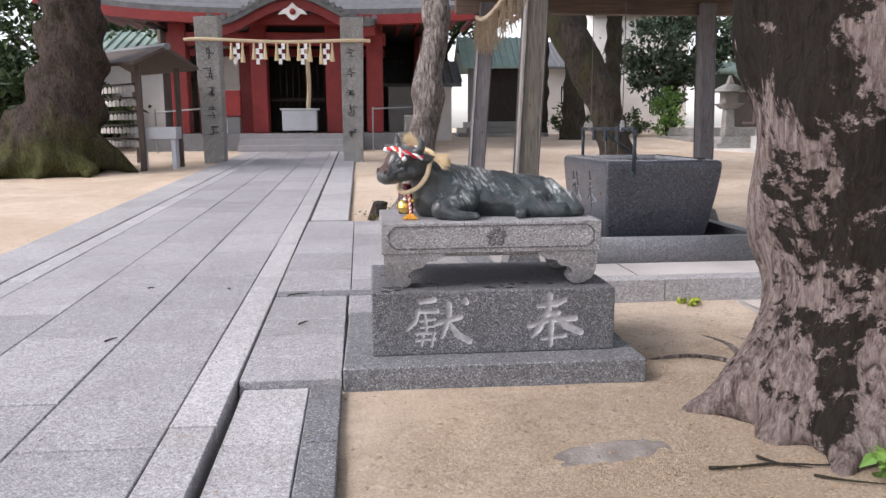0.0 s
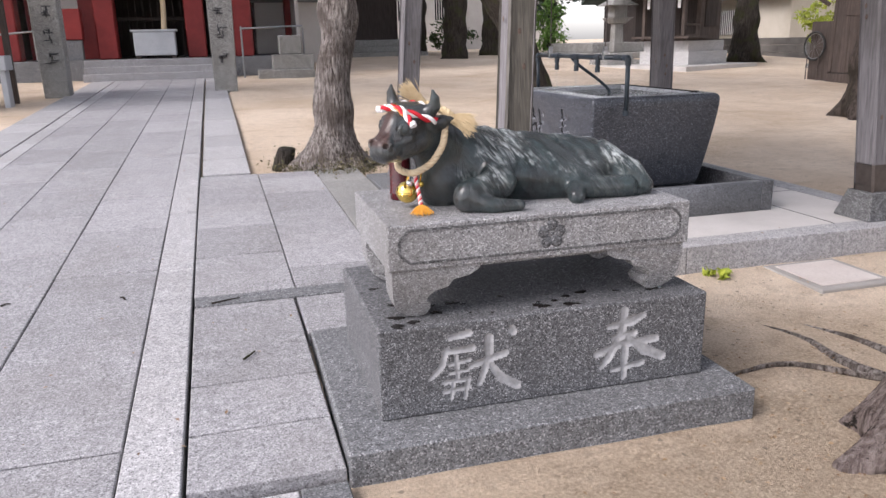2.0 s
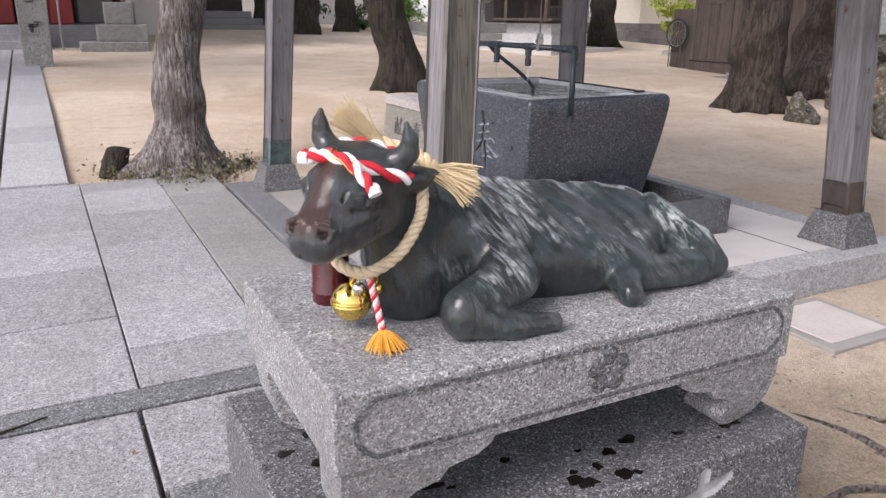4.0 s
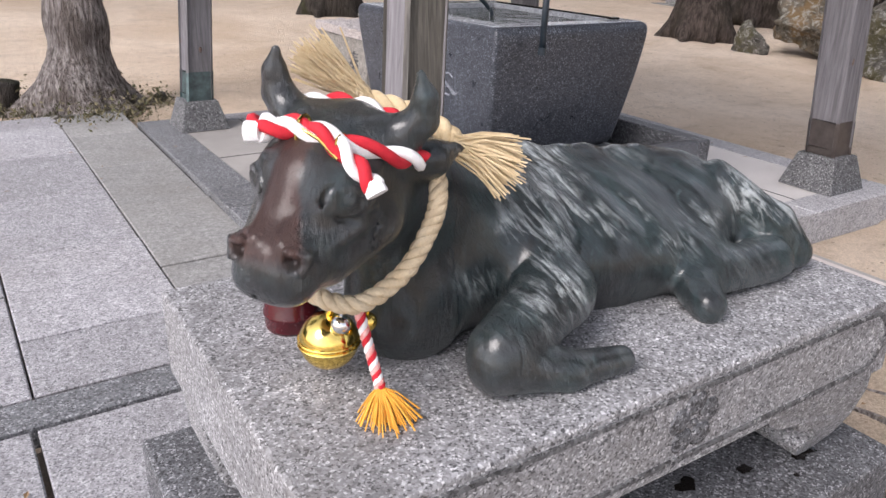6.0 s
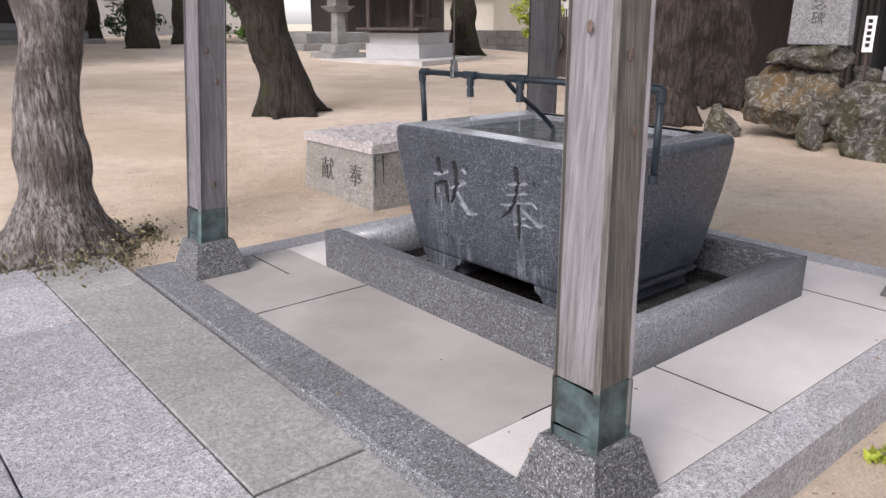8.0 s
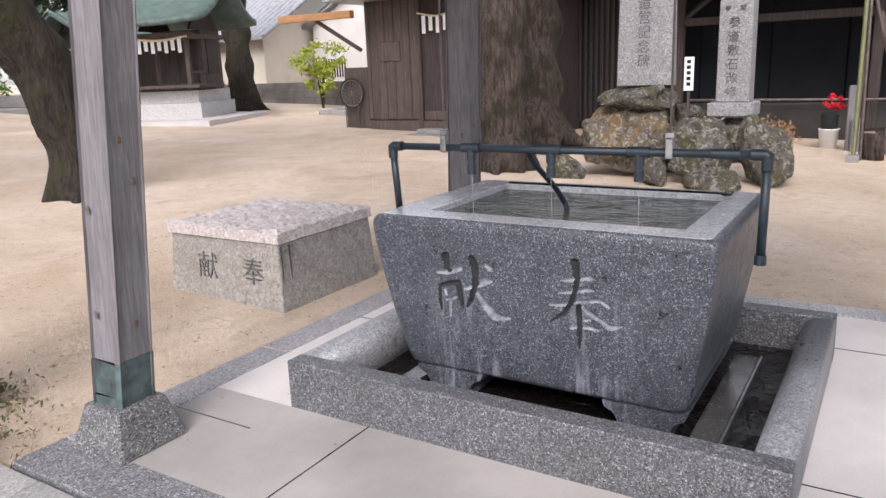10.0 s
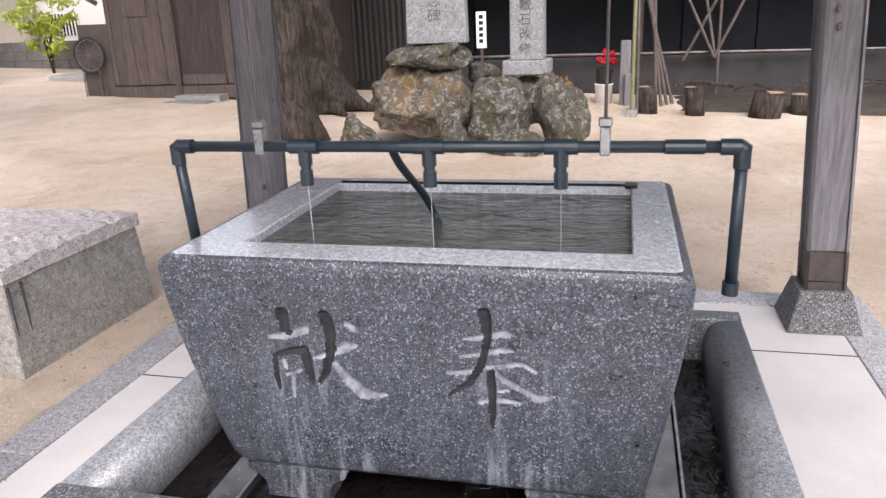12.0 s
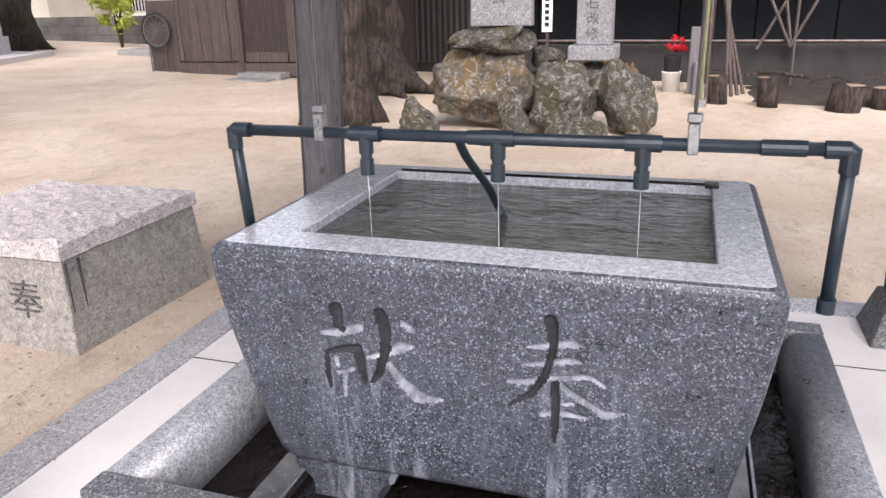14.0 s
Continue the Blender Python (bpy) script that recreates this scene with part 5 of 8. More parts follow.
    circ = lambda r, z: [(cx + r * math.cos(a), cy + r * math.sin(a), z) for a in np.linspace(0, 2 * math.pi, 29)[:-1]]
    rings(bm, [circ(0.043, 0.867), circ(0.045, 0.872), circ(0.045, 0.889), circ(0.0475, 0.893), circ(0.0475, 0.897), circ(0.045, 0.901), circ(0.044, 1.04), circ(0.043, 1.046), circ(0.038, 1.045), circ(0.035, 0.93)], True, True)
    under(part("tube_body", bm, M_LACQUER, None, "", True), cup)


build_cords()


# ---- more materials ----
M_BARK_PALE = bark("peeling_pale_bark", (0.105, 0.082, 0.072), (0.54, 0.485, 0.455), (0.12, 0.095, 0.082), 30, 0.09)
M_BARK_DARK = bark("dark_ridged_bark", (0.022, 0.018, 0.015), (0.060, 0.050, 0.041), (0.042, 0.044, 0.018), 12, 0.06)
M_BARK_GREY = bark("grey_fissured_bark", (0.036, 0.027, 0.022), (0.125, 0.098, 0.083), (0.036, 0.030, 0.020), 16, 0.08)


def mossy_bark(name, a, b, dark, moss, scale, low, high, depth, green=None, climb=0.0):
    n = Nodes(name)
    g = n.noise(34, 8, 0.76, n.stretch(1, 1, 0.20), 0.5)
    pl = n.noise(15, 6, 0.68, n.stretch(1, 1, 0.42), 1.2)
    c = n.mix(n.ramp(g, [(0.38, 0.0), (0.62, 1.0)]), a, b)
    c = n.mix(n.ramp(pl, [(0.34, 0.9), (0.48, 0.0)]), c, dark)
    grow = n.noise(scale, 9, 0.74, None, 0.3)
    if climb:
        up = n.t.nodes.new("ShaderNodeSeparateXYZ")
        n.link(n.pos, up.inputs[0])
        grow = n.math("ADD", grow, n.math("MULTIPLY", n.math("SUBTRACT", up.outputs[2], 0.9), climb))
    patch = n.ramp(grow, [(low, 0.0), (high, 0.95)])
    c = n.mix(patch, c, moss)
    if green:
        sep = n.t.nodes.new("ShaderNodeSeparateXYZ")
        n.link(n.pos, sep.inputs[0])
        rise = n.math("ADD", n.math("MULTIPLY", sep.outputs[2], 0.22), n.math("MULTIPLY", n.noise(1.6, 7, 0.7), 0.9))
        c = n.mix(n.ramp(rise, [(0.56, 0.85), (0.82, 0.0)]), c, n.mix(n.ramp(g, [(0.4, 0.0), (0.6, 1.0)]), (green[0] * 0.4, green[1] * 0.4, green[2] * 0.4), green))
    return n.done(c, 0.95, bump=n.math("ADD", g, n.math("MULTIPLY", pl, 1.4)), depth=depth, spec=0.2)


M_BARK_FOOT = mossy_bark("dark_bark_with_green_moss", (0.045, 0.034, 0.028), (0.135, 0.105, 0.088), (0.020, 0.015, 0.013), (0.035, 0.032, 0.018), 1.2, 0.54, 0.62, 0.09, (0.125, 0.135, 0.038))
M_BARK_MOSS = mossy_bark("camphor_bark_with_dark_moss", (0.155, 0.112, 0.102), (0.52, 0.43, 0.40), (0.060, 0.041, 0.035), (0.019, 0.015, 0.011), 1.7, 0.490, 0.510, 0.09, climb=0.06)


def rock_material(name, a, b, lichen, ochre):
    n = Nodes(name)
    g = n.noise(9, 9, 0.78, None, 0.8)
    c = n.mix(n.ramp(g, [(0.38, 0.0), (0.62, 1.0)]), a, b)
    c = n.mix(n.ramp(n.noise(3.2, 7, 0.7), [(0.46, 0.0), (0.58, 0.85)]), c, ochre)
    c = n.mix(n.ramp(n.noise(13, 8, 0.78, None, 0.8), [(0.52, 0.0), (0.59, 0.85)]), c, lichen)
    # low parts of the bump are painted near-black, as shade in cavities
    c = n.mix(n.ramp(g, [(0.30, 0.9), (0.42, 0.0)]), c, (0.018, 0.015, 0.012))
    return n.done(c, 0.92, bump=g, depth=0.14, spec=0.25)


M_ROCK = rock_material("lichened_rock", (0.09, 0.08, 0.062), (0.27, 0.235, 0.185), (0.56, 0.54, 0.48), (0.31, 0.20, 0.095))
M_ROCK_GREY = rock_material("grey_rock", (0.075, 0.068, 0.058), (0.235, 0.215, 0.185), (0.52, 0.50, 0.455), (0.125, 0.112, 0.055))


def leaf_material(name, a, b):
    n = Nodes(name)
    r = n.t.nodes.new("ShaderNodeNewGeometry").outputs["Random Per Island"]
    c = n.mix(r, a, b)
    n.b.inputs["Subsurface Weight"].default_value = 0.0
    return n.done(c, 0.55, spec=0.3)


M_LEAF = leaf_material("dark_green_leaves", (0.025, 0.05, 0.018), (0.075, 0.115, 0.04))
M_LEAF_YELLOW = leaf_material("yellow_green_leaves", (0.22, 0.28, 0.03), (0.38, 0.42, 0.06))
M_LEAF_FRESH = leaf_material("fresh_green_leaves", (0.07, 0.16, 0.03), (0.16, 0.27, 0.06))
M_LEAF_PINE = leaf_material("pine_needles", (0.030, 0.055, 0.032), (0.085, 0.12, 0.075))
M_MOSS = leaf_material("moss_and_weeds", (0.06, 0.062, 0.025), (0.20, 0.165, 0.095))
M_DEAD = leaf_material("dead_leaves", (0.16, 0.085, 0.04), (0.33, 0.22, 0.12))
M_VERMILION = plain("vermilion_paint", (0.20, 0.014, 0.014), (0.26, 0.022, 0.02), 3, 0.55)
M_PLASTER = plain("white_plaster", (0.66, 0.63, 0.60), (0.74, 0.72, 0.69), 1.5, 0.9)
M_CREAM = plain("cream_plaster", (0.58, 0.53, 0.44), (0.66, 0.61, 0.53), 1.2, 0.9)
M_TILE = plain("grey_roof_tiles", (0.10, 0.105, 0.11), (0.19, 0.195, 0.20), 5, 0.5, vary=0.2)
M_TILE_PALE = plain("pale_glazed_tiles", (0.28, 0.29, 0.31), (0.44, 0.45, 0.47), 5, 0.35, vary=0.25)
M_VERDIGRIS = plain("pale_verdigris_roof", (0.30, 0.44, 0.40), (0.40, 0.53, 0.48), 2, 0.6)
M_VERDIGRIS_DARK = plain("dark_verdigris_roof", (0.055, 0.095, 0.080), (0.12, 0.17, 0.145), 4, 0.6, vary=0.2)
M_WOOD_DARK = timber("dark_aged_boards", (0.030, 0.022, 0.020), (0.058, 0.043, 0.038), (0.042, 0.033, 0.030), "z", 0.8, 0.25, 45)
M_WOOD_MID = timber("aged_brown_boards", (0.065, 0.047, 0.040), (0.115, 0.088, 0.075), (0.060, 0.046, 0.039), "z", 0.8, 0.25, 45)
M_WOOD_ORANGE = timber("orange_new_timber", (0.38, 0.19, 0.08), (0.48, 0.26, 0.12), (0.32, 0.16, 0.07), "y", 0.6, 0.1, 45)
M_WOOD_CUT = timber("cut_log_wood", (0.30, 0.20, 0.13), (0.42, 0.30, 0.20), (0.22, 0.15, 0.10), "z", 0.85)
# the open shed's inner shade is put into this near-black colour
M_SHEET = plain("shade_dark_sheeting", (0.007, 0.008, 0.011), (0.013, 0.014, 0.018), 1.0, 0.8, spec=0.2)
M_BLOCKWALL = plain("old_block_wall", (0.085, 0.08, 0.075), (0.16, 0.15, 0.142), 2.0, 0.9, fine=90, depth=0.004)
M_STONE_PALE = granite("pale_shrine_stone", (0.56, 0.55, 0.545), (0.44, 0.43, 0.425), (0.25, 0.25, 0.25), (0.66, 0.65, 0.645), 140, 0.3, 0.8)
M_WALL_DARK = plain("dark_concrete", (0.018, 0.016, 0.016), (0.040, 0.036, 0.035), 2.0, 0.9, fine=90, depth=0.004)
M_SOIL = plain("dark_soil", (0.030, 0.022, 0.016), (0.065, 0.05, 0.038), 6, 0.95, fine=40, depth=0.02)
M_BAMBOO = plain("green_bamboo", (0.12, 0.135, 0.06), (0.19, 0.20, 0.10), 5, 0.45)
M_RUST = plain("rusty_pipe", (0.09, 0.066, 0.055), (0.17, 0.15, 0.14), 10, 0.55, 0.6)
M_PAPER = plain("white_paper", (0.80, 0.79, 0.78), (0.84, 0.83, 0.82), 8, 0.9)
M_PLAQUE = plain("pale_wood_plaques", (0.50, 0.47, 0.45), (0.68, 0.66, 0.64), 9, 0.8, vary=0.25)
M_METALBOX = plain("grey_painted_box", (0.40, 0.42, 0.45), (0.48, 0.50, 0.53), 3, 0.5)
M_RUBBER = plain("black_tyre", (0.018, 0.018, 0.018), (0.03, 0.03, 0.03), 20, 0.8)
M_CEMENT = plain("old_cement_patch", (0.15, 0.13, 0.115), (0.28, 0.255, 0.23), 8, 0.95, fine=60, depth=0.006)


# ---- trees ----
def leaves(name, centre, radius, count, size, material, parent=None, seed=0, flat=0.7, clumps=26):
    """A crown of small folded leaves, gathered in clumps with gaps between."""
    rnd = np.random.RandomState(seed + 11)
    c = np.array(centre, float)
    dirs = rnd.normal(size=(clumps, 3))
    dirs /= np.linalg.norm(dirs, axis=1)[:, None]
    hubs = c + dirs * (rnd.uniform(0.25, 1.0, (clumps, 1)) ** 0.6) * np.array([radius, radius, radius * flat])
    hr = radius * rnd.uniform(0.16, 0.36, clumps)
    pick = rnd.randint(0, clumps, count)
    p = hubs[pick] + rnd.normal(size=(count, 3)) * (hr[pick] * 0.55)[:, None] * np.array([1, 1, 0.7])
    a = rnd.normal(size=(count, 3))
    a /= np.linalg.norm(a, axis=1)[:, None]
    b = np.cross(a, rnd.normal(size=(count, 3)))
    b /= np.linalg.norm(b, axis=1)[:, None]
    n = np.cross(a, b)
    s = size * rnd.uniform(0.6, 1.3, count)[:, None]
    V = np.stack([p - a * s, p + b * s * 0.42 + n * s * 0.12, p + a * s, p - b * s * 0.42 + n * s * 0.12], 1).reshape(-1, 3)
    F = np.arange(count * 4).reshape(-1, 4)
    F = np.concatenate([F[:, [0, 1, 2]], F[:, [0, 2, 3]]])
    ob = mesh_part(name, V, F, material, None, "", False)
    if parent:
        under(ob, parent)
    return ob


def build_tree(name, label, x, y, line, radii, flare, roots, material, crown=None, seed=0, h=0.05, top_limbs=3, stout=1.0):
    """line: places of the trunk above the foot (dx, dy, height); flare: radius of the foot; roots: (angle, reach)."""
    z0 = hill(x, y)
    tree = thing(name, label, "tree", at=(x, y, z0))
    pts = [np.array((x + a, y + b, z0 + c)) for a, b, c in line]
    rnd = random.Random(seed)
    ends = []
    for ang, reach in roots:
        a = radians(ang)
        ends.append((np.array((x + math.cos(a) * reach, y + math.sin(a) * reach, hill(0, y + math.sin(a) * reach) - 0.02)), a, reach))

    def shape(P):
        q = P + np.stack([0.045 * flare * np.sin(P[..., 2] * 7 + P[..., 1] * 5), 0.045 * flare * np.sin(P[..., 2] * 6 + P[..., 0] * 5 + 1), 0 * P[..., 0]], -1)
        ang = np.arctan2(P[..., 1] - y, P[..., 0] - x)
        d = sd_bar(q, pts[0] - np.array((0, 0, 0.3)), pts[0], radii[0], radii[0])
        for a, b, ra, rb in zip(pts, pts[1:], radii, radii[1:]):
            d = blend(d, sd_bar(q, a, b, ra, rb), 0.12)
        for e, a, reach in ends:
            s = np.array((x + math.cos(a) * radii[0] * 0.5, y + math.sin(a) * radii[0] * 0.5, z0 + reach * 0.55 + 0.05))
            m = 0.5 * (s + e) - np.array((0, 0, reach * 0.14))
            d = blend(d, sd_bar(q, s, m, radii[0] * 0.30 * stout, radii[0] * 0.20 * stout), 0.16 * stout)
            d = blend(d, sd_bar(q, m, e, radii[0] * 0.20 * stout, 0.05), 0.14 * stout)
        ridge = 0.02 * radii[0] * np.sin(ang * 17 + 2.5 * np.sin(P[..., 2] * 2.1)) + 0.018 * radii[0] * np.sin(ang * 31 + P[..., 2] * 5)
        return d + ridge

    zt = min(pts[-1][2], z0 + 4.6)
    ex = max([r for _, r in roots] + [flare]) + 0.15
    lo = (min([x - ex] + [p[0] - max(radii) - 0.1 for p in pts]), min([y - ex] + [p[1] - max(radii) - 0.1 for p in pts]), z0 - 0.12)
    hi = (max([x + ex] + [p[0] + max(radii) + 0.1 for p in pts]), max([y + ex] + [p[1] + max(radii) + 0.1 for p in pts]), pts[-1][2] + radii[-1] + 0.1)
    V, F = skin(shape, lo, hi, h)
    under(mesh_part("trunk", V, F, material), tree)
    if crown:
        top = Vector(pts[-1])
        c = top + Vector((0, 0, crown[0] * 0.75 + 0.4))
        for k in range(top_limbs):
            a = 2 * math.pi * k / top_limbs + seed
            e = top + Vector((math.cos(a) * crown[0] * 0.8, math.sin(a) * crown[0] * 0.8, crown[0] * 0.9))
            bm = bmesh.new()
            tube(bm, curve_points([top - Vector((0, 0, 0.2)), top.lerp(e, 0.45) + Vector((0, 0, 0.2)), e], 9), [radii[-1] * (0.85 - 0.085 * i) for i in range(9)], 9, wobble=0.15)
            under(part("limb", bm, material, None, "", True), tree)
        leaves("crown", c, crown[0], crown[1], crown[2], crown[3], tree, seed)
    return tree


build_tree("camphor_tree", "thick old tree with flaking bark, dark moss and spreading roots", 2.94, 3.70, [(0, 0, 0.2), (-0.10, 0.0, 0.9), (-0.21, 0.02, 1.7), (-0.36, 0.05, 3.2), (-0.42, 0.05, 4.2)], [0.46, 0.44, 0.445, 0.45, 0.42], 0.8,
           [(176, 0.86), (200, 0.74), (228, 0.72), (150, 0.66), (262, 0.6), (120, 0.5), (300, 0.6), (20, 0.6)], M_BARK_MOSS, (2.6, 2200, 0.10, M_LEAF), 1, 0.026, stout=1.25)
build_tree("shade_tree", "huge dark-barked tree with a broad mossy foot beside the path", -6.3, 17.2, [(0, 0, 0.3), (0.25, 0, 1.2), (0.55, 0, 2.4), (0.65, 0, 4.0), (0.7, 0, 6.0)], [0.98, 0.78, 0.64, 0.56, 0.5], 2.0,
           [(0, 1.9), (-40, 1.5), (-80, 1.4), (-120, 1.6), (-165, 2.0), (170, 2.0), (60, 1.4)], M_BARK_FOOT, (4.2, 9000, 0.16, M_LEAF), 2, 0.085)
build_tree("slim_tree", "slim tree with pale peeling bark behind the ox", 1.10, 10.02, [(0, 0, 0.15), (0.02, 0, 0.6), (0.14, 0, 1.6), (0.26, 0, 2.6), (0.34, 0.05, 4.2)], [0.215, 0.185, 0.178, 0.150, 0.12], 0.45,
           [(185, 0.52), (220, 0.38), (270, 0.36), (320, 0.42), (0, 0.52), (90, 0.4)], M_BARK_PALE, (2.2, 3000, 0.09, M_LEAF), 3, 0.024)
build_tree("leaning_tree", "dark-barked tree leaning over the yard", 5.33, 14.75, [(0, 0, 0.2), (-0.15, 0, 0.9), (-0.42, 0, 1.7), (-0.95, 0, 2.6), (-1.5, 0.1, 3.6), (-2.0, 0.2, 5.0)], [0.36, 0.29, 0.32, 0.34, 0.30, 0.24], 0.7,
           [(0, 0.75), (-70, 0.5), (-140, 0.55), (170, 0.5)], M_BARK_DARK, (3.2, 6000, 0.13, M_LEAF), 4, 0.05)
build_tree("zelkova_tree", "straight brown-barked tree standing in the yard behind the basin", 9.58, 11.28, [(0, 0, 0.25), (0, 0, 0.8), (0.02, -0.02, 2.0), (0.03, -0.03, 3.4), (0.05, 0, 5.2)], [0.40, 0.35, 0.325, 0.31, 0.28], 0.6,
           [(200, 0.62), (240, 0.55), (275, 0.58), (150, 0.62), (120, 0.5), (310, 0.5), (20, 0.5)], M_BARK_GREY, (3.2, 2600, 0.14, M_LEAF), 5, 0.04)
build_tree("buttressed_tree", "thick grey-barked tree with buttress roots beside the memorial stones", 12.2, 12.05, [(0, 0, 0.3), (0, 0, 1.0), (0, -0.03, 2.0), (0, -0.05, 3.4), (0.05, 0, 5.2)], [0.60, 0.53, 0.49, 0.47, 0.42], 1.0,
           [(200, 0.95), (240, 1.05), (275, 1.15), (165, 0.8), (130, 0.8), (300, 1.1), (20, 0.8)], M_BARK_GREY, (3.6, 3000, 0.14, M_LEAF), 15, 0.055)
build_tree("old_tree", "old tree with a broken branch stub beside the small shrine", 16.4, 23.4, [(0, 0, 0.2), (0.0, 0.05, 1.2), (0.05, 0.1, 2.2), (0.1, 0.15, 4.2)], [0.46, 0.37, 0.36, 0.32], 0.7,
           [(180, 0.75), (240, 0.7), (290, 0.75), (120, 0.6)], M_BARK_DARK, (2.4, 3500, 0.13, M_LEAF), 6, 0.06)
for _k, (_x, _y, _r) in enumerate(((8.5, 30.0, 0.42), (7.9, 33.5, 0.36), (10.5, 31.5, 0.36))):
    build_tree("straight_tree", "straight dark-barked tree standing in the far yard", _x, _y, [(0, 0, 0.2), (0.05, 0, 2.0), (0.1, 0, 5.0)], [_r * 1.1, _r, _r * 0.85], 0.7, [(200, 0.7), (300, 0.7)], M_BARK_DARK, (2.4, 1500, 0.16, M_LEAF_PINE), 7 + _k, 0.10)
# trees at x 24-25, y 1.5-14.5 are unseen, added to darken the water's reflection
for _k, (_x, _y, _z, _r, _m) in enumerate(((-13.5, 23.5, 3.0, 3.2, M_LEAF), (-10.5, 30, 4.5, 3.4, M_LEAF), (-16.5, 20, 4.5, 4.0, M_LEAF), (-7.5, 40, 7.0, 5.0, M_LEAF), (3.8, 36, 7.5, 3.2, M_LEAF), (15.0, 36, 4.8, 2.6, M_LEAF_PINE), (18.5, 33, 5.2, 3.0, M_LEAF_PINE), (-22, 30, 6.0, 6.0, M_LEAF), (24, 40, 7, 5.0, M_LEAF), (24, 8.5, 7.6, 4.4, M_LEAF), (25, 1.5, 7.6, 4.8, M_LEAF), (25, 14.5, 8.6, 4.4, M_LEAF), (-11.0, 22.0, 1.9, 2.1, M_LEAF), (-15.0, 27.0, 2.2, 2.6, M_LEAF), (-19, 23, 2.6, 3.2, M_LEAF), (-9.0, 25.5, 2.0, 1.7, M_LEAF), (-12.5, 33, 4.0, 4.0, M_LEAF))):
    _t = thing("background_tree", "dense evergreen backdrop tree at the edge of the yard", "tree", "trees round the yard", at=(_x, _y, hill(_x, _y)))
    _bm = bmesh.new()
    tube(_bm, [(_x, _y, hill(_x, _y) - 0.1), (_x + 0.1, _y, _z * 0.5), (_x, _y + 0.1, _z + _r * 0.3)], [0.3, 0.24, 0.12], 9, wobble=0.2)
    under(part("trunk", _bm, M_BARK_DARK, None, "", True), _t)
    for _j in range(3):
        _a = _j * 2.1 + _k
        _bm = bmesh.new()
        tube(_bm, [(_x, _y, _z * 0.6), (_x + math.cos(_a) * _r * 0.6, _y + math.sin(_a) * _r * 0.6, _z + _r * 0.1)], [0.14, 0.05], 7)
        under(part("limb", _bm, M_BARK_DARK), _t)
    leaves("crown", (_x, _y, _z), _r, 5200, 0.17, _m, _t, 20 + _k, 0.85, 40)


def shrub(name, label, x, y, z, r, count, size, material, seed, flat=1.0):
    s = thing(name, label, "shrub", at=(x, y, hill(x, y)))
    bm = bmesh.new()
    for k in range(4):
        a = k * 1.7 + seed
        tube(bm, [(x, y, hill(x, y) - 0.05), (x + 0.1 * math.cos(a), y + 0.1 * math.sin(a), z - r * 0.4), (x + r * 0.5 * math.cos(a), y + r * 0.5 * math.sin(a), z + r * 0.3)], [0.035, 0.025, 0.008], 6)
    under(part("stems", bm, M_BARK_DARK), s)
    leaves("leaves", (x, y, z), r, count, size, material, s, seed, flat, 22)


shrub("shrub", "bright yellow-green shrub before the block wall", 17.9, 21.6, 1.75, 0.75, 1500, 0.075, M_LEAF_YELLOW, 1, 1.25)
shrub("shrub", "bright green bush beside the small shrine", 12.8, 31.0, 2.0, 1.0, 1300, 0.09, M_LEAF_FRESH, 2, 1.0)
shrub("shrub", "low dark green bush by the far houses", 9.3, 33.0, 1.7, 0.9, 1500, 0.08, M_LEAF, 3, 0.8)
shrub("shrub", "low dark green bush by the far houses", 11.6, 32.4, 1.5, 0.9, 1500, 0.08, M_LEAF, 4, 0.7)


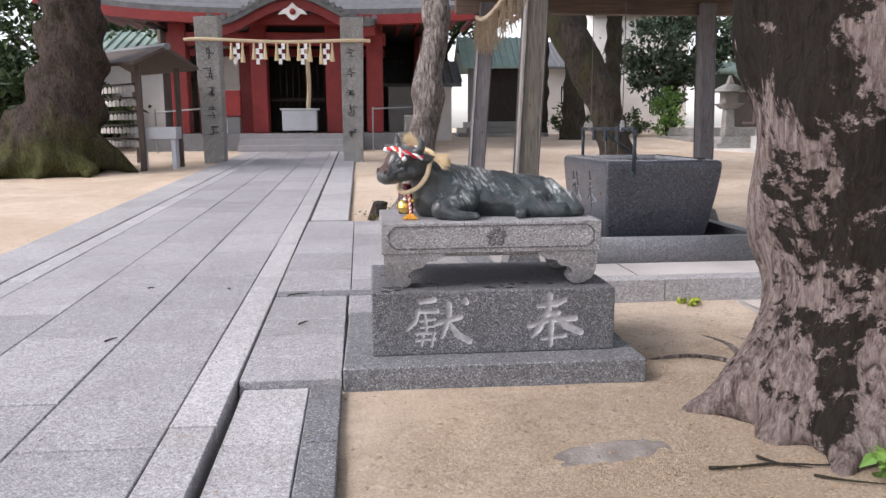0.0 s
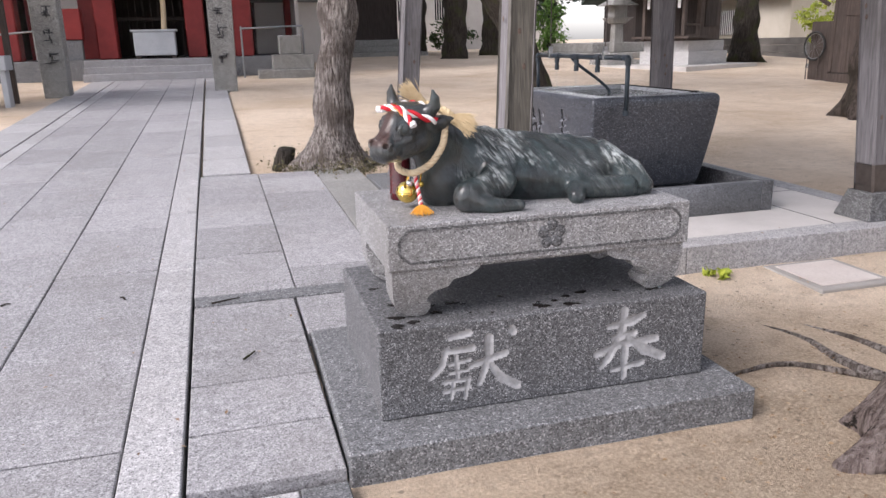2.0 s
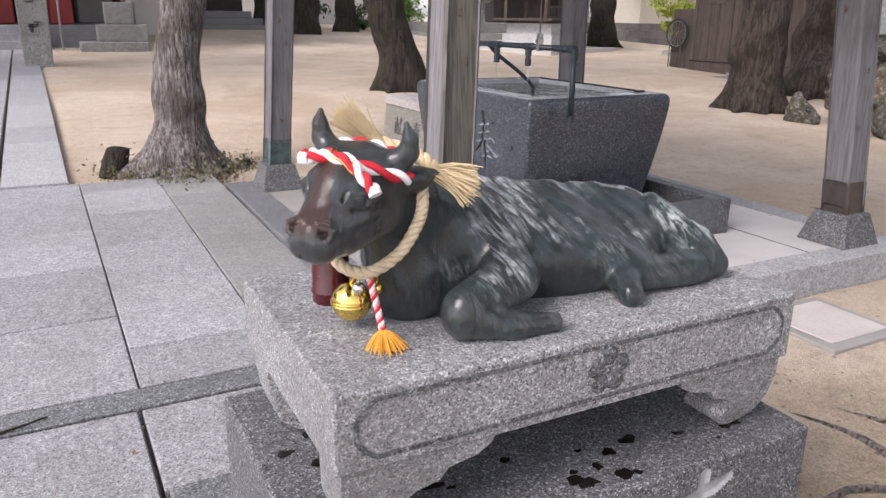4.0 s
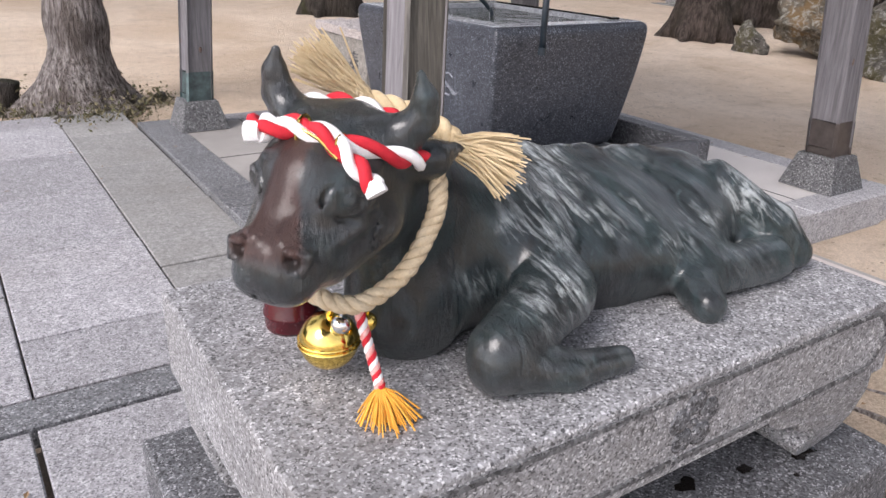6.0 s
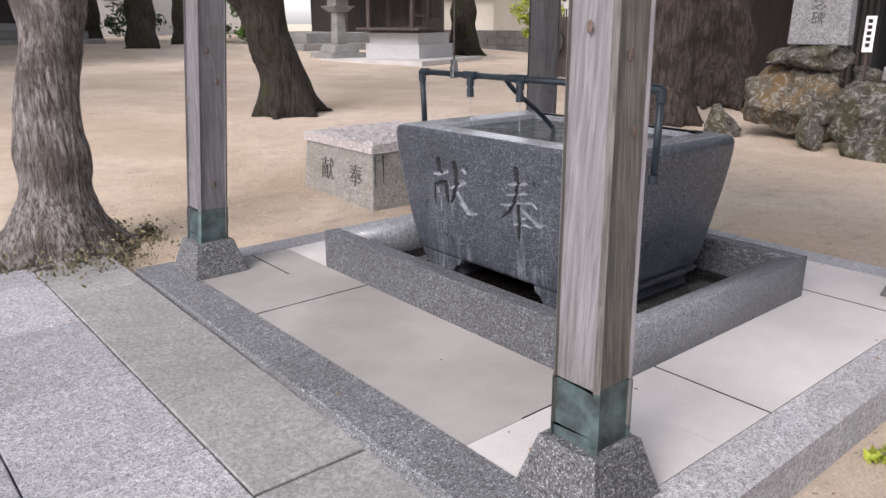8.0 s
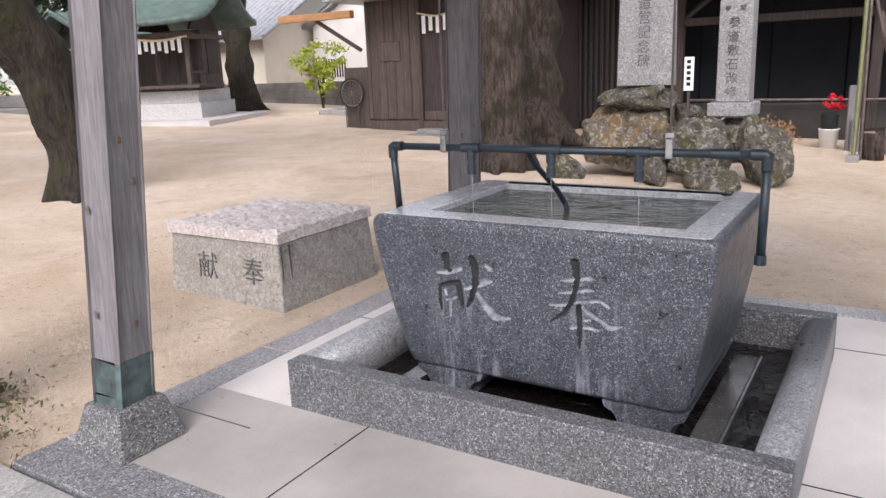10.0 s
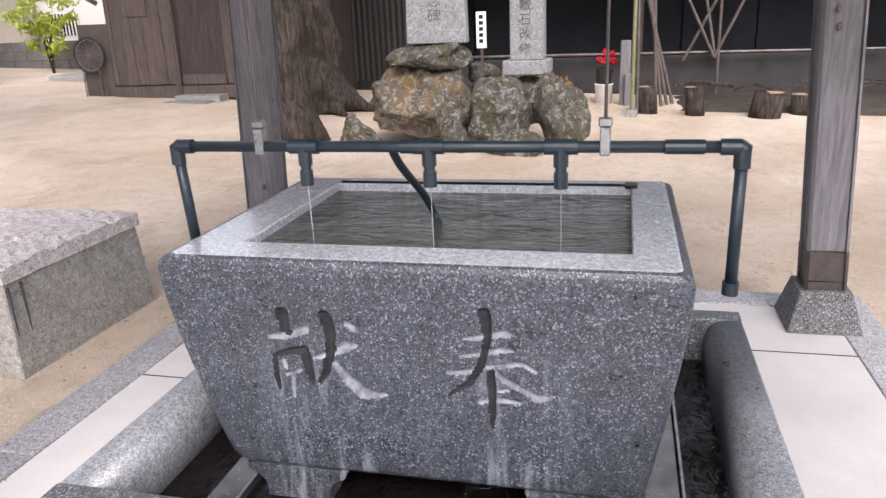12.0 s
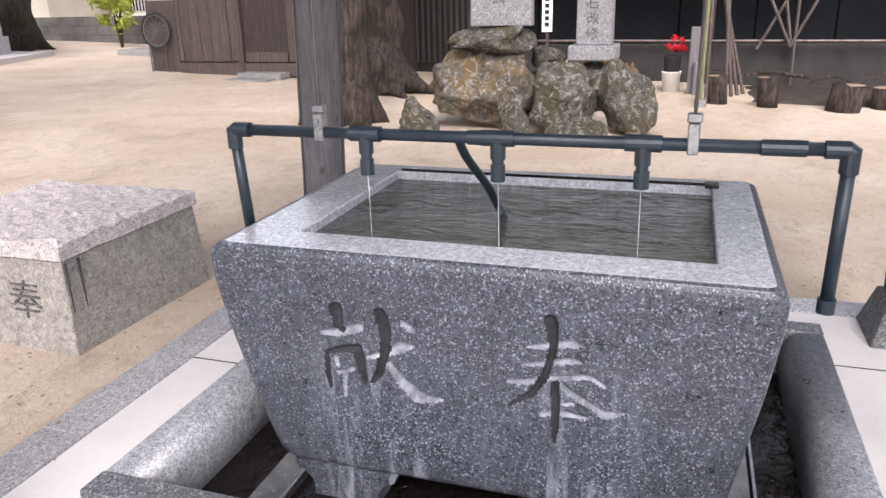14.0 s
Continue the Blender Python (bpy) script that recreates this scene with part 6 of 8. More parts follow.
# ---- gate pillars and straw rope ----
def build_gate():
    for x, flip in ((-3.415, 0), (0.035, 1)):
        z0 = hill(0, 19.8)
        p = thing("gate_pillar", "tall rough granite gate pillar with worn carved letters", "stone pillar", "pair of gate pillars", at=(x, 19.8, z0))
        bm = bmesh.new()
        frustum(bm, x, 19.8, z0 - 0.1, 4.06, 0.245, 0.245, 0.285, 0.285, 0.02, 0.03 * (1 - 2 * flip) * -1)
        body = under(part("shaft", bm, M_STONE_OLD), p)
        rnd = random.Random(3 + flip)
        for k in range(5):
            bm = bmesh.new()
            zc = 3.2 - k * 0.47
            for _ in range(7):
                w, h = rnd.choice(((0.16, 0.022), (0.022, 0.14), (0.11, 0.02), (0.02, 0.09)))
                u, v = rnd.uniform(-0.07, 0.07), rnd.uniform(-0.11, 0.11)
                block(bm, x + u - w / 2, x + u + w / 2, 19.515, 19.56, zc + v - h / 2, zc + v + h / 2)
            under(part("worn_letter", bm, M_CARVED_DARK), body)
    rope = thing("sacred_rope", "straw rope with tassels and white paper streamers between the pillars", "straw rope", at=(-1.7, 19.5, 3.5))
    twist("rope", [(-3.95, 19.44, 3.50), (-3.4, 19.43, 3.515), (-1.7, 19.45, 3.46), (0.0, 19.43, 3.50), (0.50, 19.44, 3.49)], 0.040, 3, 30, rope, (M_ROPE,), 220, 6)
    rnd = random.Random(8)
    for k in range(10):
        x = -2.85 + k * 0.27
        bm = bmesh.new()
        L = 0.42 + rnd.uniform(-0.05, 0.08)
        rows = []
        for i, (r, t) in enumerate(((0.022, 0), (0.026, 0.25), (0.038, 0.55), (0.062, 1.0))):
            rows.append([(x + r * math.cos(a) + rnd.uniform(-0.004, 0.004), 19.44 + r * math.sin(a), 3.43 - L * t) for a in np.linspace(0, 2 * math.pi, 11)[:-1]])
        rings(bm, rows)
        under(part("straw_tassel", bm, M_STRAW), rope)
    for k in range(5):
        x = -2.72 + k * 0.54
        bm = bmesh.new()
        for i in range(4):
            s = (-1) ** i * 0.04
            block(bm, x + s - 0.042, x + s + 0.042, 19.40 + 0.006 * i, 19.403 + 0.006 * i, 3.28 - 0.12 * i, 3.42 - 0.12 * i)
        under(part("paper_streamer", bm, M_PAPER), rope)


build_gate()


# ---- main hall ----
def arch(x0, x1, zc, rise, n=25):
    """Outline of an undulating gable: low wings and a raised middle."""
    out = []
    for i in range(n):
        u = i / (n - 1) * 2 - 1
        out.append((x0 + (x1 - x0) * i / (n - 1), zc + rise * (math.cos(u * math.pi) * 0.5 + 0.5) ** 0.8 + 0.22 * abs(u) ** 5))
    return out


def build_hall():
    hall = thing("shrine_hall", "vermilion wooden shrine hall with tiled curved gable and stone steps", "shrine hall", at=(-1.7, 27, 0.7))
    F, Z = 24.35, 1.215

    def box(name, x0, x1, y0, y1, z0, z1, m, bevel=0.012, label=""):
        bm = bmesh.new()
        block(bm, x0, x1, y0, y1, z0, z1, bevel)
        return under(part(name, bm, m, None, label), hall)

    box("stone_floor", -6.6, 2.5, F, 34, 0.3, Z, M_KERB)
    for k in range(3):
        box("step", -3.55, 0.15, 23.64 + 0.24 * k, F + 0.01 * k, 0.3, 0.68 + 0.178 * (k + 1) - 0.003 * k, M_PATH)
    for x in (-5.45, -3.0, -0.66, 0.64):
        bm = bmesh.new()
        block(bm, x - 0.26, x + 0.26, 24.85, 25.37, Z, 4.6, 0.03)
        under(part("pillar", bm, M_VERMILION), hall)
    for x in (-5.45, 2.3):
        box("pillar", x - 0.2, x + 0.2, 28.2, 28.6, Z, 4.6, M_VERMILION)
    box("wall", -5.2, -3.9, 26.6, 26.75, Z, 4.4, M_PLASTER, 0.005, "white plaster")
    box("wall", -3.9, -3.3, 26.6, 26.75, Z, 4.4, M_VERMILION, 0.005)
    box("wall", 0.35, 0.9, 26.6, 26.75, Z, 4.4, M_VERMILION, 0.005)
    box("wall", -6.5, 2.4, 31.9, 32.05, Z, 5.0, M_WOOD_DARK, 0.005)
    box("wall", -6.5, -6.4, 26.6, 31.9, Z, 5.0, M_PLASTER, 0.005)
    box("wall", 2.3, 2.4, 26.6, 31.9, Z, 5.0, M_PLASTER, 0.005)
    box("ceiling_board", -6.5, 2.4, 25.4, 31.9, 4.62, 4.70, M_WOOD_DARK, 0.005)
    box("lintel", -5.8, 1.0, 24.95, 25.25, 3.95, 4.35, M_VERMILION)
    box("lintel", -5.8, 1.0, 26.5, 26.7, 3.75, 4.0, M_VERMILION)
    for k in range(9):
        x = -2.7 + k * 0.22
        box("lattice_bar", x, x + 0.04, 27.6, 27.65, Z, 3.6, M_WOOD_DARK, 0.003)
    box("altar_rail", -3.2, -0.2, 27.5, 27.62, 2.3, 2.42, M_WOOD_DARK)
    # curved porch gable
    top = arch(-4.05, 0.65, 4.28, 0.95)
    for nm, y0, y1, dz0, dz1, m in (("bargeboard", 23.15, 23.30, -0.42, -0.16, M_VERMILION), ("gable_tiles", 22.95, 25.6, -0.16, 0.06, M_TILE)):
        bm = bmesh.new()
        rows = [[(x, y0, z + dz0), (x, y1, z + dz0), (x, y1, z + dz1), (x, y0, z + dz1)] for x, z in top]
        rings(bm, rows)
        bmesh.ops.recalc_face_normals(bm, faces=bm.faces)
        under(part(nm, bm, m), hall)
    for k, (x, z) in enumerate(top):
        bm = bmesh.new()
        tube(bm, [(x, 22.90, z + 0.05), (x, 25.6, z + 0.07)], 0.075, 10)
        under(part("round_tile", bm, M_TILE), hall)
    bm = bmesh.new()
    outline = [(-0.42, 0.0), (-0.30, 0.13), (-0.14, 0.2), (0, 0.34), (0.14, 0.2), (0.30, 0.13), (0.42, 0.0), (0.22, 0.03), (0.1, -0.1), (0, -0.16), (-0.1, -0.1), (-0.22, 0.03)]
    a = [bm.verts.new((-1.7 + u, 23.05, 4.62 + v)) for u, v in outline]
    b = [bm.verts.new((-1.7 + u, 23.12, 4.62 + v)) for u, v in outline]
    for i in range(len(a)):
        j = (i + 1) % len(a)
        bm.faces.new((a[i], a[j], b[j], b[i]))
    bm.faces.new(a)
    bm.faces.new(b[::-1])
    bmesh.ops.recalc_face_normals(bm, faces=bm.faces)
    under(part("gable_pendant", bm, M_PAPER, None, "white carved pendant with a red boss"), hall)
    bm = bmesh.new()
    bmesh.ops.create_uvsphere(bm, u_segments=12, v_segments=8, radius=0.09, matrix=pose(-1.7, 23.04, 4.70))
    under(part("pendant_boss", bm, M_VERMILION), hall)
    # great roof
    bm = bmesh.new()
    n = 9
    prev = None
    for i in range(n):
        t = i / (n - 1)
        y, z = 23.9 + 5.0 * t, 4.75 + 3.6 * t ** 1.35
        row = [bm.verts.new((x, y, z + 0.55 * (abs(x + 1.7) / 7.5) ** 3 * (1 - t))) for x in np.linspace(-9.2 + 1.2 * t, 5.8 - 1.2 * t, 21)]
        if prev:
            for k in range(20):
                bm.faces.new((prev[k], prev[k + 1], row[k + 1], row[k]))
        prev = row
    r = bmesh.ops.extrude_face_region(bm, geom=bm.faces[:])
    for v in r["geom"]:
        if isinstance(v, bmesh.types.BMVert):
            v.co.z += 0.16
    bmesh.ops.recalc_face_normals(bm, faces=bm.faces)
    under(part("main_roof", bm, M_TILE), hall)
    bm = bmesh.new()
    rows = [[(x, 23.82, 4.45 + 0.55 * (abs(x + 1.7) / 7.5) ** 3), (x, 24.2, 4.45 + 0.55 * (abs(x + 1.7) / 7.5) ** 3), (x, 24.2, 4.74 + 0.55 * (abs(x + 1.7) / 7.5) ** 3), (x, 23.82, 4.74 + 0.55 * (abs(x + 1.7) / 7.5) ** 3)] for x in np.linspace(-9.2, 5.8, 21)]
    rings(bm, rows)
    bmesh.ops.recalc_face_normals(bm, faces=bm.faces)
    under(part("eave_board", bm, M_VERMILION), hall)
    for k in range(26):
        x = -9.0 + k * 0.58
        if -4.2 < x < 0.8:
            continue
        e = 0.55 * (abs(x + 1.7) / 7.5) ** 3
        bm = bmesh.new()
        frustum(bm, x, 25.9, 4.5 + e, 4.62 + e, 0.06, 1.7, 0.06, 1.7)
        under(part("rafter", bm, M_VERMILION), hall)
    box("roof_back", -8.0, 4.6, 28.9, 34.0, 6.4, 8.3, M_TILE)
    bm = bmesh.new()
    tube(bm, curve_points([(-1.5, 24.9, 3.9), (-1.45, 24.9, 2.8), (-1.5, 24.9, 1.95)], 8), 0.07, 10)
    under(part("bell_pull", bm, M_ROPE, None, "thick pale bell rope"), hall)
    box("red_post_box", -4.05, -3.55, 24.55, 24.85, 1.75, 2.55, M_VERMILION, 0.02, "red box on a stand")
    box("box_stand", -4.0, -3.6, 24.6, 24.8, Z, 1.75, M_KERB)

    off = thing("offering_box", "grey metal-clad offering box on the hall's steps", "offering box", at=(-1.75, 24.65, Z))
    bm = bmesh.new()
    block(bm, -2.28, -1.2, 24.42, 24.84, Z + 0.08, 1.93, 0.02)
    under(part("body", bm, M_METALBOX), off)
    bm = bmesh.new()
    block(bm, -2.34, -1.14, 24.40, 24.9, 1.931, 1.985, 0.01)
    under(part("grating", bm, M_METALBOX), off)
    for x in (-2.2, -1.28):
        bm = bmesh.new()
        block(bm, x - 0.06, x + 0.06, 24.45, 24.8, Z, Z + 0.082)
        under(part("foot", bm, M_WOOD_DARK), off)
    for xs in ((-5.9, -4.1), (0.55, 2.2)):
        rail = thing("handrail", "thin pale steel handrail along the hall's ramp", "handrail", "handrails", at=(xs[0], 23.6, 0.7))
        for x in xs:
            bm = bmesh.new()
            tube(bm, [(x, 23.6, hill(0, 23.6) - 0.02), (x, 23.6, 1.95 if x < 0 or x > 1 else 2.0)], 0.025, 8)
            under(part("rail_post", bm, M_STEEL), rail)
        bm = bmesh.new()
        tube(bm, [(xs[0], 23.6, 1.85 + 0.1 * (xs[0] > 0)), (xs[1], 23.6, 2.0)], 0.025, 8)
        under(part("rail_bar", bm, M_STEEL), rail)


build_hall()


# ---- plaque rack by the path ----
def build_rack():
    r = thing("plaque_rack", "small roofed timber stand hung with rows of votive plaques", "plaque rack", at=(-4.9, 18.3, 0.48))
    for x, y in ((-5.95, 18.9), (-4.55, 17.6), (-5.35, 20.0), (-4.0, 18.7)):
        bm = bmesh.new()
        block(bm, x - 0.055, x + 0.055, y - 0.055, y + 0.055, hill(0, y) - 0.02, 2.75, 0.006)
        under(part("post", bm, M_WOOD_MID), r)
    e = Vector((1.4, -1.3, 0)).normalized()
    s = Vector((0.6, 1.1, 0)).normalized()
    c = Vector((-4.97, 18.8, 0))
    for sg in (-1, 1):
        bm = bmesh.new()
        a = [c + e * u * 1.35 + s * sg * v + Vector((0, 0, z)) for u in (-1, 1) for v, z in ((0, 3.12), (1.0, 2.72))]
        vs = [bm.verts.new(p) for p in a] + [bm.verts.new(p + Vector((0, 0, 0.07))) for p in a]
        for f in ((0, 1, 3, 2), (4, 6, 7, 5), (0, 4, 5, 1), (2, 3, 7, 6), (1, 5, 7, 3), (0, 2, 6, 4)):
            bm.faces.new([vs[i] for i in f])
        bmesh.ops.recalc_face_normals(bm, faces=bm.faces)
        under(part("roof_slope", bm, M_WOOD_MID, None, "bark-shingled roof slope"), r)
    bm = bmesh.new()
    tube(bm, [c - e * 1.4 + Vector((0, 0, 3.18)), c + e * 1.4 + Vector((0, 0, 3.18))], 0.08, 8)
    under(part("ridge", bm, M_TILE), r)
    for z in (1.0, 1.3, 1.6, 1.9, 2.2):
        bm = bmesh.new()
        p, q = Vector((-5.95, 18.9, z + 0.16)), Vector((-4.55, 17.6, z + 0.16))
        tube(bm, [p, q], 0.02, 6)
        under(part("hanging_bar", bm, M_WOOD_DARK), r)
        for k in range(11):
            t = (k + 0.6) / 11.5
            o = p.lerp(q, t) + s * -0.05
            bm = bmesh.new()
            m = Matrix.Translation(o) @ Matrix((e, s, Vector((0, 0, 1)))).transposed().to_4x4() @ pose(0, 0, 0, 0, 6 * math.sin(k * 7 + z * 9), 0)
            pts = [(-0.065, -0.10), (0.065, -0.10), (0.065, 0.0), (0.0, 0.05), (-0.065, 0.0)]
            aa = [bm.verts.new(m @ Vector((u, -0.006, v - 0.08))) for u, v in pts]
            bb = [bm.verts.new(m @ Vector((u, 0.006, v - 0.08))) for u, v in pts]
            bm.faces.new(aa)
            bm.faces.new(bb[::-1])
            for i in range(5):
                bm.faces.new((aa[i], bb[i], bb[(i + 1) % 5], aa[(i + 1) % 5]))
            under(part("plaque", bm, M_PLAQUE), r)
    t = thing("writing_table", "small pale table under the plaque stand", "table", at=(-4.35, 17.9, 0.46))
    bm = bmesh.new()
    block(bm, -4.75, -3.85, 17.75, 18.25, 1.15, 1.42, 0.01)
    under(part("tabletop", bm, M_METALBOX), t)
    for x in (-4.65, -3.95):
        bm = bmesh.new()
        block(bm, x - 0.05, x + 0.05, 17.85, 18.15, hill(0, 18) - 0.01, 1.152, 0.01)
        under(part("leg", bm, M_METALBOX), t)


build_rack()


# ---- neighbouring roofs, walls and houses ----
def gable_house(name, label, x0, x1, y0, y1, z0, eave, ridge, wall, roof, along="y", over=0.5, group="", windows=(), category="house"):
    h = thing(name, label, category, group, at=((x0 + x1) / 2, (y0 + y1) / 2, z0))
    for nm, b in (("wall", (x0, x0 + 0.15, y0 + 0.152, y1 - 0.152)), ("wall", (x1 - 0.15, x1, y0 + 0.152, y1 - 0.152)), ("wall", (x0, x1, y0, y0 + 0.15)), ("wall", (x0, x1, y1 - 0.15, y1))):
        bm = bmesh.new()
        block(bm, *b, z0 - 0.2, eave, 0.004)
        under(part(nm, bm, wall), h)
    if along == "y":
        xm = (x0 + x1) / 2
        prof = [(x0 - over, eave - 0.1), (xm, ridge), (x1 + over, eave - 0.1)]
        place = lambda u, v, z: (u, v, z)
        lo, hi = y0 - over, y1 + over
        gables = [((x0, y0), (x1, y0)), ((x0, y1), (x1, y1))]
    else:
        ym = (y0 + y1) / 2
        prof = [(y0 - over, eave - 0.1), (ym, ridge), (y1 + over, eave - 0.1)]
        place = lambda u, v, z: (v, u, z)
        lo, hi = x0 - over, x1 + over
    for (u0, za), (u1, zb) in zip(prof, prof[1:]):
        bm = bmesh.new()
        vs = [bm.verts.new(place(u, v, z + dz)) for dz in (0, 0.12) for u, z in ((u0, za), (u1, zb)) for v in (lo, hi)]
        for f in ((0, 1, 3, 2), (4, 6, 7, 5), (0, 4, 5, 1), (2, 3, 7, 6), (1, 5, 7, 3), (0, 2, 6, 4)):
            bm.faces.new([vs[i] for i in f])
        bmesh.ops.recalc_face_normals(bm, faces=bm.faces)
        slope = under(part("roof_slope", bm, roof), h)
        rows = max(3, int((hi - lo) / 0.3))
        V, Fc = [], []
        for k in range(rows + 1):
            v = lo + (hi - lo) * k / rows
            for u, z in ((u0, za), (u1, zb)):
                for a in range(5):
                    an = math.pi * a / 4
                    V.append(place(u, v + 0.06 * math.cos(an), z + 0.12 + 0.06 * math.sin(an)))
            b = k * 10
            Fc += [(b + a, b + a + 1, b + a + 6, b + a + 5) for a in range(4)]
        ob = under(mesh_part("ribbing", V, Fc, roof), slope)
        tagged(ob, kind="stuff")
    for end in (0, 1):
        v = (lo + over, hi - over)[end]
        bm = bmesh.new()
        pts = [place(prof[0][0] + over, v, eave), place(prof[1][0], v, ridge - 0.02), place(prof[2][0] - over, v, eave)]
        d = 0.12 if end == 0 else -0.12
        q = [Vector(p) + (Vector((0, d, 0)) if along == "y" else Vector((d, 0, 0))) for p in pts]
        a, b = [bm.verts.new(p) for p in pts], [bm.verts.new(p) for p in q]
        bm.faces.new(a)
        bm.faces.new(b[::-1])
        for i in range(3):
            bm.faces.new((a[i], a[(i + 1) % 3], b[(i + 1) % 3], b[i]))
        bmesh.ops.recalc_face_normals(bm, faces=bm.faces)
        under(part("gable", bm, wall), h)
    for axis, at, a, b, za, zb in windows:
        bm = bmesh.new()
        if axis == "x":
            block(bm, at - 0.03, at + 0.005, a, b, za, zb)
        else:
            block(bm, a, b, at - 0.03, at + 0.005, za, zb)
        w = under(part("window", bm, M_SHEET), h)
        k = a
        while k <= b:
            bm = bmesh.new()
            if axis == "x":
                block(bm, at - 0.07, at - 0.035, k - 0.015, k + 0.015, za, zb)
            else:
                block(bm, k - 0.015, k + 0.015, at - 0.07, at - 0.035, za, zb)
            under(part("window_bar", bm, M_PAPER), w)
            k += 0.13
    return h


gable_house("house", "cream plastered house with a pale tiled roof beyond the wall", 23.5, 30, 18.0, 26.6, 0.6, 3.4, 5.8, M_PLASTER, M_TILE_PALE, "x", 0.3, windows=(("x", 23.5, 25.0, 26.2, 1.45, 2.15), ("x", 23.5, 22.4, 24.0, 1.45, 2.2)))
gable_house("house", "cream plastered house with barred windows beyond the wall", 21.0, 28, 26.9, 36, 0.6, 3.0, 5.2, M_CREAM, M_TILE_PALE, "y", 0.6, windows=(("x", 21.0, 30.0, 31.4, 1.5, 2.5),))
gable_house("house", "white house with a grey tiled roof far behind the yard", 8.0, 12.5, 42, 48, 1.2, 4.6, 6.2, M_PLASTER, M_TILE, "x", 0.5, windows=(("y", 42.0, 9.0, 9.8, 2.6, 3.6), ("y", 42.0, 11.0, 11.6, 2.6, 3.6)))
gable_house("house", "white two-storey house behind the pines", 14, 20, 46, 53, 1.2, 8.0, 9.6, M_PLASTER, M_TILE, "x", 0.5, windows=(("y", 46.0, 15.2, 16.2, 5.0, 6.2), ("y", 46.0, 17.6, 18.6, 2.2, 3.6)))
gable_house("side_building", "low building with a pale green roof behind the plaque stand", -9.2, -6.6, 27.0, 31, 0.7, 3.7, 4.7, M_PLASTER, M_VERDIGRIS, "x", 0.7, category="building")
gable_house("small_shrine", "small wooden shrine with a pale green copper roof on stone steps", 5.1, 7.2, 34.0, 36.5, 1.6, 4.0, 5.3, M_WOOD_DARK, M_VERDIGRIS, "x", 0.6, category="shrine")
gable_house("side_shrine", "dark timber shrine on a stone base among the trees", 15.0, 17.4, 28.0, 30.5, 1.3, 2.9, 3.7, M_WOOD_DARK, M_VERDIGRIS_DARK, "x", 0.7, category="shrine")
gable_house("storehouse", "white plastered storehouse with grey tiled eaves beside the hall", 1.2, 3.6, 29.6, 33, 1.0, 3.0, 3.9, M_PLASTER, M_TILE, "x", 0.35, category="building")


def stone_base(label, tiers, x, y):
    b = thing("stone_terrace", label, "stone base", at=(x, y, tiers[0][4]))
    for x0, x1, y0, y1, z0, z1 in tiers:
        bm = bmesh.new()
        block(bm, x0, x1, y0, y1, z0, z1, 0.02)
        under(part("tier", bm, M_STONE_OLD), b)


stone_base("stepped grey stone base of the small shrine", ((4.2, 8.1, 32.4, 37.2, 0.85, 1.12), (4.6, 7.7, 32.9, 37.0, 1.12, 1.36), (4.9, 7.4, 33.4, 36.9, 1.36, 1.62)), 6.1, 34)
stone_base("low grey stone base among the trees", ((12.4, 17.2, 26.6, 31.0, 0.7, 0.98), (12.8, 16.8, 27.1, 30.8, 0.98, 1.32)), 14.8, 28)
stone_base("low stacked stone blocks beside the hall", ((0.9, 2.4, 22.9, 23.6, 0.55, 0.86), (1.3, 2.4, 23.0, 23.6, 0.86, 1.25), (1.5, 2.1, 23.1, 23.5, 1.25, 1.75)), 1.6, 23)


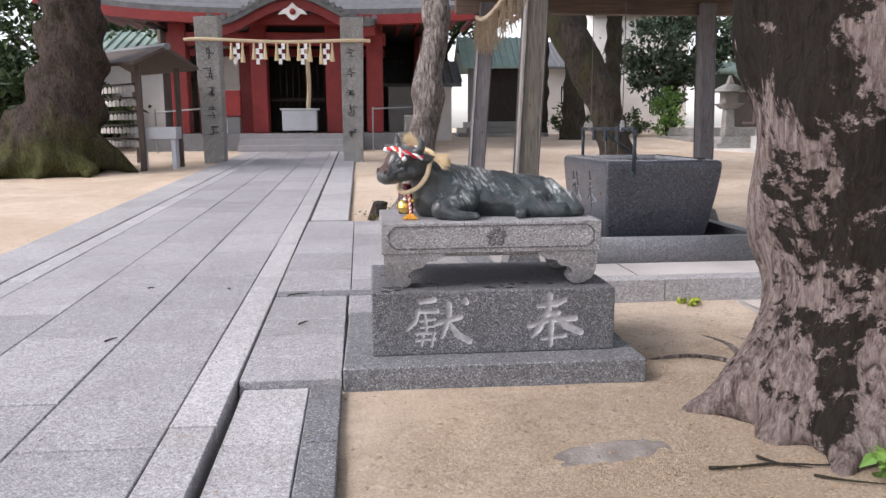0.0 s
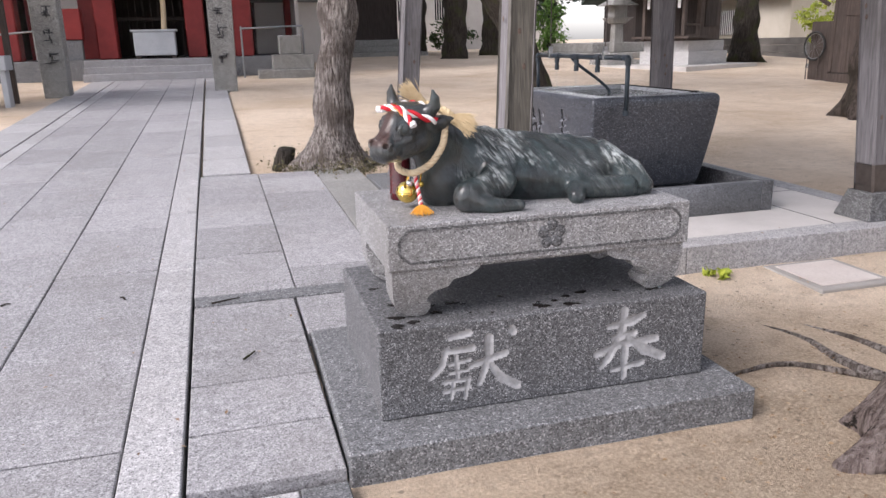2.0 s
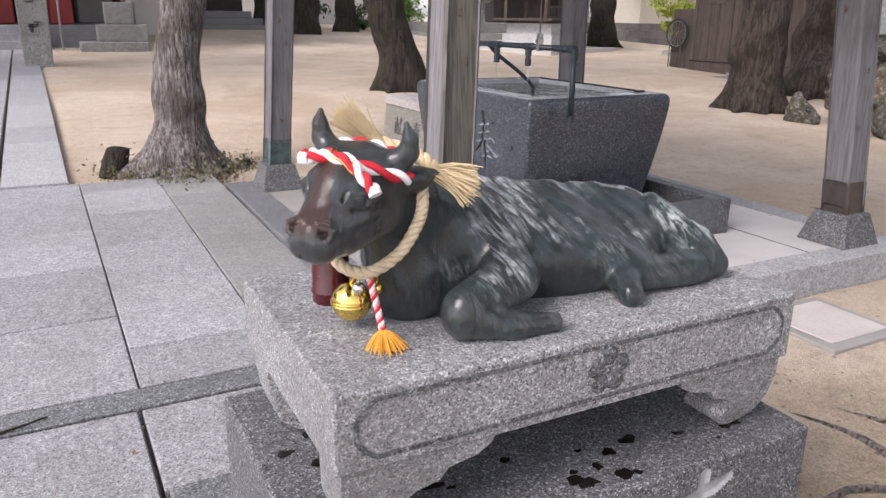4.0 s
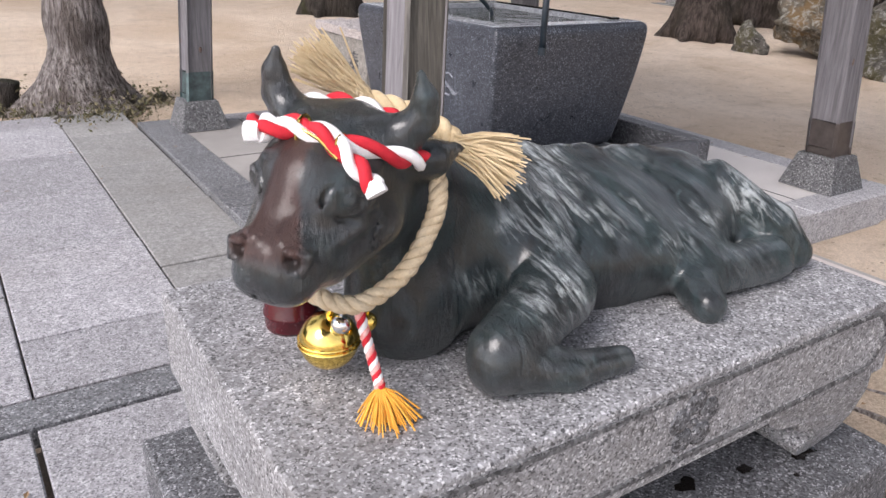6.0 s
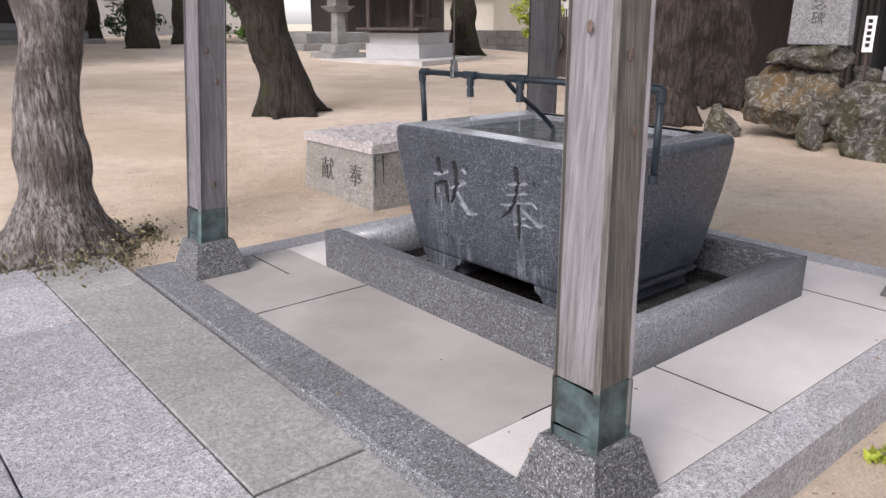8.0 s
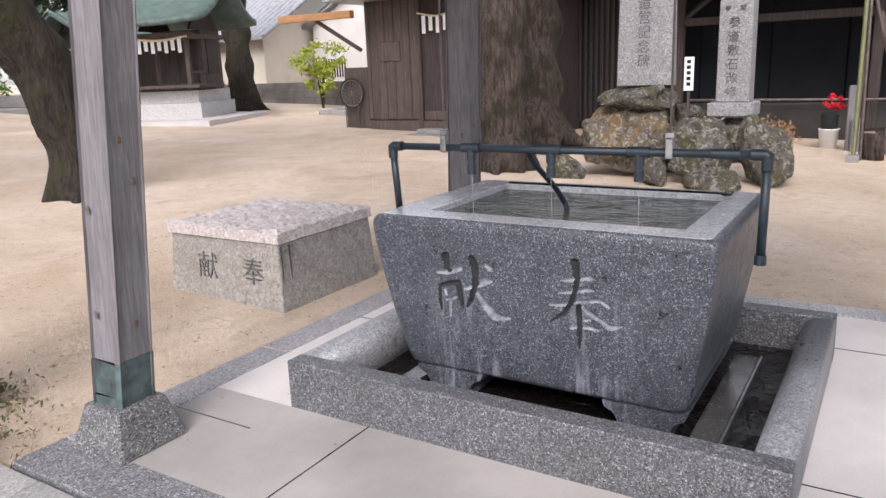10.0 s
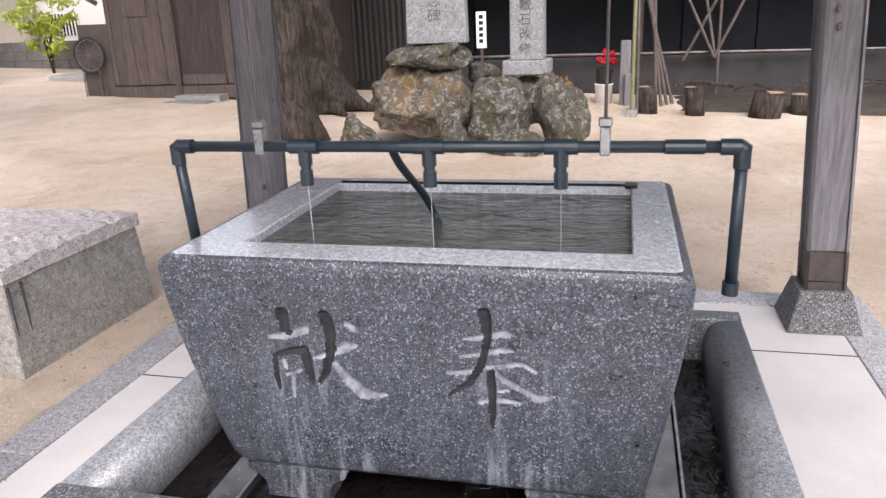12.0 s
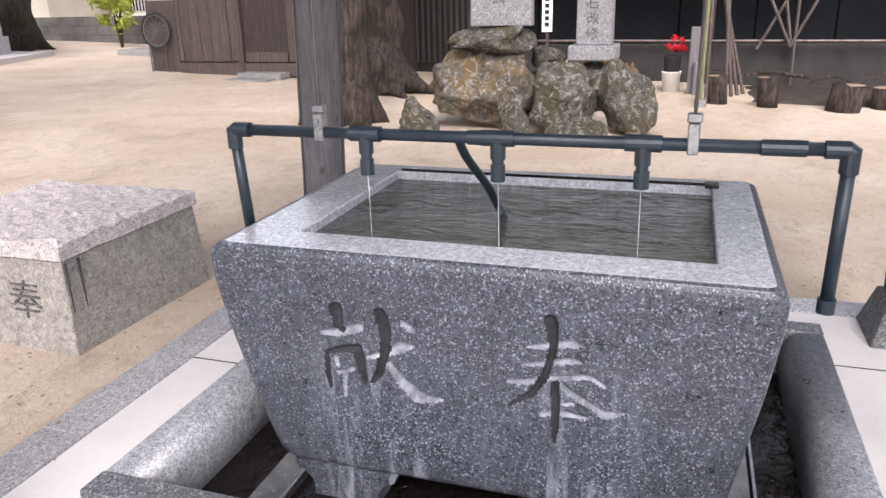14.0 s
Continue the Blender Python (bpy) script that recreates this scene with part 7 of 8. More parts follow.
def build_copper_shrine():
    """Laid out by depth d and width w from the front corner of its stone base."""
    O, D, W = Vector((12.95, 21.35, 0)), Vector((0.935, 0.355, 0)), Vector((-0.355, 0.935, 0))
    at = lambda d, w, z: O + D * d + W * w + Vector((0, 0, z))
    s = thing("copper_roof_shrine", "weathered wooden shrine with a swept green copper roof", "shrine", at=(13.4, 22.4, 0.5))
    for nm, d0, d1, w0, w1, z0, z1, m in (("paved_base", -1.1, 2.35, -0.75, 2.5, 0.30, 0.68, M_CONCRETE), ("stone_tier", 0.0, 1.9, 0.0, 1.75, 0.68, 1.06, M_STONE_PALE), ("stone_tier", 0.08, 1.82, 0.08, 1.67, 1.062, 1.36, M_STONE_PALE),
                                          ("floor_deck", -0.25, 1.1, -0.15, 1.9, 1.43, 1.50, M_WOOD_MID), ("deck_bearer", 0.0, 1.0, 0.1, 1.65, 1.36, 1.43, M_WOOD_DARK), ("wall", 0.75, 1.75, 0.2, 1.55, 1.36, 2.85, M_WOOD_MID), ("side_panel", 0.95, 1.55, 0.17, 0.20, 1.75, 2.65, M_WOOD_DARK),
                                          ("door_panel", 0.72, 0.75, 0.35, 0.86, 1.55, 2.6, M_WOOD_DARK), ("door_panel", 0.72, 0.75, 0.88, 1.4, 1.55, 2.6, M_WOOD_DARK), ("beam", -0.15, 1.8, 0.12, 0.22, 2.62, 2.74, M_WOOD_MID), ("beam", -0.15, 1.8, 1.53, 1.63, 2.62, 2.74, M_WOOD_MID), ("beam", -0.12, 0.0, 0.0, 1.75, 2.62, 2.76, M_WOOD_MID),
                                          ("porch_post", -0.11, 0.0, 0.12, 0.22, 1.36, 2.62, M_WOOD_MID), ("porch_post", -0.11, 0.0, 1.53, 1.63, 1.36, 2.62, M_WOOD_MID), ("side_rail", 0.0, 0.7, 0.14, 0.18, 1.78, 1.84, M_WOOD_MID)):
        bm = bmesh.new()
        for v in block(bm, d0, d1, w0, w1, z0, z1):
            v.co = at(*v.co)
        under(part(nm, bm, m), s)
    bm = bmesh.new()
    prev = None
    for i in range(17):
        d = -0.85 + 3.25 * i / 16
        u = (d - 0.95) / (1.8 if d < 0.95 else 1.45)
        z = 2.78 + 1.15 * (1 - abs(u)) ** 1.45 + 0.10 * abs(u) ** 3
        row = [bm.verts.new(at(d, w, z + 0.10 * ((w - 0.87) / 1.5) ** 2)) for w in np.linspace(-0.62, 2.37, 9)]
        if prev:
            for k in range(8):
                bm.faces.new((prev[k], prev[k + 1], row[k + 1], row[k]))
        prev = row
    r = bmesh.ops.extrude_face_region(bm, geom=bm.faces[:])
    for v in r["geom"]:
        if isinstance(v, bmesh.types.BMVert):
            v.co.z += 0.15
    bmesh.ops.recalc_face_normals(bm, faces=bm.faces)
    roof = under(part("swept_roof", bm, M_VERDIGRIS_DARK, None, "green copper roof", True), s)
    bm = bmesh.new()
    for v in block(bm, 0.83, 1.07, -0.66, 2.41, 4.02, 4.22, 0.02):
        pass
    for v in bm.verts:
        v.co = at(*v.co)
    under(part("ridge", bm, M_WOOD_DARK), s)
    for w in (0.2, 1.55):
        bm = bmesh.new()
        a = [bm.verts.new(at(d, w, z)) for d, z in ((0.2, 2.84), (1.75, 2.84), (0.95, 3.75))]
        b = [bm.verts.new(at(d, w + 0.05, z)) for d, z in ((0.2, 2.84), (1.75, 2.84), (0.95, 3.75))]
        bm.faces.new(a)
        bm.faces.new(b[::-1])
        for k in range(3):
            bm.faces.new((a[k], b[k], b[(k + 1) % 3], a[(k + 1) % 3]))
        bmesh.ops.recalc_face_normals(bm, faces=bm.faces)
        under(part("gable_board", bm, M_WOOD_DARK), s)
    for k in range(7):
        bm = bmesh.new()
        w = 0.32 + k * 0.18
        for v in block(bm, -0.13, -0.125, w - 0.05, w + 0.05, 2.28 + 0.06 * (k % 2), 2.60):
            v.co = at(*v.co)
        under(part("paper_streamer", bm, M_PAPER), s)
    bm = bmesh.new()
    tube(bm, curve_points([at(-0.13, 0.1, 2.66), at(-0.13, 0.87, 2.58), at(-0.13, 1.65, 2.66)], 12), 0.03, 7)
    under(part("straw_rope", bm, M_ROPE), s)


build_copper_shrine()


def build_lantern(x, y):
    z = hill(x, y)
    l = thing("stone_lantern", "tall weathered stone lantern standing in the yard", "stone lantern", at=(x, y, z))
    for nm, z0, z1, h0, h1 in (("base_step", -0.03, 0.16, 0.62, 0.60), ("base", 0.16, 0.38, 0.42, 0.36), ("shaft", 0.38, 1.25, 0.17, 0.14), ("light_shelf", 1.25, 1.42, 0.20, 0.36), ("fire_box", 1.42, 1.78, 0.22, 0.22), ("roof", 1.78, 2.02, 0.48, 0.14), ("finial", 2.02, 2.30, 0.11, 0.03)):
        bm = bmesh.new()
        frustum(bm, x, y, z + z0, z + z1, h0, h0, h1, h1, 0.015)
        under(part(nm, bm, M_STONE_OLD), l)


build_lantern(11.9, 23.7)


def build_block_wall():
    w = thing("block_wall", "old grey concrete block wall along the yard's edge", "wall", kind="structure")
    for k in range(22):
        for j in range(4):
            y = 14.5 + k * 0.9 + (0.45 if j % 2 else 0)
            bm = bmesh.new()
            block(bm, 19.2, 19.4, y, y + 0.89, 0.35 + 0.255 * j, 0.35 + 0.255 * j + 0.248, 0.008)
            under(part("block", bm, M_BLOCKWALL), w)


build_block_wall()


def boards(parent, axis, at, a, b, z0, z1, material, width=0.18, thick=0.03, name="board"):
    """A row of upright boards along a wall, each a little apart."""
    k, rnd = a, random.Random(int(a * 100 + at * 10))
    while k < b - 0.02:
        w = min(width * rnd.uniform(0.85, 1.15), b - k)
        o = rnd.uniform(-0.006, 0.006)
        bm = bmesh.new()
        if axis == "x":
            block(bm, at + o - thick, at + o, k + 0.003, k + w - 0.003, z0 + rnd.uniform(0, 0.02), z1, 0.003)
        else:
            block(bm, k + 0.003, k + w - 0.003, at + o - thick, at + o, z0, z1, 0.003)
        under(part(name, bm, material), parent)
        k += w


def build_old_shed():
    s = thing("timber_shed", "old dark timber shed with a boarded front and tiled eaves", "shed", at=(15, 14.4, 0.35))
    x, y0, y1 = 13.42, 12.3, 16.45
    bm = bmesh.new()
    block(bm, x + 0.01, 17.0, y0 + 0.05, y1 - 0.05, 0.1, 3.1)
    under(part("shed_core", bm, M_WOOD_DARK), s)
    boards(s, "x", x, 15.1, y1, 0.62, 3.1, M_WOOD_MID, 0.22)
    boards(s, "x", x + 0.05, 14.1, 15.1, 0.80, 2.7, M_WOOD_DARK, 0.25, name="door_board")
    boards(s, "x", x, y0, 14.1, 0.62, 3.1, M_WOOD_MID, 0.22)
    boards(s, "y", y1, x, 17.0, 0.5, 3.1, M_WOOD_MID, 0.22)
    for nm, b in (("sill", (x - 0.06, x + 0.02, y0, y1, 0.36, 0.60)), ("door_step", (x - 0.4, x - 0.06, 14.1, 15.0, 0.30, 0.45)), ("door_step", (x - 0.75, x - 0.4, 14.2, 15.1, 0.30, 0.37)), ("post", (x - 0.09, x + 0.02, 15.02, 15.14, 0.36, 3.1)), ("sign_board", (x - 0.06, x - 0.032, 15.55, 16.05, 1.85, 2.25)), ("threshold", (x - 0.05, x + 0.02, 14.12, 15.0, 0.62, 0.80))):
        bm = bmesh.new()
        block(bm, *b, 0.008)
        under(part(nm, bm, M_STONE_OLD if nm == "door_step" else M_WOOD_MID), s)
    bm = bmesh.new()
    frustum(bm, 15.2, (y0 + y1) / 2, 3.1, 4.3, 2.6, 2.6, 0.3, 2.4)
    roof = under(part("tiled_roof", bm, M_TILE_PALE), s)
    for k in range(17):
        y = y0 - 0.4 + k * 0.3
        bm = bmesh.new()
        tube(bm, [(12.62, y, 3.13), (14.9, y, 4.33)], 0.065, 7)
        under(part("tile_row", bm, M_TILE_PALE), roof)
    bm = bmesh.new()
    block(bm, 12.7, 12.85, 16.3, 18.3, 2.75, 2.9, 0.01)
    under(part("eave_beam", bm, M_WOOD_ORANGE, None, "orange new timber"), s)
    bm = bmesh.new()
    tube(bm, [(13.3, 16.5, 2.1), (12.8, 17.3, 2.75)], 0.05, 6)
    under(part("eave_brace", bm, M_WOOD_MID), s)
    for k in range(4):
        bm = bmesh.new()
        y = 14.35 + k * 0.17
        block(bm, x - 0.10, x - 0.096, y, y + 0.09, 2.42 - 0.05 * (k % 2), 2.72)
        under(part("paper_streamer", bm, M_PAPER), s)
    bm = bmesh.new()
    tube(bm, curve_points([(x - 0.1, 14.15, 2.78), (x - 0.1, 14.6, 2.70), (x - 0.1, 15.05, 2.78)], 8), 0.02, 6)
    under(part("straw_rope", bm, M_ROPE), s)

    p = thing("wheel_stand", "grey weathered board with a metal stand against the shed", "board", at=(13.4, 16.9, 0.43))
    bm = bmesh.new()
    block(bm, 13.45, 13.52, 16.5, 17.15, 0.40, 1.75, 0.01)
    under(part("panel", bm, M_WOOD_MID), p)
    w = thing("bicycle_wheel", "old bicycle wheel leaning on the shed's side", "wheel", at=(13.36, 16.9, 1.2))
    circ = lambda r: [(13.36, 16.9 + r * math.cos(a), 1.20 + r * math.sin(a)) for a in np.linspace(0, 2 * math.pi, 37)]
    bm = bmesh.new()
    tube(bm, circ(0.315), 0.026, 8)
    under(part("tyre", bm, M_RUBBER, None, "", True), w)
    bm = bmesh.new()
    tube(bm, circ(0.285), 0.011, 6)
    under(part("rim", bm, M_STEEL), w)
    for k in range(14):
        a = 2 * math.pi * k / 14
        bm = bmesh.new()
        tube(bm, [(13.36, 16.9, 1.2), (13.36, 16.9 + 0.28 * math.cos(a), 1.2 + 0.28 * math.sin(a))], 0.003, 4)
        under(part("spoke", bm, M_STEEL), w)
    for y in (16.72, 17.08):
        bm = bmesh.new()
        tube(bm, [(13.34, y, 0.42), (13.34, y, 1.0)], 0.014, 6)
        under(part("stand_leg", bm, M_RUST), w)
    st = thing("flat_stone", "flat grey stone lying before the wall", "stone", at=(16.5, 19.5, 0.5))
    bm = bmesh.new()
    block(bm, 16.0, 17.2, 18.9, 20.2, 0.45, 0.66, 0.06, 2)
    under(part("slab", bm, M_STONE_OLD), st)


build_old_shed()


def build_long_shed():
    s = thing("open_shed", "long open-fronted shed with shade-dark sheeting and a low concrete wall", "shed", at=(17, 3, 0.2))
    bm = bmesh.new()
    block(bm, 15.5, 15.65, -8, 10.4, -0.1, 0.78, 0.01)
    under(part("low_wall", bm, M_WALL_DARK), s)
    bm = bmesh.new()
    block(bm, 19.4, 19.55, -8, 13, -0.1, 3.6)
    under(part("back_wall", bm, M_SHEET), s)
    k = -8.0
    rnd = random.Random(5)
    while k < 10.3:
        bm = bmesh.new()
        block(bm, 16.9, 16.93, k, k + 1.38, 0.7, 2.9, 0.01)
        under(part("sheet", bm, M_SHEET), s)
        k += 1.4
    for y in (-7.5, -4.2, -0.9, 2.4, 6.85, 10.3):
        bm = bmesh.new()
        block(bm, 15.48, 15.66, y - 0.09, y + 0.09, 0, 3.0, 0.01)
        under(part("post", bm, M_WOOD_DARK), s)
        bm = bmesh.new()
        tube(bm, [(15.57, y, 2.35), (15.57, y - 0.75, 2.95)], 0.055, 6)
        under(part("brace", bm, M_WOOD_DARK), s)
    for z, m in ((2.28, M_WOOD_DARK), (2.92, M_WOOD_DARK)):
        bm = bmesh.new()
        block(bm, 15.49, 15.65, -8, 10.6, z, z + 0.15, 0.01)
        under(part("beam", bm, m), s)
    bm = bmesh.new()
    frustum(bm, 17.2, 1.5, 3.08, 4.4, 3.0, 9.9, 0.4, 9.7)
    under(part("tiled_roof", bm, M_TILE), s)
    sl = thing("slatted_shed", "dark slatted shed with upright laths beside the open shed", "shed", at=(16.5, 11.6, 0.3))
    # black block paints the shade inside, behind the laths
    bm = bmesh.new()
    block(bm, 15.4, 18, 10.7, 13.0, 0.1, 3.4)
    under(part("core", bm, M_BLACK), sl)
    for k in range(19):
        bm = bmesh.new()
        y = 10.75 + k * 0.118
        block(bm, 15.34, 15.37, y, y + 0.05, 0.45, 3.1, 0.004)
        under(part("lath", bm, M_WOOD_DARK), sl)
    bm = bmesh.new()
    frustum(bm, 16.6, 11.8, 3.4, 4.3, 1.7, 1.5, 0.2, 1.3)
    under(part("roof", bm, M_TILE), sl)
    sc = thing("scaffold_frame", "crossed steel scaffold pipes before the shed", "scaffold", at=(15.3, 5.6, 0.3))
    for a, b in (((15.25, 4.9, 3.0), (15.25, 6.05, 0.70)), ((15.25, 5.95, 3.0), (15.25, 5.5, 0.74)), ((15.25, 5.45, 0.02), (15.25, 5.45, 3.0)), ((15.22, 5.52, 0.75), (15.22, 4.5, 3.0)), ((15.22, 5.52, 0.75), (15.22, 6.6, 3.0)), ((15.3, -2, 0.80), (15.3, 10.0, 0.86)), ((15.2, 1.6, 0.0), (15.2, 1.6, 3.0)), ((15.2, -1.0, 0.9), (15.2, 3.5, 2.9))):
        bm = bmesh.new()
        tube(bm, [a, b], 0.026, 8)
        under(part("pipe", bm, M_RUST), sc)


build_long_shed()


# ---- monuments and rocks ----
def rock(name, label, c, r, seed, material=M_ROCK, h=0.06, parent=None, chips=15):
    rnd = np.random.RandomState(seed)
    c, r = np.array(c, float), np.array(r, float)
    nrm = rnd.normal(size=(chips, 3))
    nrm /= np.linalg.norm(nrm, axis=1)[:, None]
    off = rnd.uniform(0.48, 0.84, chips)
    ph = rnd.uniform(0, 6, 6)

    def shape(P):
        q = (P - c) / r
        d = np.linalg.norm(q, axis=-1) - 1
        for n, o in zip(nrm, off):
            d = np.maximum(d, q @ n - o)
        d = d + 0.05 * np.abs(np.sin(q[..., 2] * 9 + 3 * q[..., 1] + ph[5])) * np.sin(q[..., 1] * 7 + ph[2]) + 0.06 * np.sin(q[..., 0] * 6 + ph[0] + 2 * np.sin(q[..., 2] * 4 + ph[1])) * np.sin(q[..., 1] * 5 + ph[2]) + 0.035 * np.sin(q[..., 1] * 15 + ph[3] + q[..., 2] * 9) * np.sin(q[..., 0] * 13 + ph[4])
        d = d + 0.045 * np.abs(np.sin(q[..., 1] * 11 + 5 * np.sin(q[..., 2] * 5 + ph[1]) + ph[0])) * np.abs(np.sin(q[..., 2] * 8 + 3 * q[..., 0] + ph[4]))
        return d * r.min()

    V, F = skin(shape, c - r * 1.2, c + r * 1.2, h)
    return tagged(mesh_part(name, V, F, material), label, "rock", "rocks under the monuments")


def build_monuments():
    for label, c, r, s, m in (("large ochre and grey lichened rock under the monument", (9.72, 9.50, 0.60), (0.62, 0.72, 0.55), 1, M_ROCK), ("flat dark lichened rock carrying the memorial stone", (9.78, 9.28, 1.20), (0.48, 0.62, 0.30), 2, M_ROCK_GREY),
                              ("grey ridged rock at the monument's foot", (9.62, 8.45, 0.52), (0.48, 0.52, 0.46), 3, M_ROCK_GREY), ("upright split rock at the mound's end", (9.82, 7.82, 0.50), (0.42, 0.40, 0.52), 4, M_ROCK_GREY),
                              ("mossy rock under the pillar stone", (10.05, 8.20, 0.72), (0.42, 0.50, 0.30), 5, M_ROCK_GREY), ("low mossy rock in the sand", (9.22, 10.16, 0.34), (0.22, 0.32, 0.26), 6, M_ROCK_GREY),
                              ("low mossy rock in the sand", (9.25, 8.98, 0.30), (0.22, 0.26, 0.30), 7, M_ROCK_GREY), ("small grey rock behind the mound", (10.15, 8.78, 0.95), (0.25, 0.28, 0.22), 8, M_ROCK_GREY), ("small grey rock before the mound", (9.2, 8.35, 0.20), (0.25, 0.45, 0.26), 9, M_ROCK_GREY), ("grey rock behind the mound", (10.4, 9.2, 0.5), (0.6, 1.0, 0.55), 10, M_ROCK_GREY)):
        rock("rock", label, c, r, s, m, 0.03)
    a = thing("memorial_stone", "tall speckled granite memorial slab with engraved writing", "monument", at=(9.72, 9.24, 1.42))
    bm = bmesh.new()
    frustum(bm, 9.74, 9.24, 1.36, 3.35, 0.085, 0.365, 0.08, 0.325, 0.012)
    body = under(part("slab", bm, M_MONUMENT), a)
    for k, ch in enumerate("\u795e\u9020\u55b6\u8a18\u5ff5\u7891"):
        under(lettering("engraved_letter", ch, 0.175, 0.003, facing(9.6545, 9.255, 2.55 - 0.178 * k, -1, 0), M_CARVED_DARK), body)
    b = thing("pillar_stone", "square granite memorial post on a footing with engraved writing", "monument", at=(10.0, 8.2, 0.96))
    bm = bmesh.new()
    block(bm, 9.80, 10.30, 7.93, 8.48, 0.96, 1.128, 0.012)
    under(part("footing", bm, M_MONUMENT), b)
    bm = bmesh.new()
    frustum(bm, 10.05, 8.20, 1.128, 2.36, 0.17, 0.20, 0.165, 0.195, 0.012)
    body = under(part("post", bm, M_MONUMENT), b)
    for k, ch in enumerate("\u53c2\u9053\u6577\u77f3\u6539\u4fee"):
        under(lettering("engraved_letter", ch, 0.150, 0.003, facing(9.878, 8.215, 2.08 - 0.165 * k, -1, 0), M_CARVED_DARK), body)
    for ch, y in (("\u5949", 8.30), ("\u732e", 8.12)):
        under(lettering("engraved_letter", ch, 0.075, 0.003, facing(9.880, y, 2.25, -1, 0), M_CARVED_DARK), body)
    n = thing("notice_board", "narrow white notice board with dark writing on a stake", "notice", at=(9.95, 8.72, 0.9))
    bm = bmesh.new()
    block(bm, 9.93, 9.95, 8.69, 8.81, 1.28, 1.70, 0.003)
    under(part("board", bm, M_PAPER), n)
    for k in range(5):
        bm = bmesh.new()
        block(bm, 9.924, 9.929, 8.725, 8.775, 1.34 + 0.07 * k, 1.385 + 0.07 * k)
        under(part("writing_bar", bm, M_BLACK), n)
    bm = bmesh.new()
    block(bm, 9.95, 9.98, 8.735, 8.765, 0.6, 1.7)
    under(part("stake", bm, M_WOOD_MID), n)


build_monuments()


def build_yard_things():
    for k, (x, y, r, h, t) in enumerate(((12.95, 6.70, 0.15, 0.40, 4), (12.80, 6.00, 0.14, 0.42, 6), (12.75, 5.02, 0.22, 0.36, -8), (13.2, 4.40, 0.17, 0.30, 3))):
        z = hill(x, y)
        s = thing("log_stump", "upright cut log used as a low stool", "log stump", "log stools before the shed", at=(x, y, z))
        bm = bmesh.new()
        o = math.tan(radians(t)) * h
        tube(bm, [(x, y, z - 0.02), (x, y + o * 0.4, z + h * 0.5), (x, y + o, z + h)], [r * 1.04, r, r * 0.98], 14, wobble=0.1, seed=k)
        under(part("log", bm, M_BARK_GREY, None, "", True), s)
        bm = bmesh.new()
        bmesh.ops.create_circle(bm, cap_ends=True, segments=16, radius=r * 0.93, matrix=pose(x, y + o, z + h + 0.003))
        under(part("cut_face", bm, M_WOOD_CUT, None, "pale sawn top"), s)
    m = thing("soil_heap", "low dark heap of soil and branches by the shed", "soil heap", at=(14.6, 4.4, 0.05))
    V, F, n = [], [], 30
    for j in range(n + 1):
        for i in range(n + 1):
            x, y = 13.15 + 2.3 * i / n, -3.0 + 9.6 * j / n
            e = min(i, j, n - i, n - j) / n * 5
            V.append((x, y, hill(x, y) - 0.05 + min(1, e) * (0.20 + 0.10 * noise.noise((x * 2, y * 2, 0)) + 0.04 * noise.noise((x * 8, y * 8, 3)))))
    F = [(j * (n + 1) + i, j * (n + 1) + i + 1, (j + 1) * (n + 1) + i + 1, (j + 1) * (n + 1) + i) for j in range(n) for i in range(n)]
    under(mesh_part("soil", V, F, M_SOIL), m)
    rnd = random.Random(3)
    for k in range(26):
        bm = bmesh.new()
        x, y = rnd.uniform(13.7, 15.2), rnd.uniform(-2.0, 6.0)
        a, L = rnd.uniform(-0.5, 0.5) + math.pi / 2, rnd.uniform(0.5, 1.4)
        tube(bm, curve_points([(x, y, 0.30), (x + math.cos(a) * L * 0.5, y + math.sin(a) * L * 0.5, 0.36 + rnd.uniform(-0.03, 0.05)), (x + math.cos(a) * L, y + math.sin(a) * L, 0.28)], 6), rnd.uniform(0.012, 0.03), 6)
        under(part("branch", bm, M_BARK_GREY), m)
    h = thing("leaf_heap", "brown heap of dead twigs and leaves behind the mound", "leaf heap", at=(14.6, 8.6, 0.15))
    leaves("dead_leaves", (14.5, 8.7, 0.25), 0.75, 2500, 0.05, M_DEAD, h, 77, 0.3, 20)
    b = thing("bucket", "white plastic bucket holding a dark pot with red flowers", "bucket", at=(14.05, 7.40, 0.11))
    c2 = lambda r, z: [(14.05 + r * math.cos(a), 7.40 + r * math.sin(a), z) for a in np.linspace(0, 2 * math.pi, 19)[:-1]]
    bm = bmesh.new()
    rings(bm, [c2(0.13, 0.105), c2(0.155, 0.42), c2(0.165, 0.425), c2(0.165, 0.44), c2(0.15, 0.44), c2(0.14, 0.30)])
    under(part("pail", bm, M_PAPER, None, "", True), b)
    bm = bmesh.new()
    rings(bm, [c2(0.12, 0.35), c2(0.14, 0.68), c2(0.12, 0.70), c2(0.02, 0.66)])
    under(part("dark_pot", bm, M_BLACK), b)
    leaves("flowers", (14.05, 7.38, 0.86), 0.16, 160, 0.05, M_RED, b, 5, 1.0, 8)
    po = thing("upright_poles", "bamboo pole and steel pipes standing at the shed's corner", "poles", at=(12.6, 6.95, 0.1))
    for x, y, r, m2, t in ((12.45, 6.94, 0.028, M_BAMBOO, 0.0), (12.75, 6.86, 0.026, M_RUST, 0.02), (13.0, 6.95, 0.02, M_RUST, -0.02)):
        bm = bmesh.new()
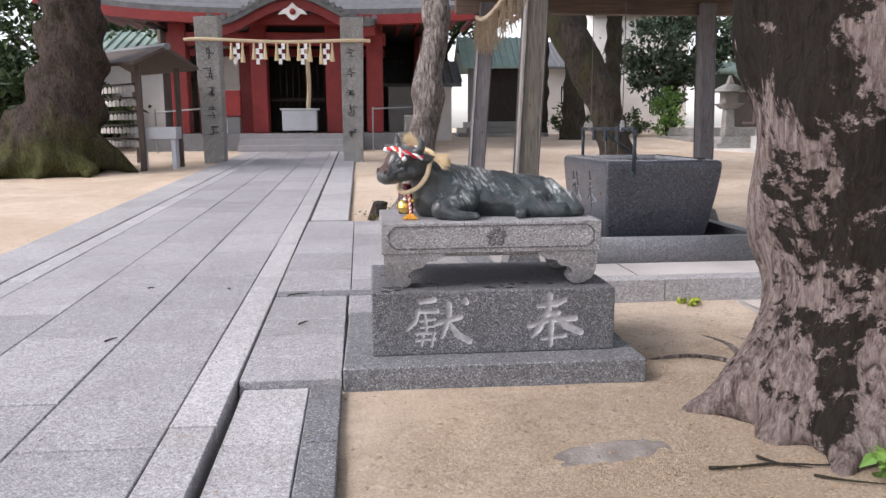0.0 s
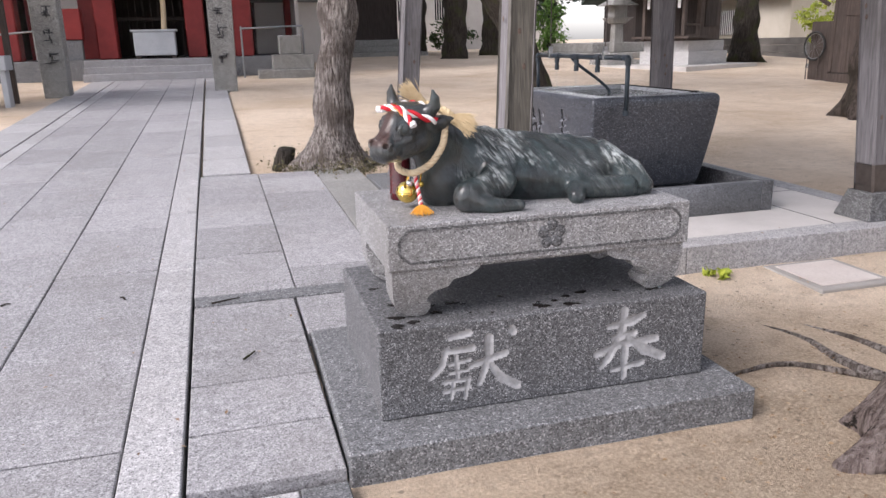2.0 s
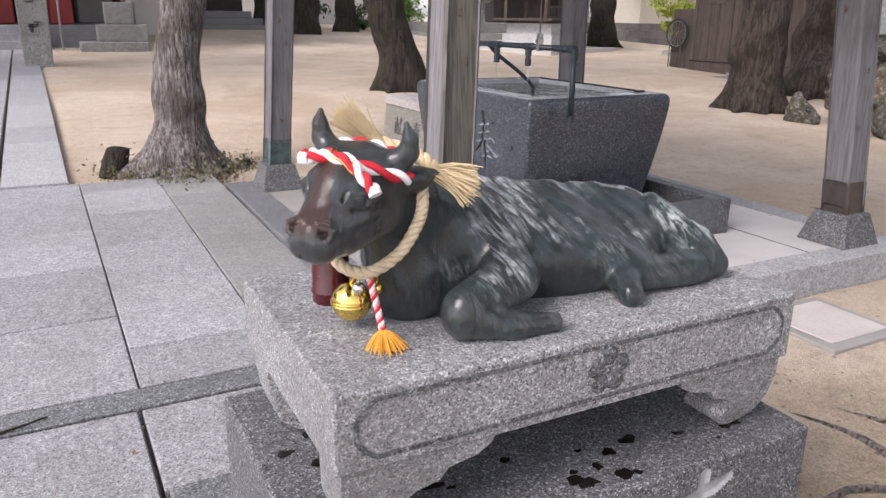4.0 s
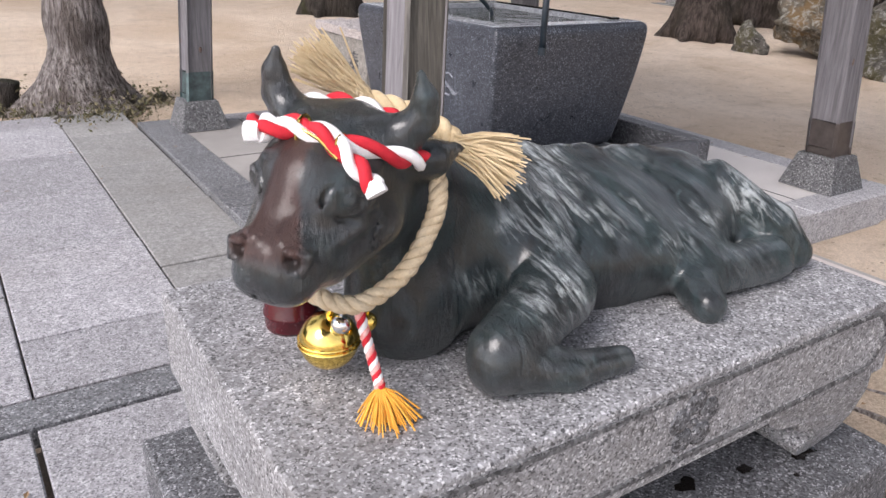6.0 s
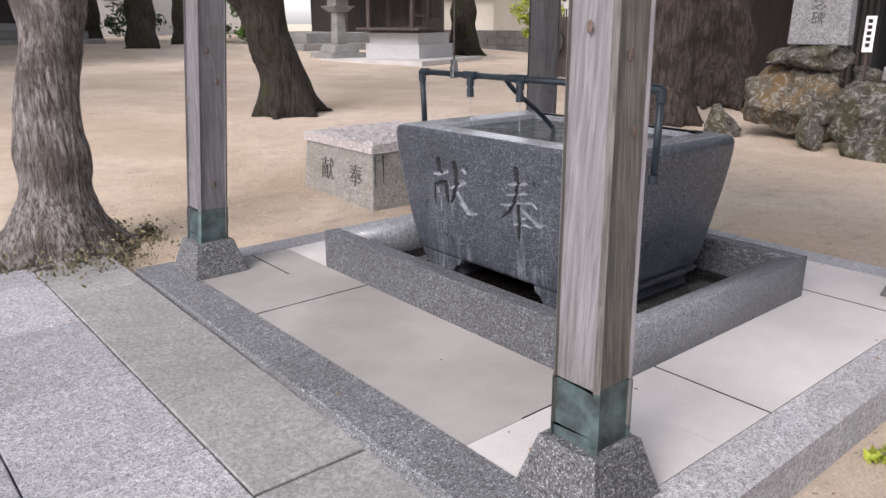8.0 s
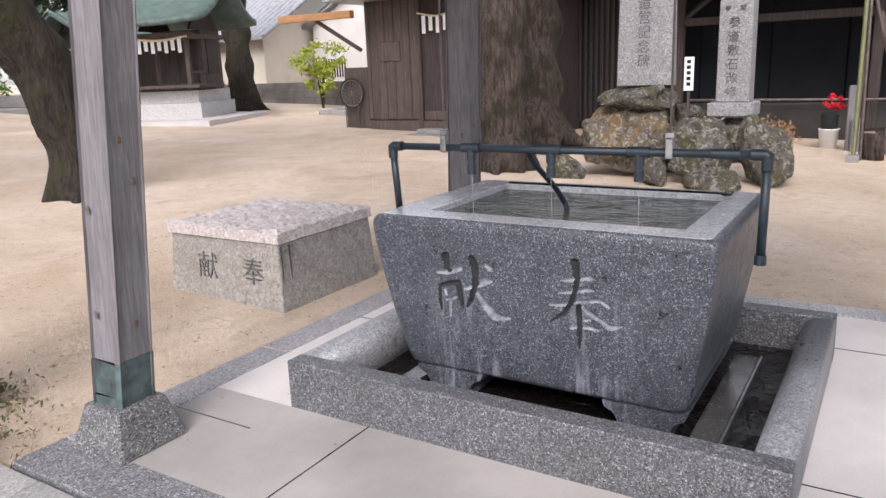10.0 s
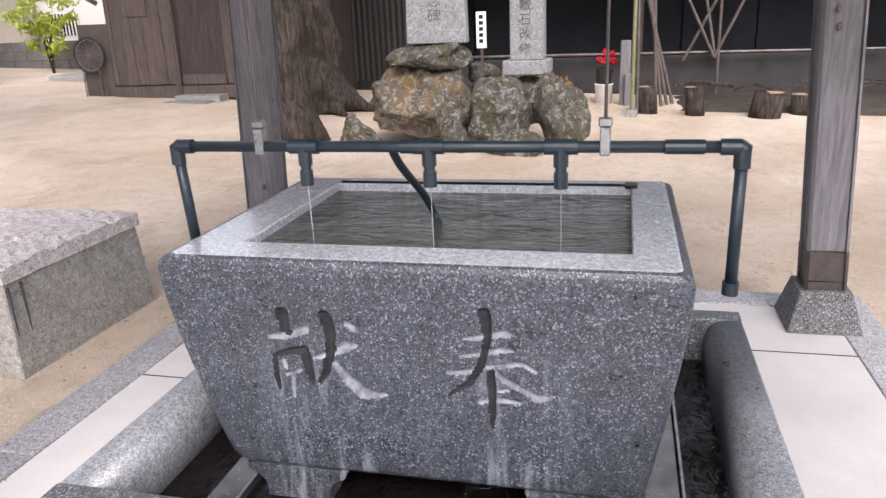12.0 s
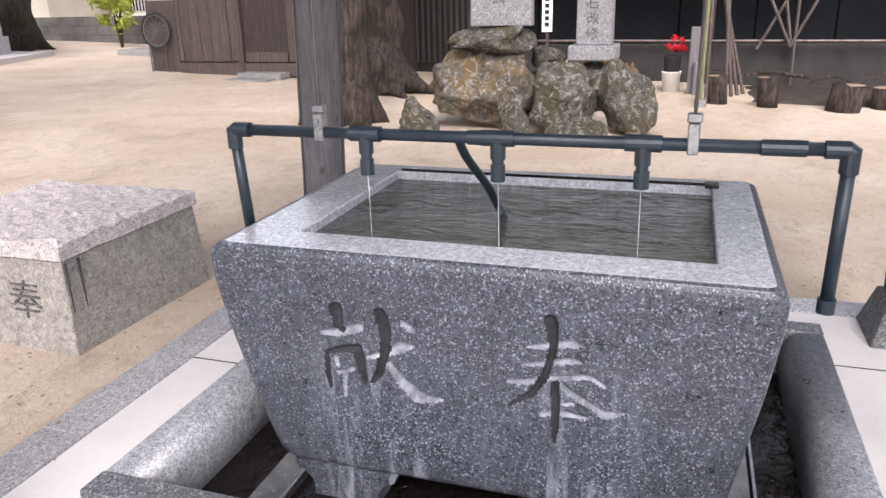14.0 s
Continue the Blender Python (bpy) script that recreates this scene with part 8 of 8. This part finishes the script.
        tube(bm, [(x, y, hill(x, y) - 0.02), (x, y + t * 3, 3.6)], r, 8)
        under(part("pole", bm, m2), po)
    bm = bmesh.new()
    block(bm, 12.38, 12.56, 6.86, 7.02, 0.06, 0.2, 0.01)
    under(part("foot_block", bm, M_STONE_OLD), po)
    w = thing("wooden_post", "short grey timber post beside the bucket", "post", at=(13.9, 7.05, 0.1))
    bm = bmesh.new()
    block(bm, 13.82, 13.98, 6.97, 7.14, 0.05, 1.15, 0.015)
    under(part("timber", bm, M_POST), w)
    bm = bmesh.new()
    block(bm, 13.70, 13.82, 6.90, 7.06, 0.05, 0.62, 0.015)
    under(part("timber", bm, M_POST), w)
    for k in range(4):
        bm = bmesh.new()
        tube(bm, [(13.6 + 0.2 * k, 6.55 - 0.1 * k, 0.05), (14.6, 6.6 + 0.1 * k, 1.9 + 0.2 * k)], 0.03, 6)
        under(part("leaning_stick", bm, M_WOOD_MID), w)


build_yard_things()


# ---- small things near the walk ----
def build_litter():
    rnd = random.Random(12)
    rt = thing("tree_roots", "bare grey roots running over the sand from the old tree", "roots", at=(2.6, 4.4, 0))
    for pts, r in (([(2.9, 4.0, 0.02), (2.72, 4.45, 0.025), (2.75, 4.8, 0.02), (2.62, 5.1, 0.01)], 0.055), ([(2.75, 4.3, 0.02), (2.45, 4.55, 0.03), (2.12, 4.55, 0.015), (1.9, 4.62, -0.01)], 0.03), ([(2.95, 4.1, 0.02), (3.0, 4.6, 0.025), (2.85, 5.0, 0.015)], 0.05)):
        bm = bmesh.new()
        line = curve_points(pts, 14)
        tube(bm, [p - Vector((0, 0, 0.012)) for p in line], [r * 0.55 * (1 - 0.6 * i / 13) for i in range(14)], 8, wobble=0.35)
        under(part("root", bm, M_BARK_PALE, None, "", True), rt)
    cp = thing("cement_patch", "broken grey cement patch showing through the sand", "cement patch", at=(1.5, 3.25, 0))
    V, F, n = [], [], 16
    for j in range(n + 1):
        for i in range(n + 1):
            u, v = i / n * 2 - 1, j / n * 2 - 1
            x, y = 1.56 + u * 0.34, 3.40 + v * 0.12 + 0.05 * u
            d = u * u + v * v + 0.5 * noise.noise((x * 6, y * 6, 3))
            V.append((x, y, hill(x, y) - 0.006 + 0.014 * (1 - d) + 0.008 * noise.noise((x * 16, y * 16, 1))))
    F = [(j * (n + 1) + i, j * (n + 1) + i + 1, (j + 1) * (n + 1) + i + 1, (j + 1) * (n + 1) + i) for j in range(n) for i in range(n)]
    under(mesh_part("patch", V, F, M_CEMENT), cp)
    for x, y, L, a in ((-1.12, 4.95, 0.10, 0.9), (0.02, 5.20, 0.10, 0.8), (-0.13, 5.98, 0.16, 0.15), (-1.25, 6.3, 0.05, 0.3), (-0.6, 6.2, 0.05, 2.0)):
        tw = thing("twig", "short dark fallen twig on the paving", "twig", "twigs on the paving", at=(x, y, paved(y)))
        bm = bmesh.new()
        z = paved(y) + 0.007
        tube(bm, [(x, y, z), (x + L * 0.5 * math.cos(a), y + L * 0.5 * math.sin(a), z + 0.006), (x + L * math.cos(a + 0.2), y + L * math.sin(a + 0.2), z)], [0.006, 0.005, 0.003], 5)
        under(part("stick", bm, M_BARK_DARK), tw)
    wd = thing("weed", "small yellow-green weed growing in the sand", "weed", at=(2.9, 5.72, 0.05))
    leaves("weed_leaves", (2.90, 5.70, 0.075), 0.07, 60, 0.03, M_LEAF_YELLOW, wd, 3, 0.5, 7)
    wd = thing("weed", "fresh green leafy weed at the tree's foot", "weed", at=(2.60, 3.02, -0.04))
    leaves("weed_leaves", (2.60, 3.04, 0.05), 0.11, 46, 0.05, M_LEAF_FRESH, wd, 4, 0.7, 8)
    for _ in range(9):
        bm = bmesh.new()
        a = rnd.uniform(0, 6.28)
        tube(bm, [(2.60, 3.03, -0.06), (2.60 + 0.05 * math.cos(a), 3.03 + 0.05 * math.sin(a), 0.02), (2.60 + 0.10 * math.cos(a), 3.03 + 0.10 * math.sin(a), 0.08)], 0.003, 4)
        under(part("stem", bm, M_LEAF_FRESH), wd)
    for x, y, pts in ((1.9, 3.2, ((0, 0), (0.12, -0.01), (0.30, 0.01), (0.48, -0.03), (0.62, -0.02))), (2.3, 3.1, ((0, 0), (0.10, -0.06), (0.25, -0.10))), (2.15, 3.28, ((0, 0), (0.06, -0.08), (0.18, -0.12)))):
        br = thing("fallen_branch", "thin dry fallen branch on the sand by the tree", "branch", "dry branches by the tree", at=(x, y, hill(x, y)))
        bm = bmesh.new()
        tube(bm, curve_points([(x + a, y + b, hill(x, y + b) + 0.008 + 0.004 * (i % 2)) for i, (a, b) in enumerate(pts)], 12), [0.008 - 0.0005 * i for i in range(12)], 6, wobble=0.4)
        under(part("stick", bm, M_BARK_DARK, None, "", True), br)
    ms = thing("moss_bank", "moss, weeds and dead leaves round the slim tree's foot", "moss", kind="stuff", at=(1.1, 10, 0.2))
    ob = leaves("moss_leaves", (1.10, 9.98, 0.19), 0.64, 4600, 0.018, M_MOSS, ms, 6, 0.12, 60)
    for k in range(9):
        a, r = rnd.uniform(0, 6.28), rnd.uniform(0.35, 0.62)
        x, y = 1.1 + r * math.cos(a), 9.95 + r * 0.7 * math.sin(a)
        rock("stone", "small grey stone at the slim tree's foot", (x, y, hill(x, y) + 0.02), (rnd.uniform(0.05, 0.11), rnd.uniform(0.05, 0.1), rnd.uniform(0.04, 0.07)), 30 + k, M_ROCK_GREY, 0.014)
    st = thing("cut_stump", "small gnarled stump beside the slim tree", "stump", at=(0.6, 10.1, 0.2))
    bm = bmesh.new()
    tube(bm, [(0.58, 10.12, 0.14), (0.59, 10.12, 0.30), (0.60, 10.10, 0.42)], [0.15, 0.12, 0.09], 14, wobble=0.5)
    under(part("wood", bm, M_BARK_DARK, None, "", True), st)
    sc = thing("fallen_leaves", "scattered dead leaves and bits on sand and paving", "leaves", kind="stuff")
    V, F = [], []
    for k in range(420):
        x, y = rnd.uniform(-3.5, 5.2), rnd.uniform(1.6, 12)
        if 0.3 < x < 2.05 and 4.1 < y < 5.5 or 2.2 < x < 4.0 and 6.5 < y < 8.7:
            continue
        if 1.335 < x < 4.795 and 5.832 < y < 9.33:
            z = PZ
        elif -3.02 < x - drift(y) < 0.33 or x < 1.33 and 5.5 < y < 9.7:
            z = paved(y) + 0.002
        else:
            z = hill(x, y) + 0.012
        a, s = rnd.uniform(0, 6.28), rnd.uniform(0.006, 0.018)
        c, d = math.cos(a) * s, math.sin(a) * s
        n = len(V)
        V += [(x - c, y - d, z + 0.003), (x - d * 0.4, y + c * 0.4, z + 0.007), (x + c, y + d, z + 0.003), (x + d * 0.4, y - c * 0.4, z + 0.005)]
        F += [(n, n + 1, n + 2), (n, n + 2, n + 3)]
    for k in range(1500):
        x, y = rnd.gauss(2.2, 0.9), rnd.gauss(3.6, 0.9)
        if x < 0.45 or y > 5.75 or 0.3 < x < 2.05 and 4.1 < y < 5.5:
            continue
        z = hill(x, y) + 0.007
        a, s = rnd.uniform(0, 6.28), rnd.uniform(0.004, 0.013)
        c, d = math.cos(a) * s, math.sin(a) * s
        w = rnd.choice((0.12, 0.4, 0.5))
        n = len(V)
        V += [(x - c, y - d, z + 0.002), (x - d * w, y + c * w, z + 0.006), (x + c, y + d, z + 0.002), (x + d * w, y - c * w, z + 0.004)]
        F += [(n, n + 1, n + 2), (n, n + 2, n + 3)]
    under(mesh_part("leaf_bits", V, F, M_DEAD, None, "", False), sc)


build_litter()


def build_pavilion_rope():
    r = thing("pavilion_straw_rope", "old straw rope with hanging fringe under the pavilion's eaves", "straw rope", at=(1.62, 7.5, 2.3))
    line = [(1.72, 9.0, 2.60), (1.68, 8.2, 2.47), (1.66, 7.5, 2.43), (1.68, 6.7, 2.49), (1.74, 6.2, 2.62)]
    twist("rope", line, 0.024, 3, 22, r, (M_STRAW_OLD,), 120, 6)
    rnd = random.Random(6)
    pts = curve_points(line, 60)
    for k in range(3, 58, 6):
        bm = bmesh.new()
        for _ in range(46):
            L = rnd.uniform(0.16, 0.36)
            p = pts[k] + Vector((rnd.gauss(0, 0.008), rnd.gauss(0, 0.014), -0.01))
            tube(bm, [p, p + Vector((rnd.gauss(0, 0.015), rnd.gauss(0, 0.022), -L * 0.5)), p + Vector((rnd.gauss(0, 0.03), rnd.gauss(0, 0.045), -L))], 0.003, 3)
        tagged(under(part("straw_fringe", bm, M_STRAW_OLD), r), kind="stuff")


build_pavilion_rope()


# ---- paving pieces ----
def slab(parent, x0, x1, y0, y1, material, gap=0.006, dz=0.0, thick=0.16, name="paving_slab"):
    """One paving stone that follows the path's drift and rise."""
    bm = bmesh.new()
    vs = block(bm, x0 + gap * 0.55, x1 - gap * 0.55, y0 + gap, y1 - gap, 0, 1)
    for v in vs:
        y = v.co.y
        v.co = Vector((v.co.x + drift(y), y, paved(y) + dz - (1 - v.co.z) * thick))
    top = [e for e in bm.edges if all(v.co.z > paved(v.co.y) + dz - 0.01 for v in e.verts)]
    bmesh.ops.bevel(bm, geom=top, offset=0.005, segments=1, affect="EDGES")
    return part(name, bm, material, parent)


def build_path():
    path = thing("approach_path", "grey granite slab path leading up to the shrine hall", "path", kind="structure")
    rnd = random.Random(2)
    lay = lambda: rnd.uniform(-0.003, 0.002)
    for x0, x1, first in ((-2.24, -1.63, 4.56), (-1.63, -1.02, 4.0), (-1.02, -0.42, 4.557)):
        y = first - 9 * 1.08
        while y < 23.6:
            slab(path, x0, x1, y, min(y + 1.08, 23.62), M_PATH, dz=lay())
            y += 1.08
    for x0, x1 in ((-0.42, -0.205), (-2.455, -2.24)):
        y = 3.671 - 6 * 1.5
        while y < 23.6:
            slab(path, x0, x1, y, min(y + 1.5, 23.62), M_PATH2, dz=lay(), name="border_slab")
            y += 1.5
    for x0, x1 in ((-3.02, -2.475),):
        y = -5.0
        while y < 23.6:
            slab(path, x0, x1, y, min(y + 0.9, 23.62), M_PATH2, dz=lay(), name="border_slab")
            y += 0.9
    y = 9.75
    while y < 23.6:
        slab(path, -0.175, 0.30, y, min(y + 0.9, 23.62), M_PATH2, dz=lay(), name="border_slab")
        y += 0.9
    for y0, y1 in ((1.3, 2.1), (2.1, 2.85), (2.85, 3.53), (3.53, 4.19)):
        slab(path, -0.17, 0.175, y0, y1, M_PATH2, dz=-0.035 + lay(), name="border_slab")
        slab(path, 0.175, 0.345, y0, y1, M_KERB, dz=-0.030 + lay(), name="border_slab")
    for y0, y1 in ((4.215, 4.592), (4.592, 5.0), (5.0, 5.35), (5.35, 5.96)):
        slab(path, -0.195, 0.345, y0, y1, M_PATH, dz=lay())
    slab(path, -0.195, 1.335, 5.97, 6.125, M_KERB, dz=0.0, name="border_slab")
    slab(path, 0.355, 0.90, 5.43, 5.96, M_PATH, dz=lay())
    slab(path, 0.90, 1.335, 5.43, 5.96, M_PATH, dz=lay())
    for x0, x1, cuts in ((-0.20, 0.37, (6.13, 6.88, 7.63, 8.37, 9.10, 9.72)), (0.37, 0.945, (6.13, 6.50, 7.25, 8.0, 8.72, 9.40, 9.72)), (0.945, 1.39, (6.13, 6.89, 7.65, 8.37, 9.08, 9.40, 9.72))):
        for y0, y1 in zip(cuts, cuts[1:]):
            slab(path, x0, x1, y0, y1, M_PATH if x0 < 0.9 else M_PATH_SMOOTH, dz=lay() - 0.02 * max(0, (y0 - 7) / 3))


build_path()
